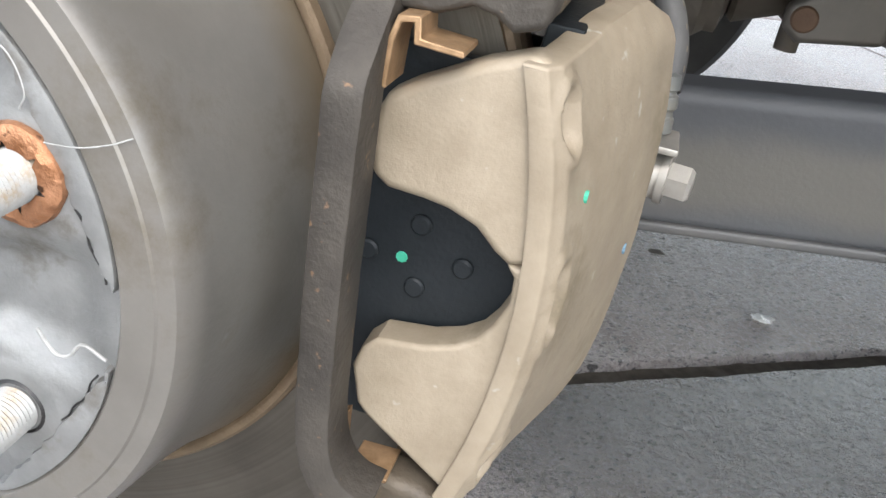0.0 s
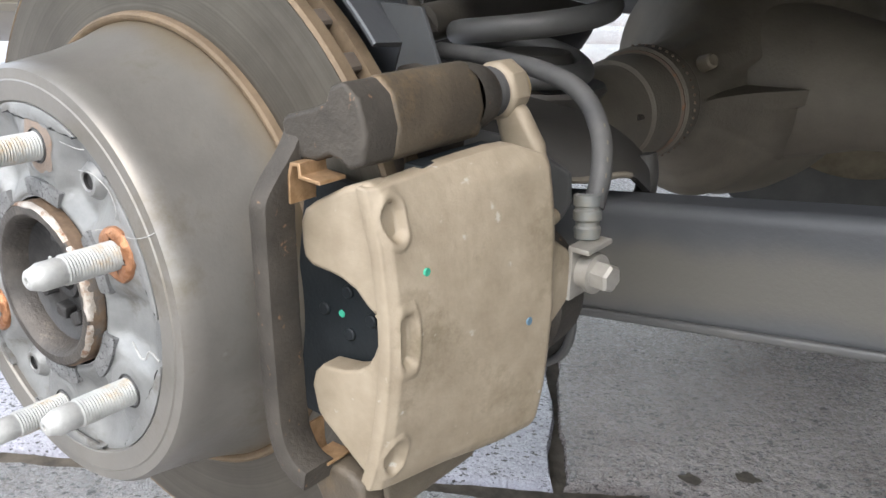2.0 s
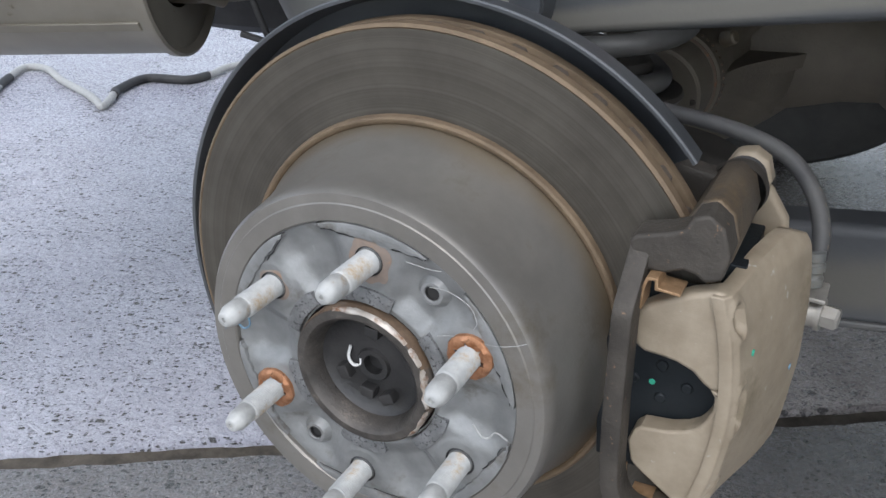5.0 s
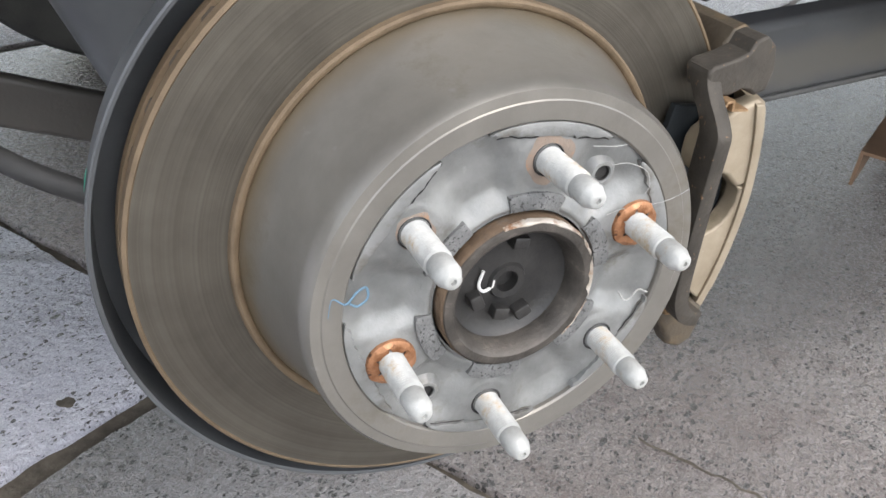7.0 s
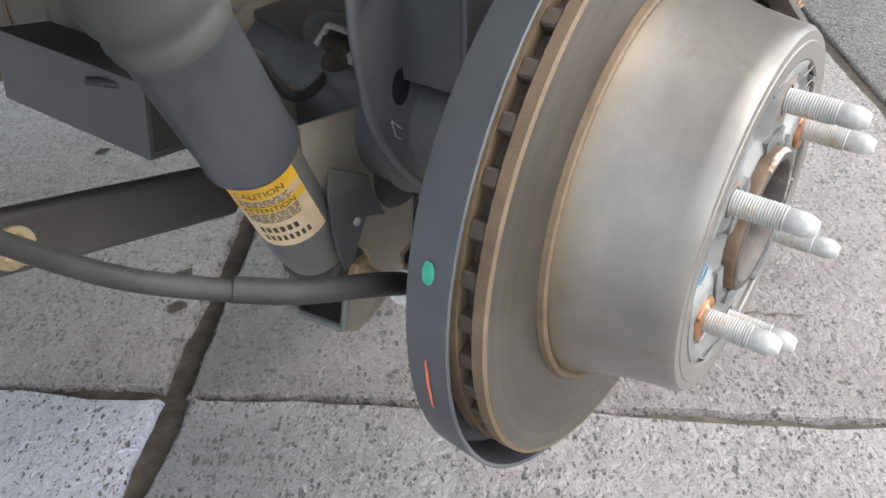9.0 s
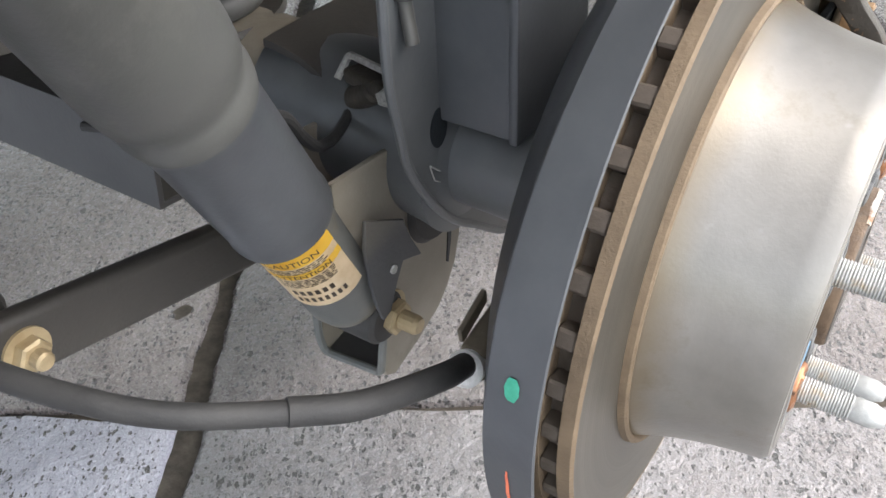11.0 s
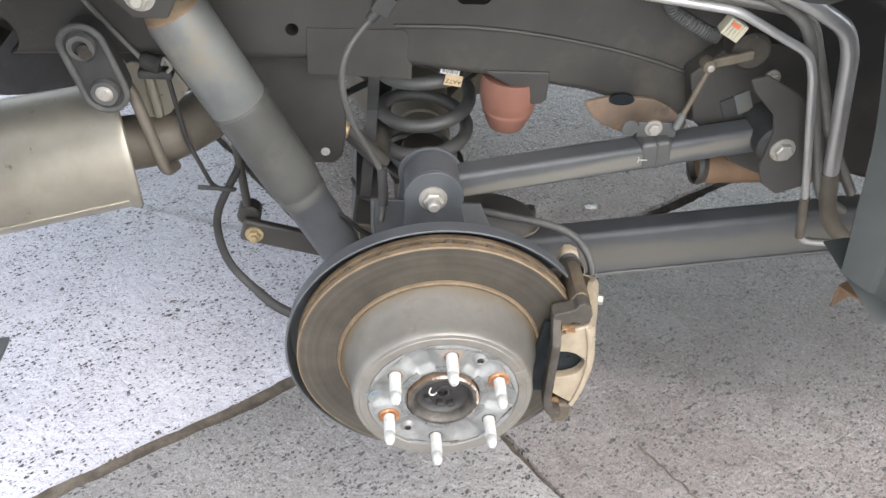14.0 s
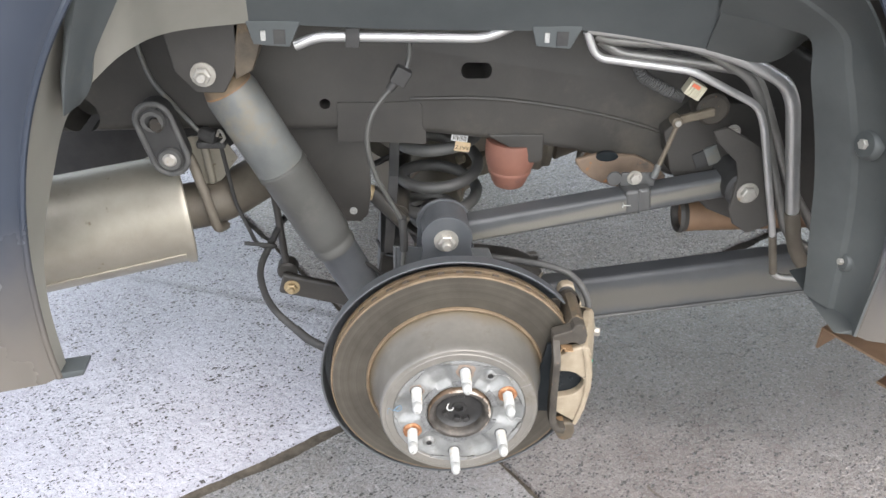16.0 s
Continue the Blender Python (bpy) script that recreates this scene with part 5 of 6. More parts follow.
part("backing_plate", prism(lobe, 0.200, 0.203, "xz", 0.001), CHASSIS, axle, "black backing plate behind the caliper")
# Paler than the plate, as the light on the rim is in its colour.
part("backing_rim", tube(fair([(x, 0.198, z) for x, z in lobe[2:]], 5), 0.0026, 10), ARM, axle, "rolled rim with its lit edge painted paler")
speed = part("speed_sensor", join(rod((-0.030, 0.283, 0.476), (-0.036, 0.262, 0.492), 0.0088, 0.0080, 20, 0.002), bar((-0.022, 0.288, 0.490), (-0.039, 0.248, 0.496), 0.018, 0.010, bevel=0.003)), IRON, axle, "dark speed sensor")
part("sensor_clip", tube(rounded([(-0.032, 0.294, 0.488), (-0.020, 0.293, 0.499), (-0.036, 0.254, 0.505), (-0.040, 0.246, 0.499)], 0.004), 0.0024, 8), CHALK, speed, "pale bent clip")
part("sensor_bolt", rod((-0.042, 0.252, 0.492), (-0.047, 0.242, 0.500), 0.0062, 0.0050, 6, 0.001), CHALK, speed, "pale bolt head")
driveshaft = thing("driveshaft", (0.7, 0.88, 0.47), "grey steel driveshaft with a rusty universal joint", "driveshaft")
part("shaft", lathe([(0.03, 0), (0.046, 0.004), (0.054, 0.03), (0.057, 0.034), (0.057, 0.046), (0.054, 0.05), (0.054, 2.0), (0, 2.0)], 48, (0.415, 0.88, 0.462), (1, 0, 0.05)), SHAFT, driveshaft)
for dy in (-1, 1):
    part("yoke_ear", prism([(0.325, 0.418), (0.345, 0.404), (0.43, 0.418), (0.43, 0.505), (0.345, 0.455), (0.325, 0.442)], 0.88 + dy * 0.050 - 0.010, 0.88 + dy * 0.050 + 0.010, "xz", 0.008, 3), SHAFT, driveshaft)
    part("joint_cap", rod((0.345, 0.88 + dy * 0.052, 0.430), (0.345, 0.88 + dy * 0.064, 0.430), 0.014, None, 20, 0.002), WOODY, driveshaft, "rusty joint cap")
part("joint_cross", join(rod((0.345, 0.83, 0.430), (0.345, 0.93, 0.430), 0.012, None, 16), rod((0.345, 0.88, 0.385), (0.345, 0.88, 0.50), 0.013, None, 16), rod((0.27, 0.88, 0.452), (0.33, 0.88, 0.455), 0.05, 0.035, 28, 0.006)), PIPEDARK, driveshaft, "dull brown universal joint")

# ---------------------------------------------------------------- lower and upper arm
lower_arm = thing("lower_control_arm", (0.30, 0.285, 0.43), "grey painted box-section lower control arm", "control arm")
dust_band(ARMWEB, (-0.1377, 0, 0.9905), -0.003, 0.030, (0.105, 0.099, 0.085))
part("beam", bar((0.045, 0.309, 0.398), (0.75, 0.309, 0.496), 0.040, 0.079, bevel=0.009), ARMWEB, lower_arm)
part("bottom_lip", bar((0.06, 0.2895, 0.3625), (0.74, 0.2895, 0.4570), 0.006, 0.006, bevel=0.002), ARM, lower_arm, "rolled lower lip")
part("bushing", rod((0.0, 0.243, 0.40), (0.0, 0.322, 0.40), 0.034, None, 32, 0.004), RUBBER, lower_arm, "black rubber bushing")
hex_bolt("bolt", (0.0, 0.236, 0.40), (0, -1, 0), 0.013, lower_arm, ZINC, 0.010, tail=0.008)

# Mirrored arm added to fill the far gap; its shade is in the black.
far_arm = thing("lower_control_arm", (0.30, 1.485, 0.43), "added far lower control arm with shade put into its black", "control arm")
part("beam", bar((0.045, 1.485, 0.392), (0.75, 1.485, 0.505), 0.056, 0.074, bevel=0.018), CHASSIS, far_arm, "", 60)
part("bushing", rod((0.0, 1.445, 0.40), (0.0, 1.525, 0.40), 0.034, None, 24, 0.004), RUBBER, far_arm, "black rubber bushing")

upper_arm = thing("upper_control_arm", (0.2, 0.21, 0.635), "grey painted upper control arm with rubber bushing", "control arm")
dust_band(LINKWEB, (-0.167, 0, 0.986), -0.0056, 0.0115, (0.15, 0.142, 0.12))
part("beam", bar((0.010, 0.214, 0.6070), (0.412, 0.256, 0.6600), 0.034, 0.0355, bevel=0.007), LINKWEB, upper_arm)
part("bushing", rod((-0.011, 0.174, 0.614), (-0.011, 0.224, 0.614), 0.0345, None, 40, 0.004), SHIELD, upper_arm, "round bushing shell")
hex_bolt("bolt", (-0.012, 0.1660, 0.615), (0, -1, 0), 0.0125, upper_arm, ZINC, 0.009, tail=0.011, label="zinc bolt and nut")
part("front_bushing", rod((0.424, 0.212, 0.667), (0.424, 0.285, 0.667), 0.03, None, 32, 0.004), RUBBER, upper_arm)
part("clamp", join(bar((0.250, 0.2396, 0.6420), (0.290, 0.2432, 0.6475), 0.038, 0.0395, bevel=0.006), bar((0.268, 0.2412, 0.6445), (0.273, 0.2417, 0.6452), 0.0395, 0.041, bevel=0.003), box(0.245, 0.2385, 0.662, 0.296, 0.2425, 0.684, 0.002), rod((0.236, 0.2385, 0.674), (0.236, 0.2425, 0.674), 0.011, None, 20, 0.001)), ARM, upper_arm, "sheet clamp for the height sensor")
part("paint_mark", join(box(0.2475, 0.2195, 0.636, 0.2490, 0.2205, 0.645, 0.0003), box(0.2475, 0.2195, 0.6395, 0.2600, 0.2205, 0.6410, 0.0003)), CHALK, upper_arm, "pale green paint mark")
hex_bolt("clamp_bolt", (0.265, 0.238, 0.676), (0, -1, 0), 0.008, upper_arm, ZINC, 0.007)

def lettering(text, size):
    """Flat letters in the xy plane, as a mesh."""
    cu = bpy.data.curves.new("letters", "FONT")
    cu.body, cu.size = text, size
    ob = new("letters", cu)
    me = bpy.data.meshes.new_from_object(ob)
    bm = bmesh.new()
    bm.from_mesh(me)
    bpy.data.objects.remove(ob)
    bpy.data.curves.remove(cu)
    bpy.data.meshes.remove(me)
    return bm


# ---------------------------------------------------------------- coil spring
spring = thing("coil_spring", (-0.006, 0.44, 0.49), "dark grey coil spring with a paper tag", "coil spring")
pts, radii = [], []
for i in range(-92, 84):
    n = i / 40
    a = 2 * math.pi * n - math.pi / 2
    rise = 0.589 + 0.068 * n if n > 0 else 0.589 + 0.052 * n + 0.004 * n * n - 0.010 * n * (n + 1)
    close = 0.064 - 0.020 * ease(-n, 1.05, 1.65)
    pts.append((-0.006 + close * math.cos(a), 0.440 + close * math.sin(a), min(max(rise, 0.503), 0.735)))
    radii.append(0.0098 if i > -84 else 0.0098 - 0.0005 * (-84 - i))
part("coil", tube(pts, 0.0098, 16, None, radii), SPRING, spring)
TAGM = Matrix.Translation((0.024, 0.3635, 0.6675)) @ Matrix.Rotation(0.15, 4, "Y")
tag = part("tag", join(box(-0.012, 0, -0.008, 0.012, 0.0008, 0.008, 0, TAGM)), PAPER, spring, "small cream printed tag")
part("barcode_tab", box(-0.020, 0.0012, 0.0075, 0.006, 0.0020, 0.0195, 0, TAGM), WHITE, spring, "white tab with a bar code")
part("bars", join(*[box(-0.017 + 0.0021 * q, 0.0008, 0.0095, -0.017 + 0.0021 * q + (0.0012, 0.0006, 0.0009)[q % 3], 0.0012, 0.0180, 0, TAGM) for q in range(10)]), INK, spring)
bm = lettering("AATZ", 0.0085)
xs = [v.co.x for v in bm.verts]
bmesh.ops.translate(bm, vec=(-(min(xs) + max(xs)) / 2, -0.0012, 0.0003), verts=bm.verts)
bmesh.ops.transform(bm, matrix=TAGM @ Matrix.Rotation(math.pi, 4, "Y") @ Matrix.Rotation(math.pi / 2, 4, "X"), verts=bm.verts)
part("print", bm, INK, spring)

# ---------------------------------------------------------------- shock absorber
shock = thing("shock_absorber", (-0.08, 0.255, 0.36), "grey shock absorber with dark lower tube and warning sticker", "shock absorber")
SA, SD = Vector((-0.324, 0.243, 0.848)), Vector((0.247, 0.025, -0.484)).normalized()


def along(d, off=(0, 0, 0)):
    return SA + SD * d + Vector(off)


part("reservoir", lathe([(0.034, 0.042), (0.0365, 0.052), (0.0365, 0.172), (0.0345, 0.176)], 64, SA, SD), SHOCKL, shock, "pale blue-grey upper tube")
part("rust_cap", lathe([(0, 0.026), (0.026, 0.026), (0.031, 0.034), (0.0342, 0.0425)], 64, SA, SD), CAPRUST, shock, "rusty domed end")
part("dust_tube", lathe([(0.0345, 0.174), (0.0375, 0.177), (0.0378, 0.183), (0.0360, 0.188), (0.0355, 0.300), (0.0345, 0.312), (0.0315, 0.317), (0.0318, 0.322), (0.0335, 0.326), (0.0322, 0.334)], 64, SA, SD), SHOCKD, shock, "dark middle tube")
part("lower_tube", lathe([(0.0322, 0.333), (0.0303, 0.340), (0.0296, 0.428), (0.0304, 0.431), (0.0300, 0.435), (0.0262, 0.436)], 64, SA, SD), SHIELD, shock, "dark lower tube")
part("base_tube", lathe([(0.0270, 0.4355), (0.0255, 0.437), (0.0255, 0.536), (0.023, 0.549), (0.012, 0.556), (0, 0.556)], 64, SA, SD), SHOCKL, shock, "grey base tube")
part("rust_collar", lathe([(0.0268, 0.026), (0.0318, 0.034), (0.0340, 0.0405)], 64, SA - SD * 0.0006, SD), RUST, shock, "rusty collar")
part("top_eye", join(rod(along(0, (0, -0.032, 0)), along(0, (0, 0.032, 0)), 0.024, None, 32, 0.003), rod(along(0.004), along(0.034), 0.017, None, 24)), RUSTPLATE, shock, "rusty top eye")
part("bottom_eye", join(rod(along(0.568, (0, -0.026, 0)), along(0.568, (0, 0.026, 0)), 0.019, None, 32, 0.003), rod(along(0.545), along(0.56), 0.012, None, 20)), RUBBER, shock, "rubber bottom eye")
hex_bolt("bottom_bolt", (-0.060, 0.2465, 0.341), (0, -1, 0), 0.0125, shock, BRASS, 0.010, tail=0.014, label="tan bolt and nut")
hex_bolt("top_bolt", along(0, (0, -0.054, 0)), (0, -1, 0), 0.0115, shock, ZINC, 0.010, tail=0.008)


SF = Vector((-0.32, -0.34, 0.29))
SF = (SF - SD * SF.dot(SD)).normalized()
SR = SD.cross(SF)
if SR.dot(Vector((0.56, -0.83, 0))) < 0:
    SR = -SR


def sticker(name, d0, d1, a0, a1, r, material, label, parent):
    """A curved patch on the base tube."""
    bm = bmesh.new()
    g = [[bm.verts.new(SA + SD * d + r * (math.cos(t) * SF + math.sin(t) * SR)) for t in (radians(a0 + (a1 - a0) * i / 14) for i in range(15))] for d in (d0, d1)]
    for i in range(14):
        bm.faces.new((g[0][i], g[0][i + 1], g[1][i + 1], g[1][i]))
    bmesh.ops.recalc_face_normals(bm, faces=bm.faces)
    return part(name, bm, material, parent, label)


S0, S1, SRAD = -98, 34, 0.0255
st = sticker("sticker", 0.4410, 0.5040, S0, S1, SRAD + 0.0003, PAPER, "cream and yellow warning sticker", shock)
sticker("yellow_band", 0.4410, 0.4525, S0, S1, SRAD + 0.0005, YELLOW, "yellow band", st)
sticker("yellow_band", 0.4595, 0.4660, S0, S1, SRAD + 0.0005, YELLOW, "yellow band", st)


def on_tube(text, size, d, a0, parent):
    bm = lettering(text, size)
    for v in bm.verts:
        t = radians(a0) + v.co.x / SRAD
        v.co = SA + SD * (d - v.co.y) + (SRAD + 0.0008) * (math.cos(t) * SF + math.sin(t) * SR)
    part("print", bm, INK, parent)


on_tube("CAUTION", 0.0072, 0.4500, S0 + 34, st)
on_tube("ATTENTION", 0.0062, 0.4652, S0 + 34, st)
rng = random.Random(5)
for d in (0.4538, 0.4555, 0.4572, 0.4589, 0.4675, 0.4692, 0.4709, 0.4726, 0.4743, 0.4760):
    a = S0 + 34
    while a < S0 + 108:
        w = rng.uniform(4, 12)
        sticker("print_line", d - 0.0004, d + 0.0004, a, min(a + w, S0 + 112), SRAD + 0.0007, INK, "", st)
        a += w + 2.5
for k in range(6):
    sticker("print_line", 0.4820, 0.4875, S0 + 40 + 10 * k, S0 + 46 + 10 * k, SRAD + 0.0007, INK, "", st)
for k in range(8):
    sticker("print_line", 0.4915, 0.4970, S0 + 40 + 9 * k, S0 + 45 + 9 * k, SRAD + 0.0007, INK, "", st)

line_clip = thing("wire_bracket", (-0.08, 0.29, 0.50), "thin black folded wire bracket beside the axle tube", "bracket")
part("wire", tube(rounded([(-0.112, 0.440, 0.452), (-0.097, 0.388, 0.455), (-0.072, 0.360, 0.467), (-0.064, 0.312, 0.459), (-0.066, 0.294, 0.442), (-0.058, 0.276, 0.412)], 0.012), 0.0032, 10), RUBBER, line_clip)
part("foot", box(-0.066, 0.262, 0.402, -0.048, 0.280, 0.408, 0.001), SHOCKL, line_clip, "pale riveted foot")

# ---------------------------------------------------------------- stabiliser arm and link
sway = thing("stabiliser_bar", (-0.2, 0.32, 0.44), "dark stabiliser bar arm with a bolted upright link", "stabiliser bar", moved=(0.003, 0.004, -0.011))
part("arm", join(bar((-0.272, 0.325, 0.452), (-0.09, 0.325, 0.404), 0.014, 0.038, bevel=0.005), bar((-0.10, 0.325, 0.406), (0.0, 0.38, 0.395), 0.018, 0.034, bevel=0.006)), CHASSIS, sway)
part("link", join(rod((-0.262, 0.342, 0.455), (-0.275, 0.352, 0.60), 0.0062, None, 16), rod((-0.262, 0.334, 0.464), (-0.262, 0.362, 0.464), 0.017, None, 24, 0.003)), CHASSIS, sway, "upright link rod")
hex_bolt("bolt", (-0.254, 0.317, 0.446), (0, -1, 0), 0.0095, sway, BRASS, 0.008, tail=0.007, label="rust-brown bolt")

# ---------------------------------------------------------------- parking brake cable
cable = thing("parking_brake_cable", (-0.25, 0.2, 0.47), "black sheathed parking brake cable in a wide loop", "cable")
part("sheath", tube(fair([(-0.140, 0.140, 0.424), (-0.164, 0.138, 0.439), (-0.206, 0.150, 0.455), (-0.235, 0.175, 0.463), (-0.262, 0.200, 0.474), (-0.279, 0.228, 0.483), (-0.291, 0.268, 0.489), (-0.293, 0.300, 0.494), (-0.285, 0.322, 0.507), (-0.272, 0.345, 0.526), (-0.262, 0.365, 0.538), (-0.22, 0.42, 0.55), (-0.10, 0.52, 0.57), (0.05, 0.62, 0.6)]), 0.0055, 14), RUBBER, cable)
part("end_sleeve", tube(fair([(-0.140, 0.140, 0.424), (-0.164, 0.138, 0.439), (-0.206, 0.150, 0.455), (-0.230, 0.170, 0.462)]), 0.0064, 14), RUBBER, cable)
part("ferrule", rod((-0.142, 0.1398, 0.4225), (-0.131, 0.1405, 0.4165), 0.0098, 0.0088, 20, 0.002), WHITE, cable, "white plastic ferrule")
part("end_bracket", join(bar((-0.133, 0.1405, 0.417), (-0.090, 0.143, 0.418), 0.014, 0.022, bevel=0.003), bar((-0.128, 0.150, 0.428), (-0.100, 0.152, 0.434), 0.003, 0.010, bevel=0.001)), DUSTIRON, cable, "tan bracket that holds the cable end")
part("tie_wire", tube(rounded([(-0.335, 0.30, 0.70), (-0.325, 0.31, 0.60), (-0.302, 0.322, 0.520), (-0.288, 0.330, 0.506), (-0.270, 0.322, 0.514), (-0.276, 0.308, 0.524), (-0.316, 0.298, 0.534)], 0.01), 0.0032, 10), RUBBER, cable, "thin tie wire")

# ---------------------------------------------------------------- wheel speed wire
wire = thing("sensor_wire", (-0.08, 0.2, 0.65), "thin grey wheel speed sensor wire with a plug", "sensor wire")
part("lead", tube(fair([(-0.067, 0.225, 0.90), (-0.064, 0.222, 0.865), (-0.074, 0.212, 0.838), (-0.098, 0.206, 0.812), (-0.115, 0.20, 0.785), (-0.120, 0.20, 0.748), (-0.110, 0.205, 0.70), (-0.088, 0.212, 0.65), (-0.073, 0.216, 0.615), (-0.070, 0.215, 0.57), (-0.072, 0.21, 0.548)]), 0.0036, 12), SHOCKD, wire)
part("sensor_lead", tube(fair([(-0.031, 0.284, 0.474), (-0.048, 0.279, 0.470), (-0.068, 0.272, 0.472), (-0.086, 0.267, 0.479), (-0.103, 0.261, 0.496), (-0.120, 0.255, 0.518), (-0.141, 0.250, 0.530), (-0.155, 0.248, 0.532)]), 0.0034, 10), RUBBER, wire, "thin black lead")
part("plug", join(box(-0.011, -0.008, -0.012, 0.011, 0.008, 0.012, 0.003, Matrix.Translation((-0.075, 0.210, 0.840)) @ Matrix.Rotation(0.5, 4, "Y")), rod((-0.09, 0.208, 0.822), (-0.08, 0.21, 0.834), 0.006, None, 12)), RUBBER, wire, "black plug")
part("lower_sleeve", tube([(-0.073, 0.216, 0.625), (-0.0705, 0.216, 0.595), (-0.070, 0.215, 0.57)], 0.0062, 12), RUBBER, wire)

# ---------------------------------------------------------------- muffler and exhaust
muffler = thing("muffler", (-0.7, 0.22, 0.5), "dull steel muffler can with a rolled seam", "muffler")
MA, MB = Vector((-0.405, 0.325, 0.585)), Vector((-0.93, 0.144, 0.555))
MD = (MB - MA).normalized()
ML = (MB - MA).length
part("can", lathe([(0.04, 0.006), (0.078, 0.006), (0.084, 0.0), (0.0865, 0.002), (0.0865, 0.010), (0.083, 0.016), (0.083, ML - 0.016), (0.0865, ML - 0.01), (0.084, ML), (0.03, ML)], 72, MA, MD), MUFF, muffler)
side = MD.cross(Vector((0, 0, 1))).normalized()
upm = side.cross(MD)
sv = (side * 0.86 - upm * 0.52).normalized()
if sv.y > 0:
    sv = (-side * 0.86 - upm * 0.52).normalized()
part("seam", bar(MA + MD * 0.016 + sv * 0.083, MA + MD * (ML - 0.016) + sv * 0.083, 0.010, 0.004, up=sv, bevel=0.001), MUFF, muffler, "rolled seam")
part("inlet_pipe", tube(fair([MA - MD * -0.02, MA - MD * 0.05, (-0.30, 0.39, 0.60), (-0.22, 0.45, 0.63), (-0.13, 0.55, 0.68), (0.0, 0.68, 0.74), (0.3, 0.76, 0.72), (1.2, 0.78, 0.62)], 10), 0.036, 24), PIPEDARK, muffler, "dark exhaust pipe")
hanger = thing("exhaust_hanger", (-0.40, 0.25, 0.70), "black rubber exhaust hanger with two pins and a bent rod", "exhaust hanger")
HA, HB = Vector((-0.412, 0, 0.760)), Vector((-0.396, 0, 0.703))
hd = (HB - HA).normalized()
hn = Vector((-hd.z, 0, hd.x))
capsule = [HA + 0.024 * (math.cos(a) * hn - math.sin(a) * hd) for a in (math.pi * k / 10 for k in range(11))] + [HB + 0.024 * (-math.cos(a) * hn + math.sin(a) * hd) for a in (math.pi * k / 10 for k in range(11))]
part("rubber_block", prism([(p.x, p.z) for p in capsule], 0.25, 0.285, "xz", 0.005), RUBBER, hanger)
part("rim", tube([Vector((p.x, 0.2505, p.z)) for p in capsule] + [Vector((capsule[0].x, 0.2505, capsule[0].z))], 0.0042, 10), HOSE, hanger, "grey rubber rim")
for p in (HA, HB):
    part("bushing", lathe([(0.0095, -0.007), (0.0150, -0.007), (0.0165, -0.003), (0.0165, 0.004)], 28, (p.x, 0.25, p.z)), HOSE, hanger, "grey rubber bushing")
    for k in (-1, 1):
        # Black slivers on the solid block, painting the shade of its cutouts.
        part("cutout_shade", prism([(p.x + r * math.cos(a), p.z + r * math.sin(a)) for a, r in [(radians(k * 35 + q * 9), 0.0195) for q in range(-4, 5)] + [(radians(k * 35 + q * 9), 0.0172) for q in range(4, -5, -1)]], 0.2488, 0.2502, "xz", 0), TYRE, hanger, "flat dark inset for the shade in a slot")
part("pin", rod((-0.408, 0.242, 0.754), (-0.408, 0.32, 0.754), 0.010, None, 20, 0.003), IRON, hanger)
part("pin", rod((-0.396, 0.240, 0.703), (-0.396, 0.32, 0.703), 0.010, None, 20, 0.003), ZINC, hanger, "zinc pin end")
part("hanger_rod", tube(rounded([(-0.396, 0.30, 0.703), (-0.376, 0.285, 0.685), (-0.362, 0.277, 0.635), (-0.349, 0.278, 0.572), (-0.344, 0.31, 0.560)], 0.012), 0.0075, 14), PIPEDARK, hanger, "bent hanger rod")

# ---------------------------------------------------------------- frame
hook = thing("brake_line_hook", (-0.40, 0.30, 0.78), "thin grey rod with a black rubber clip below the rail", "rod")
part("rod", tube(rounded([(-0.438, 0.302, 0.90), (-0.432, 0.302, 0.845), (-0.420, 0.300, 0.797), (-0.358, 0.298, 0.716)], 0.02), 0.0032, 10), SHOCKL, hook)
part("rubber_clip", join(rod((-0.362, 0.298, 0.721), (-0.338, 0.290, 0.716), 0.010, 0.011, 18, 0.003), box(-0.368, 0.288, 0.698, -0.326, 0.306, 0.710, 0.004)), RUBBER, hook, "black rubber clip")
part("loop", tube(fair([(-0.336, 0.288, 0.720), (-0.330, 0.280, 0.732), (-0.324, 0.278, 0.722), (-0.330, 0.284, 0.712)]), 0.0022, 8), ZINC, hook, "bent spring loop")
deflector = thing("heat_shield", (-0.38, 0.33, 0.65), "pale bent steel plate behind the exhaust hanger", "heat shield")
part("plate", prism([(-0.455, 0.664), (-0.420, 0.682), (-0.384, 0.700), (-0.338, 0.700), (-0.318, 0.665), (-0.345, 0.628), (-0.376, 0.612), (-0.392, 0.650), (-0.420, 0.660)], 0.330, 0.334, "xz", 0.001), MUFF, deflector)
part("fold", bar((-0.366, 0.326, 0.705), (-0.358, 0.326, 0.625), 0.012, 0.012, bevel=0.004), MUFF, deflector, "folded rib")
frame_rail = thing("frame_rail", (0, 0.36, 0.7), "dark steel chassis frame rail with oval holes", "chassis frame")
RAIL = [(-0.95, 0.90), (-0.35, 0.905), (0.0, 0.93), (0.30, 0.92), (0.48, 0.86), (0.70, 0.74), (1.0, 0.68), (2.6, 0.66), (2.6, 0.50), (1.0, 0.50), (0.72, 0.53), (0.55, 0.575), (0.42, 0.622), (0.27, 0.664), (0.19, 0.686), (0.10, 0.700), (-0.03, 0.714), (-0.12, 0.72), (-0.4, 0.72), (-0.95, 0.70)]
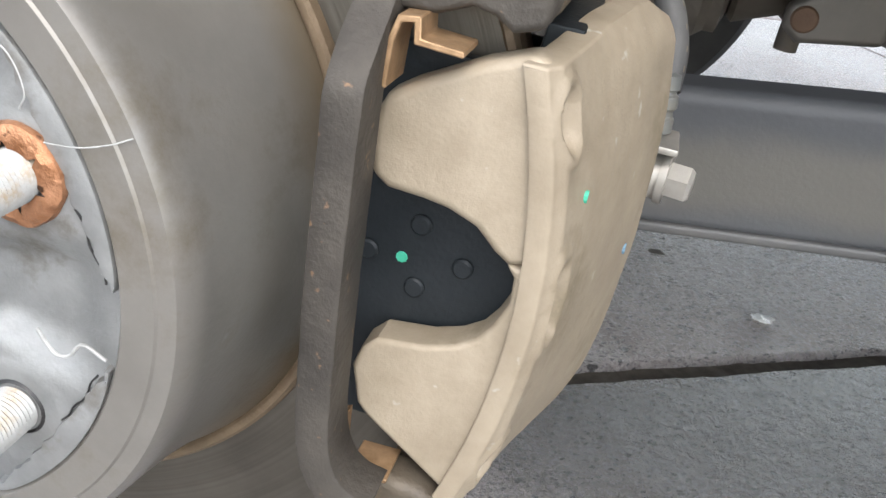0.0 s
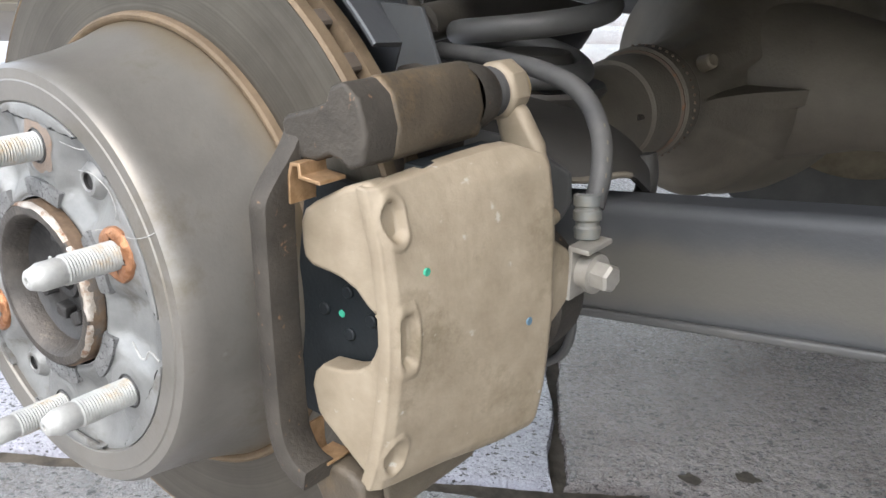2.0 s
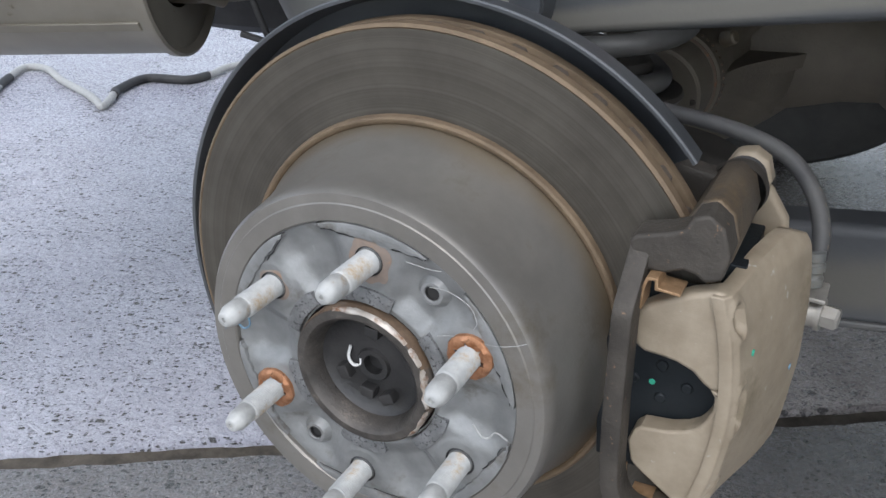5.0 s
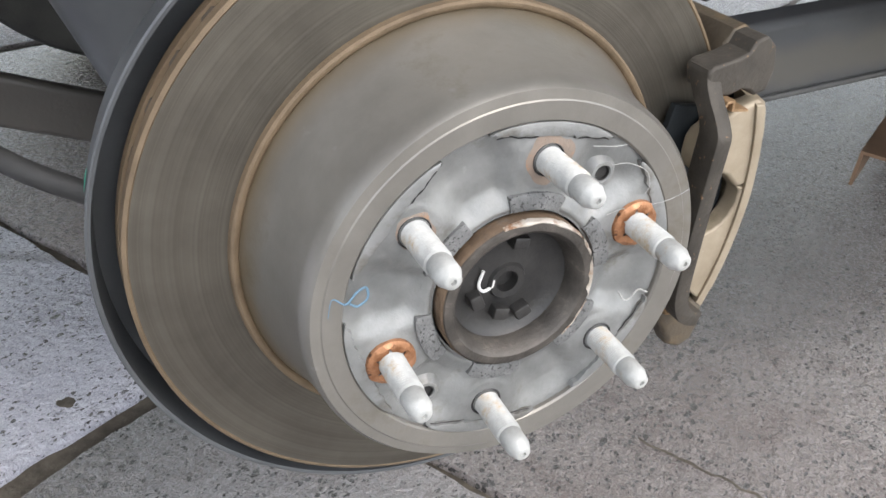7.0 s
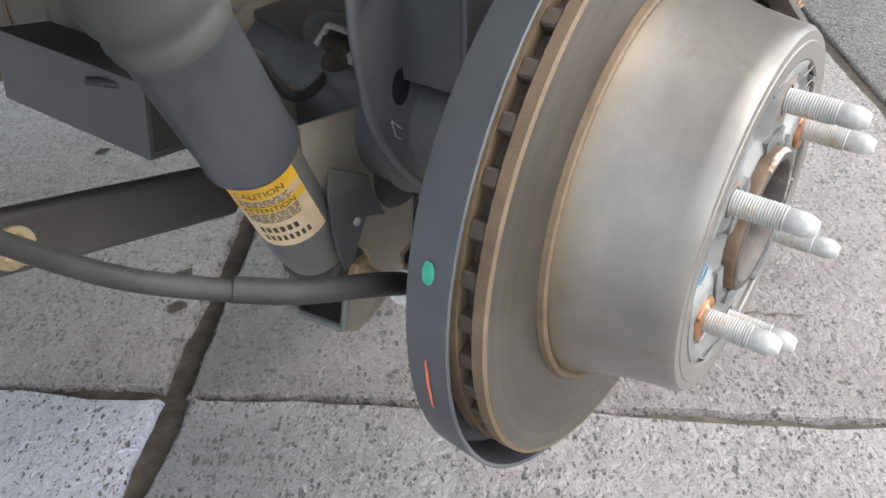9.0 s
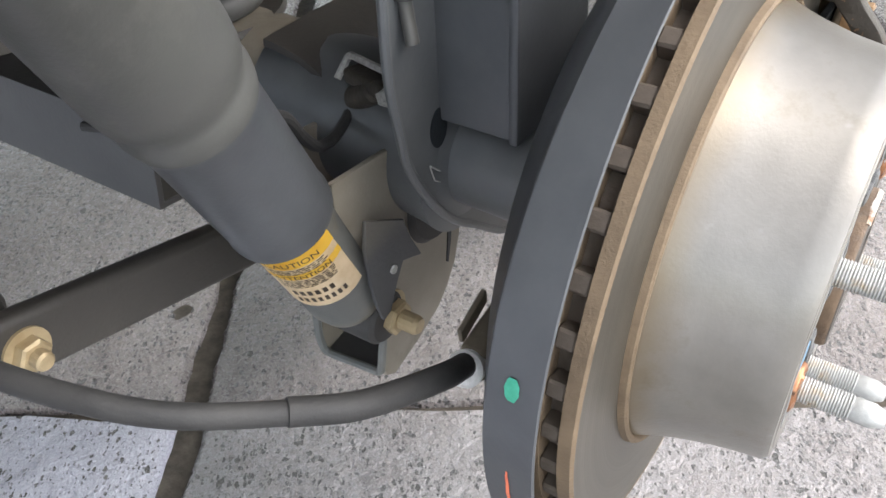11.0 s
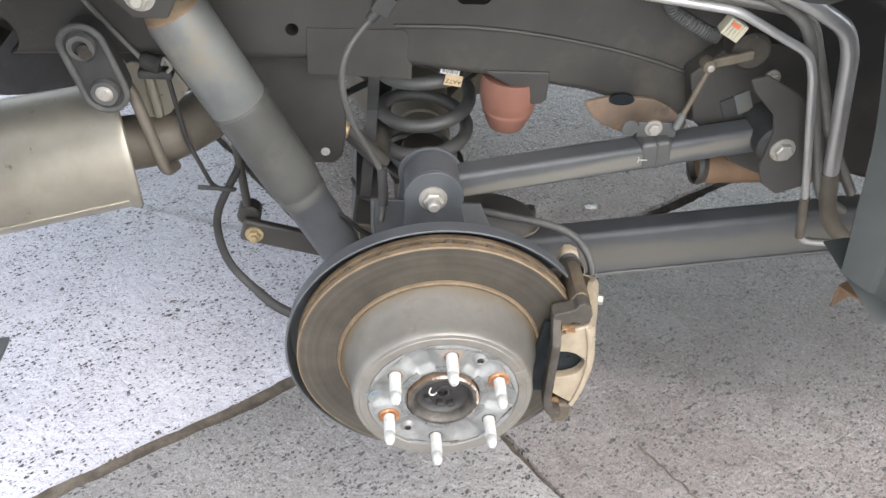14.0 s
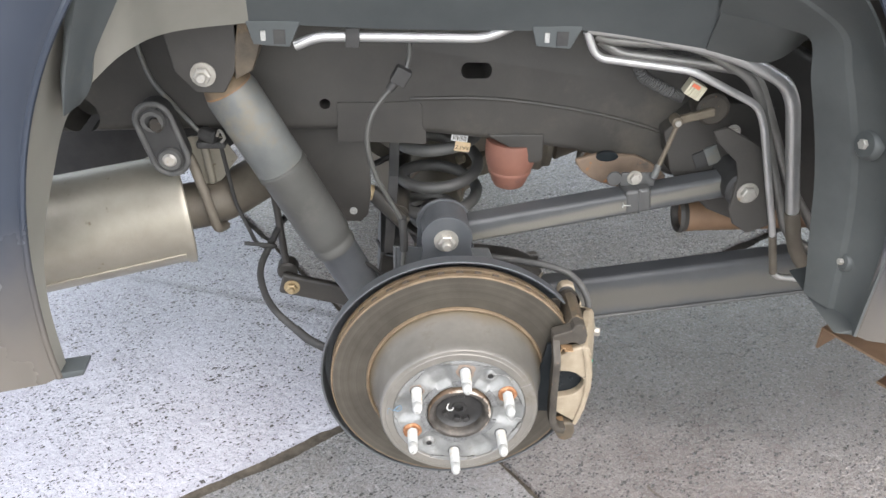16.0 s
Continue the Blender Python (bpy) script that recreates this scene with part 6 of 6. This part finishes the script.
web = part("web", prism(RAIL, 0.305, 0.385, "xz", 0.012, 3), CHASSIS, frame_rail)
part("doubler_plate", prism([(-0.165, 0.765), (-0.048, 0.766), (-0.042, 0.760), (-0.042, 0.728), (-0.036, 0.720), (-0.036, 0.700), (-0.165, 0.705)], 0.3030, 0.306, "xz", 0.001), CHASSIS, frame_rail)
oval = [(0.034 + (0.012 if math.cos(a) > 0 else -0.012) + 0.010 * math.cos(a), 0.813 + 0.012 * math.sin(a)) for a in (2 * math.pi * (k + 0.5) / 24 for k in range(24))]
pierce(web, prism(oval, 0.29, 0.375, "xz", 0), rod((-0.529, 0.29, 0.742), (-0.529, 0.375, 0.742), 0.028, None, 28), rod((-0.182, 0.29, 0.762), (-0.182, 0.375, 0.762), 0.008, None, 20))
part("spring_tower", prism([(-0.27, 0.73), (-0.122, 0.73), (-0.119, 0.60), (-0.124, 0.562), (-0.135, 0.550), (-0.165, 0.550), (-0.20, 0.575), (-0.25, 0.65)], 0.336, 0.343, "xz", 0.003), CHASSIS, frame_rail, "hanging bracket plate")
# Pale disc set on the plate at the hole; nothing is cut.
part("bracket_hole", rod((-0.147, 0.334, 0.570), (-0.147, 0.3365, 0.570), 0.006, None, 16), CHALK, frame_rail)
part("spring_cup", lathe([(0, 0.745), (0.085, 0.742), (0.09, 0.72), (0.088, 0.715), (0.07, 0.735), (0.05, 0.735)], 40, (-0.006, 0.44, 0), (0, 0, 1)), CHASSIS, frame_rail)
mount = [(-0.375, 0.95), (-0.36, 0.85), (-0.335, 0.822), (-0.30, 0.822), (-0.285, 0.85), (-0.265, 0.95)]
part("shock_mount", prism(mount, 0.192, 0.198, "xz", 0.003), CHASSIS, frame_rail, "folded shock mount cheek")
part("shock_mount", prism(mount, 0.298, 0.306, "xz", 0.003), CHASSIS, frame_rail, "folded shock mount cheek")
part("shock_mount_side", prism([(-0.285, 0.84), (-0.262, 0.852), (-0.245, 0.90), (-0.255, 0.955), (-0.282, 0.955)], 0.192, 0.306, "xz", 0.003), RUSTIRON, frame_rail, "brown rusty mount side")
part("arm_bracket", join(prism([(0.355, 0.762), (0.375, 0.768), (0.425, 0.742), (0.455, 0.705), (0.475, 0.655), (0.47, 0.612), (0.437, 0.598), (0.412, 0.615), (0.402, 0.64), (0.405, 0.69), (0.398, 0.715), (0.365, 0.745)], 0.208, 0.214, "xz", 0.003), prism([(0.31, 0.73), (0.36, 0.78), (0.47, 0.77), (0.50, 0.62), (0.46, 0.575), (0.40, 0.60), (0.33, 0.665)], 0.278, 0.312, "xz", 0.004)), CHASSIS, frame_rail, "front bracket of the upper arm")
hex_bolt("arm_bolt", (0.424, 0.207, 0.667), (0, -1, 0), 0.0115, frame_rail, ZINC, 0.009)
PW = Matrix.Translation((0.374, 0.2765, 0.687)) @ Matrix.Rotation(-0.45, 4, "Y")
# Black rubber colour stands for the shade inside the square hole.
part("square_hole_shade", box(-0.011, -0.001, -0.013, 0.007, 0.001, 0.013, 0, PW), RUBBER, frame_rail, "flat dark inset for the shade in a square hole")
part("pale_patch", box(0.007, -0.002, -0.015, 0.027, 0.001, 0.015, 0.0005, PW), SHOCKL, frame_rail, "pale grey patch")
hex_bolt("plate_bolt", (0.402, 0.249, 0.744), (0, -1, 0), 0.0075, frame_rail, ZINC, 0.006)
part("cross_tube", rod((0.385, 0.335, 0.560), (0.60, 0.335, 0.565), 0.027, None, 32, 0.003), WOODY, frame_rail, "rust-brown tube end")
part("tube_rim", lathe([(0.020, 0.02), (0.024, 0.0), (0.028, -0.002), (0.030, 0.004), (0.0275, 0.012)], 32, (0.376, 0.335, 0.560), (1, 0, 0.03)), CHASSIS, frame_rail)
part("rusty_bracket", prism([(0.188, 0.677), (0.194, 0.666), (0.202, 0.656), (0.216, 0.645), (0.232, 0.638), (0.250, 0.632), (0.273, 0.629), (0.329, 0.633), (0.332, 0.650), (0.305, 0.672), (0.281, 0.684), (0.226, 0.688)], 0.296, 0.304, "xz", 0.003), RUSTPLATE, frame_rail, "rust-stained bracket patch")
# Dark ellipse laid over the bracket to paint the slot's inner shade.
part("slot_shade_inset", prism([(0.236 + 0.017 * math.cos(a), 0.683 + 0.008 * math.sin(a)) for a in (2 * math.pi * k / 20 for k in range(20))], 0.2945, 0.300, "xz", 0), PAD, frame_rail, "flat dark inset for slot shade in the rusty bracket")
part("crease", tube(fair([(-0.06, 0.306, 0.7705), (-0.04, 0.3045, 0.771), (0.034, 0.3045, 0.772), (0.109, 0.3045, 0.766), (0.185, 0.3045, 0.754), (0.248, 0.3045, 0.740), (0.313, 0.3045, 0.720), (0.36, 0.306, 0.70)], 6), 0.0032, 8), CHASSIS, frame_rail, "pressed crease along the rail")
part("lower_arm_hanger", join(prism([(0.60, 0.62), (0.85, 0.62), (0.83, 0.47), (0.76, 0.44), (0.68, 0.455)], 0.245, 0.251, "xz", 0.003), prism([(0.60, 0.62), (0.85, 0.62), (0.83, 0.47), (0.76, 0.44), (0.68, 0.455)], 0.316, 0.322, "xz", 0.003)), CHASSIS, frame_rail)
part("crossmember", join(rod((-0.120, 0.372, 0.585), (-0.066, 0.372, 0.527), 0.013, None, 20), rod((-0.075, 0.38, 0.54), (-0.02, 1.5, 0.62), 0.016, None, 20)), CHASSIS, frame_rail, "dark cross rod")
part("rod_end", rod((-0.135, 0.366, 0.590), (-0.116, 0.366, 0.585), 0.0125, None, 20, 0.002), BRASS, frame_rail, "tan rod end")
part("strap", join(bar((-0.080, 0.402, 0.715), (-0.083, 0.398, 0.60), 0.016, 0.004, up=(0, 1, 0), bevel=0.001), bar((-0.083, 0.398, 0.60), (-0.092, 0.362, 0.475), 0.016, 0.004, up=(0, 1, 0), bevel=0.001)), RUBBER, frame_rail, "thin black strap beside the spring")

part("far_web", prism(RAIL, 1.395, 1.475, "xz", 0.012, 3), CHASSIS, frame_rail, "far side rail")

bump_stop = thing("bump_stop", (0.10, 0.33, 0.63), "orange-red rubber bump stop under the frame rail", "bump stop")
part("rubber", lathe([(0, 0.614), (0.016, 0.615), (0.0235, 0.619), (0.0275, 0.627), (0.0305, 0.636), (0.0335, 0.642), (0.0340, 0.6450), (0.0335, 0.6470), (0.0365, 0.654), (0.0385, 0.664), (0.0395, 0.680), (0.038, 0.695), (0, 0.695)], 44, (0.096, 0.335, 0), (0, 0, 1)), BUMP, bump_stop)
part("cup", prism([(0.052, 0.716), (0.140, 0.716), (0.140, 0.676), (0.134, 0.669), (0.121, 0.668), (0.108, 0.681), (0.090, 0.693), (0.066, 0.706)], 0.302, 0.345, "xz", 0.004), CHASSIS, bump_stop, "black steel cup under the rail")

# ---------------------------------------------------------------- height sensor
sensor = thing("height_sensor", (0.36, 0.25, 0.76), "grey ride height sensor with lever, link and plug", "sensor", moved=(0.013, 0.010, 0.010))
part("body", rod((0.352, 0.235, 0.768), (0.352, 0.275, 0.768), 0.024, None, 28, 0.004), IRON, sensor)
part("lever", join(bar((0.352, 0.232, 0.768), (0.297, 0.225, 0.757), 0.008, 0.012, bevel=0.002), rod((0.297, 0.215, 0.757), (0.297, 0.235, 0.757), 0.008, None, 16, 0.002)), DUSTIRON, sensor)
part("link", rod((0.300, 0.222, 0.757), (0.279, 0.224, 0.672), 0.0035, None, 12), DUSTIRON, sensor, "thin link rod")
part("lever_pin", rod((0.297, 0.212, 0.757), (0.297, 0.238, 0.757), 0.0045, None, 12, 0.001), ZINC, sensor)
part("link_end", rod((0.283, 0.2235, 0.690), (0.278, 0.224, 0.668), 0.0052, None, 14, 0.002), SHOCKL, sensor)
PM = Matrix.Translation((0.314, 0.225, 0.804)) @ Matrix.Rotation(0.5, 4, "Y")
part("plug", join(box(-0.013, -0.008, -0.011, 0.013, 0.008, 0.011, 0.0015, PM), *[box(q - 0.0012, -0.0095, -0.010, q + 0.0012, -0.0078, 0.010, 0.0004, PM) for q in (-0.008, -0.003, 0.002, 0.007)]), IVORY, sensor, "ivory connector plug")
part("plug_stripe", box(-0.010, -0.0102, 0.003, 0.002, -0.0094, 0.008, 0, PM), RED, sensor, "red mark")
loop = fair([(0.301, 0.225, 0.792), (0.285, 0.228, 0.797), (0.262, 0.230, 0.808), (0.243, 0.231, 0.819), (0.233, 0.231, 0.838), (0.241, 0.231, 0.855), (0.261, 0.232, 0.858), (0.283, 0.234, 0.848), (0.32, 0.25, 0.845)], 12)
part("corrugated_lead", tube(loop, 0.008, 14, None, [0.0092 if k % 2 else 0.0076 for k in range(len(loop))]), HOSE, sensor, "black corrugated sleeve")

# ---------------------------------------------------------------- fuel and brake lines
def line_set(name, label, pts, r, bend=0.03, tail=None, finish=CHROME):
    t = thing(name, pts[0], label, "metal pipe", "lines in the wheel arch")
    part("pipe", tube(rounded(pts, bend), r, 14), finish, t)
    if tail:
        part("sleeve", tube(rounded(tail, bend), r * 1.15, 14), PIPEDARK, t, "dark rubber sleeve")
    return t


line_set("fuel_line", "bright steel filler vent pipe bent down the arch", [(0.151, 0.160, 0.923), (0.219, 0.160, 0.915), (0.300, 0.162, 0.899), (0.364, 0.165, 0.879), (0.422, 0.168, 0.848), (0.440, 0.172, 0.818), (0.496, 0.202, 0.634)], 0.0098, tail=[(0.494, 0.201, 0.640), (0.514, 0.210, 0.580), (0.541, 0.220, 0.538), (0.586, 0.240, 0.498)])
line_set("fuel_line", "thin bright steel line with a square bend", [(0.151, 0.158, 0.917), (0.166, 0.158, 0.884), (0.292, 0.160, 0.867), (0.392, 0.170, 0.816), (0.408, 0.175, 0.788), (0.474, 0.205, 0.605), (0.501, 0.217, 0.516), (0.564, 0.225, 0.504)], 0.0052, tail=[(0.476, 0.205, 0.596), (0.498, 0.216, 0.524)], bend=0.014)
line_set("fuel_line", "dull steel line running behind the bright pipe", [(0.164, 0.172, 0.909), (0.182, 0.176, 0.901), (0.299, 0.176, 0.894), (0.378, 0.180, 0.851), (0.400, 0.185, 0.820), (0.501, 0.215, 0.592), (0.559, 0.240, 0.551)], 0.0068, finish=DULLPIPE)
line_set("fuel_line", "dull steel line close to the arch wall", [(0.174, 0.185, 0.899), (0.202, 0.186, 0.880), (0.307, 0.186, 0.868), (0.389, 0.187, 0.855), (0.432, 0.192, 0.773), (0.477, 0.205, 0.688), (0.557, 0.235, 0.585)], 0.0068, finish=DULLPIPE)
up = thing("body_pipe", (0, 0.17, 0.9), "bright steel pipe clipped along the inner arch", "metal pipe", "lines in the wheel arch")
part("pipe", tube(rounded([(-0.205, 0.17, 0.893), (-0.176, 0.17, 0.905), (0.030, 0.17, 0.904), (0.068, 0.17, 0.924), (0.14, 0.175, 0.928)], 0.02), 0.0065, 14), CHROME, up)
part("clip", box(-0.143, 0.158, 0.894, -0.126, 0.182, 0.919, 0.002), RUBBER, up, "black clip")

# ---------------------------------------------------------------- body
body = thing("vehicle_body", (0, 0.1, 0.6), "dark blue vehicle body side with open rear wheel arch", "vehicle body")
AC, AR = Vector((0.006, 0, 0.63)), 0.498


def arch(a, y=-0.05):
    a = radians(a)
    r = AR - 0.004 + 0.05 * (max(0.0, math.sin(a)) / 0.68) ** 1.7
    return Vector((AC.x + r * math.cos(a), y, AC.z + r * math.sin(a)))


def sheet(rows, thickness=0.0016):
    bm = bmesh.new()
    g = [[bm.verts.new(p) for p in row] for row in rows]
    for a, b in zip(g, g[1:]):
        for k in range(len(a) - 1):
            bm.faces.new((a[k], a[k + 1], b[k + 1], b[k]))
    bmesh.ops.recalc_face_normals(bm, faces=bm.faces)
    bmesh.ops.solidify(bm, geom=bm.faces[:], thickness=thickness)
    return bm


INNER = [(188, -0.482, -0.03, 0.56), (178, -0.484, -0.03, 0.66), (170, -0.480, -0.01, 0.73), (163, -0.468, 0.02, 0.79), (152, -0.448, 0.045, 0.852), (143, -0.41, 0.05, 0.895), (134, -0.37, 0.06, 0.926), (125, -0.335, 0.114, 0.928), (115, -0.255, 0.15, 0.928), (95, -0.10, 0.15, 0.922), (80, 0.08, 0.15, 0.921), (65, 0.157, 0.15, 0.921), (50, 0.30, 0.15, 0.90), (35, 0.42, 0.15, 0.875), (25, 0.46, 0.15, 0.84), (12, 0.495, 0.15, 0.725), (0, 0.512, 0.15, 0.62), (-10, 0.524, 0.15, 0.533)]
left, upper = [r for r in INNER if r[0] >= 114], [r for r in INNER if 45 < r[0] < 120]


def house(rows):
    out = []
    for a, x, y, z in rows:
        o, i = arch(a), Vector((x, y, z))
        out.append([o.lerp(i, t) + Vector((0, 0, 0.05 * math.sin(math.pi * t))) * (1 if 30 < a < 150 else 0) for t in (k / 8 for k in range(9))])
    fine = []
    for k in range(9):
        fine.append(fair([row[k] for row in out], 5))
    return list(zip(*fine))


part("wheelhouse_panel", sheet(house(left)), ARCH_PALE, body, "pale grey inner arch panel")
part("inner_arch", sheet(house(upper)), ARCH_DARK, body, "dark blue-grey inner arch panel")
LINER_ROWS = [((0.28, -0.05, 1.10), (0.285, 0.05, 1.03), (0.295, 0.11, 0.96), (0.30, 0.15, 0.90)),
              ((0.36, -0.04, 1.035), (0.365, 0.03, 0.99), (0.365, 0.08, 0.95), (0.385, 0.15, 0.885))]
for lx, lz, ex, ez in ((0.406, 0.988, 0.393, 0.940), (0.43, 0.947, 0.405, 0.897), (0.451, 0.904, 0.414, 0.87), (0.477, 0.831, 0.43, 0.82), (0.494, 0.76, 0.445, 0.76), (0.5, 0.698, 0.455, 0.70), (0.497, 0.633, 0.465, 0.64), (0.495, 0.586, 0.472, 0.592)):
    LINER_ROWS.append(((lx, -0.028, lz), (lx * 0.36 + ex * 0.64 + 0.012, 0.029, lz * 0.36 + ez * 0.64), (ex, 0.060, ez), (ex + 0.05, 0.15, ez - 0.01)))


def liner_row(lip_at, crease, edge, back):
    lip_at, crease, edge, back = Vector(lip_at), Vector(crease), Vector(edge), Vector(back)
    strip = (edge - crease).normalized()
    out = Vector((-0.006, 0, 0))
    return [lip_at, lip_at.lerp(crease, 0.35) + Vector((0.006, 0, 0)), lip_at.lerp(crease, 0.7) + Vector((0.006, 0, 0)), crease, crease + strip * 0.003 + out, crease.lerp(edge, 0.5) + out, edge + out * 0.5, edge, back]


cols = list(zip(*[liner_row(*r) for r in LINER_ROWS]))
part("arch_liner", sheet(list(zip(*[fair(c, 5) for c in cols])), 0.003), LINER, body, "dark plastic liner at the front of the arch", 30)
LEFT, RIGHT = fair([(-0.427, -0.014, 0.880), (-0.4215, -0.016, 0.920), (-0.4135, -0.016, 0.948), (-0.401, -0.016, 0.999), (-0.389, -0.016, 1.045)], 5), fair([(-0.4206, 0.020, 0.8766), (-0.406, 0.020, 0.896), (-0.395, 0.020, 0.933), (-0.363, 0.020, 0.989), (-0.333, 0.020, 1.045)], 5)
# This plane reflects dark surroundings; that is put into its colour.
part("flange_strip", sheet([[a.lerp(b, t) + Vector((0, -0.012 * math.sin(math.pi * min(1, t * 1.6)), 0)) for t in (0, 0.12, 0.25, 0.4, 0.6, 0.8, 1.0)] + [b + Vector((-0.006, 0.03, 0))] for a, b in zip(LEFT, RIGHT)], 0.0016), ARCH_DARK, body, "folded inner flange with a dark reflection in its colour")


def arch_y(a):
    return -0.05 + 0.03 * min(max((60 - a) / 60, 0), 1)


lip = [arch(a, arch_y(a)) for a in [188 - 193.5 * k / 64 for k in range(65)]]
part("arch_lip", tube(lip, 0.004, 8), PAINT, body, "rolled arch lip")
rows = []
for k in range(65):
    a = 188 - 193.5 * k / 64
    o = arch(a, arch_y(a))
    d = Vector((math.cos(radians(a)), 0, max(0.0, math.sin(radians(a))))).normalized()
    rows.append([o, o + d * 0.012 + Vector((0, -0.012, 0)), o + d * 0.06 + Vector((0, -0.026, 0)), o + d * 0.2 + Vector((0, -0.030, 0)), o + d * 0.45 + Vector((0, -0.01, 0))])
part("side_panel", sheet(rows), PAINT, body, "dark blue painted side panel")
for x in (-0.239, 0.100):
    part("flange_tab", prism([(x - 0.02, 0.93), (x - 0.012, 0.902), (x + 0.03, 0.899), (x + 0.045, 0.93)], 0.146, 0.149, "xz", 0.001), ARCH_DARK, body)
    part("tab_nut", box(x - 0.003, 0.1435, 0.907, x + 0.003, 0.147, 0.919, 0.0008), CHALK, body, "small pale clip nut")
    # Slot shade as a black plate on the tab, which stays whole.
    part("tab_slot_shade", box(x + 0.012, 0.1445, 0.903, x + 0.026, 0.147, 0.920, 0), RUBBER, body, "flat dark inset for the shade in a tab slot")
for x, y, z, r in ((0.460, 0.014, 0.833, 0.020), (0.486, 0.028, 0.664, 0.014)):
    d = Vector((-0.95, -0.25, 0.1))
    boss = part("screw_boss", rod(Vector((x, y, z)) - d * 0.006, Vector((x, y, z)) + d * 0.006, r, r * 0.86, 28, 0.002), LINER, body, "raised round boss")
    part("screw", rod(Vector((x, y, z)) + d * 0.005, Vector((x, y, z)) + d * 0.011, r * 0.32, None, 6, 0.001), ZINC, boss, "zinc screw head")
# Far side and long floor are added to keep light off the ground.
part("far_light_block", box(-0.95, 1.90, 0.42, 3.6, 1.95, 0.956, 0.01), CHASSIS, body, "added far side block that keeps light out")
part("floor_pan", box(-0.95, 0.16, 0.955, 3.6, 1.95, 0.99, 0.01), CHASSIS, body, "dark underbody")
part("rocker_flange", prism([(0.47, 0.585), (0.505, 0.580), (0.95, 0.56), (0.95, 0.57), (0.50, 0.592)], -0.02, 0.13, "xz", 0.003), LINER, body)
part("rear_flange", prism([(-0.487, 0.556), (-0.455, 0.563), (-0.452, 0.572), (-0.487, 0.566)], -0.05, -0.02, "xz", 0.002), ARCH_DARK, body, "folded flange at the lower arch end")
# Out of view; added only to darken the ground under the body.
part("sill", box(0.97, -0.03, 0.50, 3.6, 0.16, 0.956, 0.02), PAINT, body, "unseen dark blue sill block added to shade the ground")
far_wheel = thing("far_wheel", (0, 1.72, 0.0), "black tyre of the opposite rear wheel on the ground", "wheel")
part("tyre", lathe([(0.24, -0.11), (0.34, -0.135), (0.385, -0.12), (0.40, -0.09), (0.402, 0.09), (0.385, 0.12), (0.34, 0.135), (0.24, 0.11)], 64, (0, 1.74, 0.402)), TYRE, far_wheel)
part("rim", lathe([(0, -0.02), (0.08, -0.02), (0.2, -0.06), (0.245, -0.11)], 48, (0, 1.74, 0.402)), DUSTIRON, far_wheel)

spare = thing("spare_wheel", (-0.76, 1.12, 0.51), "black spare tyre hung flat under the rear of the body", "wheel")
part("tyre", lathe([(0.22, -0.10), (0.33, -0.12), (0.375, -0.10), (0.392, -0.07), (0.395, 0.07), (0.375, 0.10), (0.33, 0.12), (0.22, 0.10)], 72, (-0.76, 1.12, 0.51), (0, 0, 1)), TYRE, spare)
part("rim", lathe([(0, 0.02), (0.1, 0.02), (0.2, -0.02), (0.225, -0.095)], 48, (-0.76, 1.12, 0.51), (0, 0, 1)), IRON, spare)
part("winch_cable", rod((-0.76, 1.12, 0.52), (-0.76, 1.12, 0.965), 0.006, None, 10), IRON, spare)

# ---------------------------------------------------------------- lift beam beside the car
beam = thing("lift_beam", (1.0, 0.25, 0.0), "rust-brown steel channel beam of a low lift", "lift beam")
BA, BD, bn, bw = Vector((0.690, 0.350, 0.315)), Vector((0.85, 0.527, 0)), Vector((0.527, -0.85, 0)), 0.156


def channel(off):
    return [BA + bn * u + Vector((0, 0, w)) + BD * off for u, w in ((0, -0.045), (0, 0), (bw, 0), (bw, -0.045), (bw - 0.035, -0.045), (bw - 0.035, -0.041), (bw - 0.004, -0.041), (bw - 0.004, -0.004), (0.004, -0.004), (0.004, -0.045))]


bm = bmesh.new()
ends = [[bm.verts.new(p) for p in channel(o)] for o in (0, 1.6)]
for k in range(10):
    bm.faces.new((ends[0][k], ends[0][(k + 1) % 10], ends[1][(k + 1) % 10], ends[1][k]))
bm.faces.new(ends[0])
bm.faces.new(list(reversed(ends[1])))
bmesh.ops.recalc_face_normals(bm, faces=bm.faces)
part("channel", bm, WOODY, beam)
part("post", box(1.95, 0.98, -0.005, 2.12, 1.2, 0.45, 0.004), WOODY, beam)

# ---------------------------------------------------------------- hose on the yard
yard = thing("air_hose", (-1.8, 1.4, 0.0), "thin pale hose with black sleeves lying on the concrete yard", "hose")
part("hose", tube(fair([(-1.925, 1.105, 0.012), (-1.955, 1.165, 0.012), (-2.02, 1.26, 0.012), (-2.085, 1.375, 0.012), (-2.02, 1.40, 0.012), (-1.88, 1.335, 0.012), (-1.73, 1.282, 0.012), (-1.645, 1.243, 0.012), (-1.592, 1.215, 0.012), (-1.62, 1.27, 0.012), (-1.668, 1.346, 0.012), (-1.681, 1.466, 0.012), (-1.568, 1.507, 0.012), (-1.543, 1.588, 0.012), (-1.552, 1.674, 0.012), (-1.50, 1.80, 0.012)]), 0.0105, 12), CHALK, yard, "pale grey hose")
for pts in ([(-1.945, 1.145, 0.012), (-1.985, 1.205, 0.012), (-2.035, 1.285, 0.012)], [(-1.642, 1.305, 0.012), (-1.668, 1.346, 0.012), (-1.681, 1.466, 0.012), (-1.568, 1.507, 0.012), (-1.543, 1.575, 0.012)]):
    part("sleeve", tube(fair(pts), 0.0125, 12), RUBBER, yard, "black rubber sleeve")
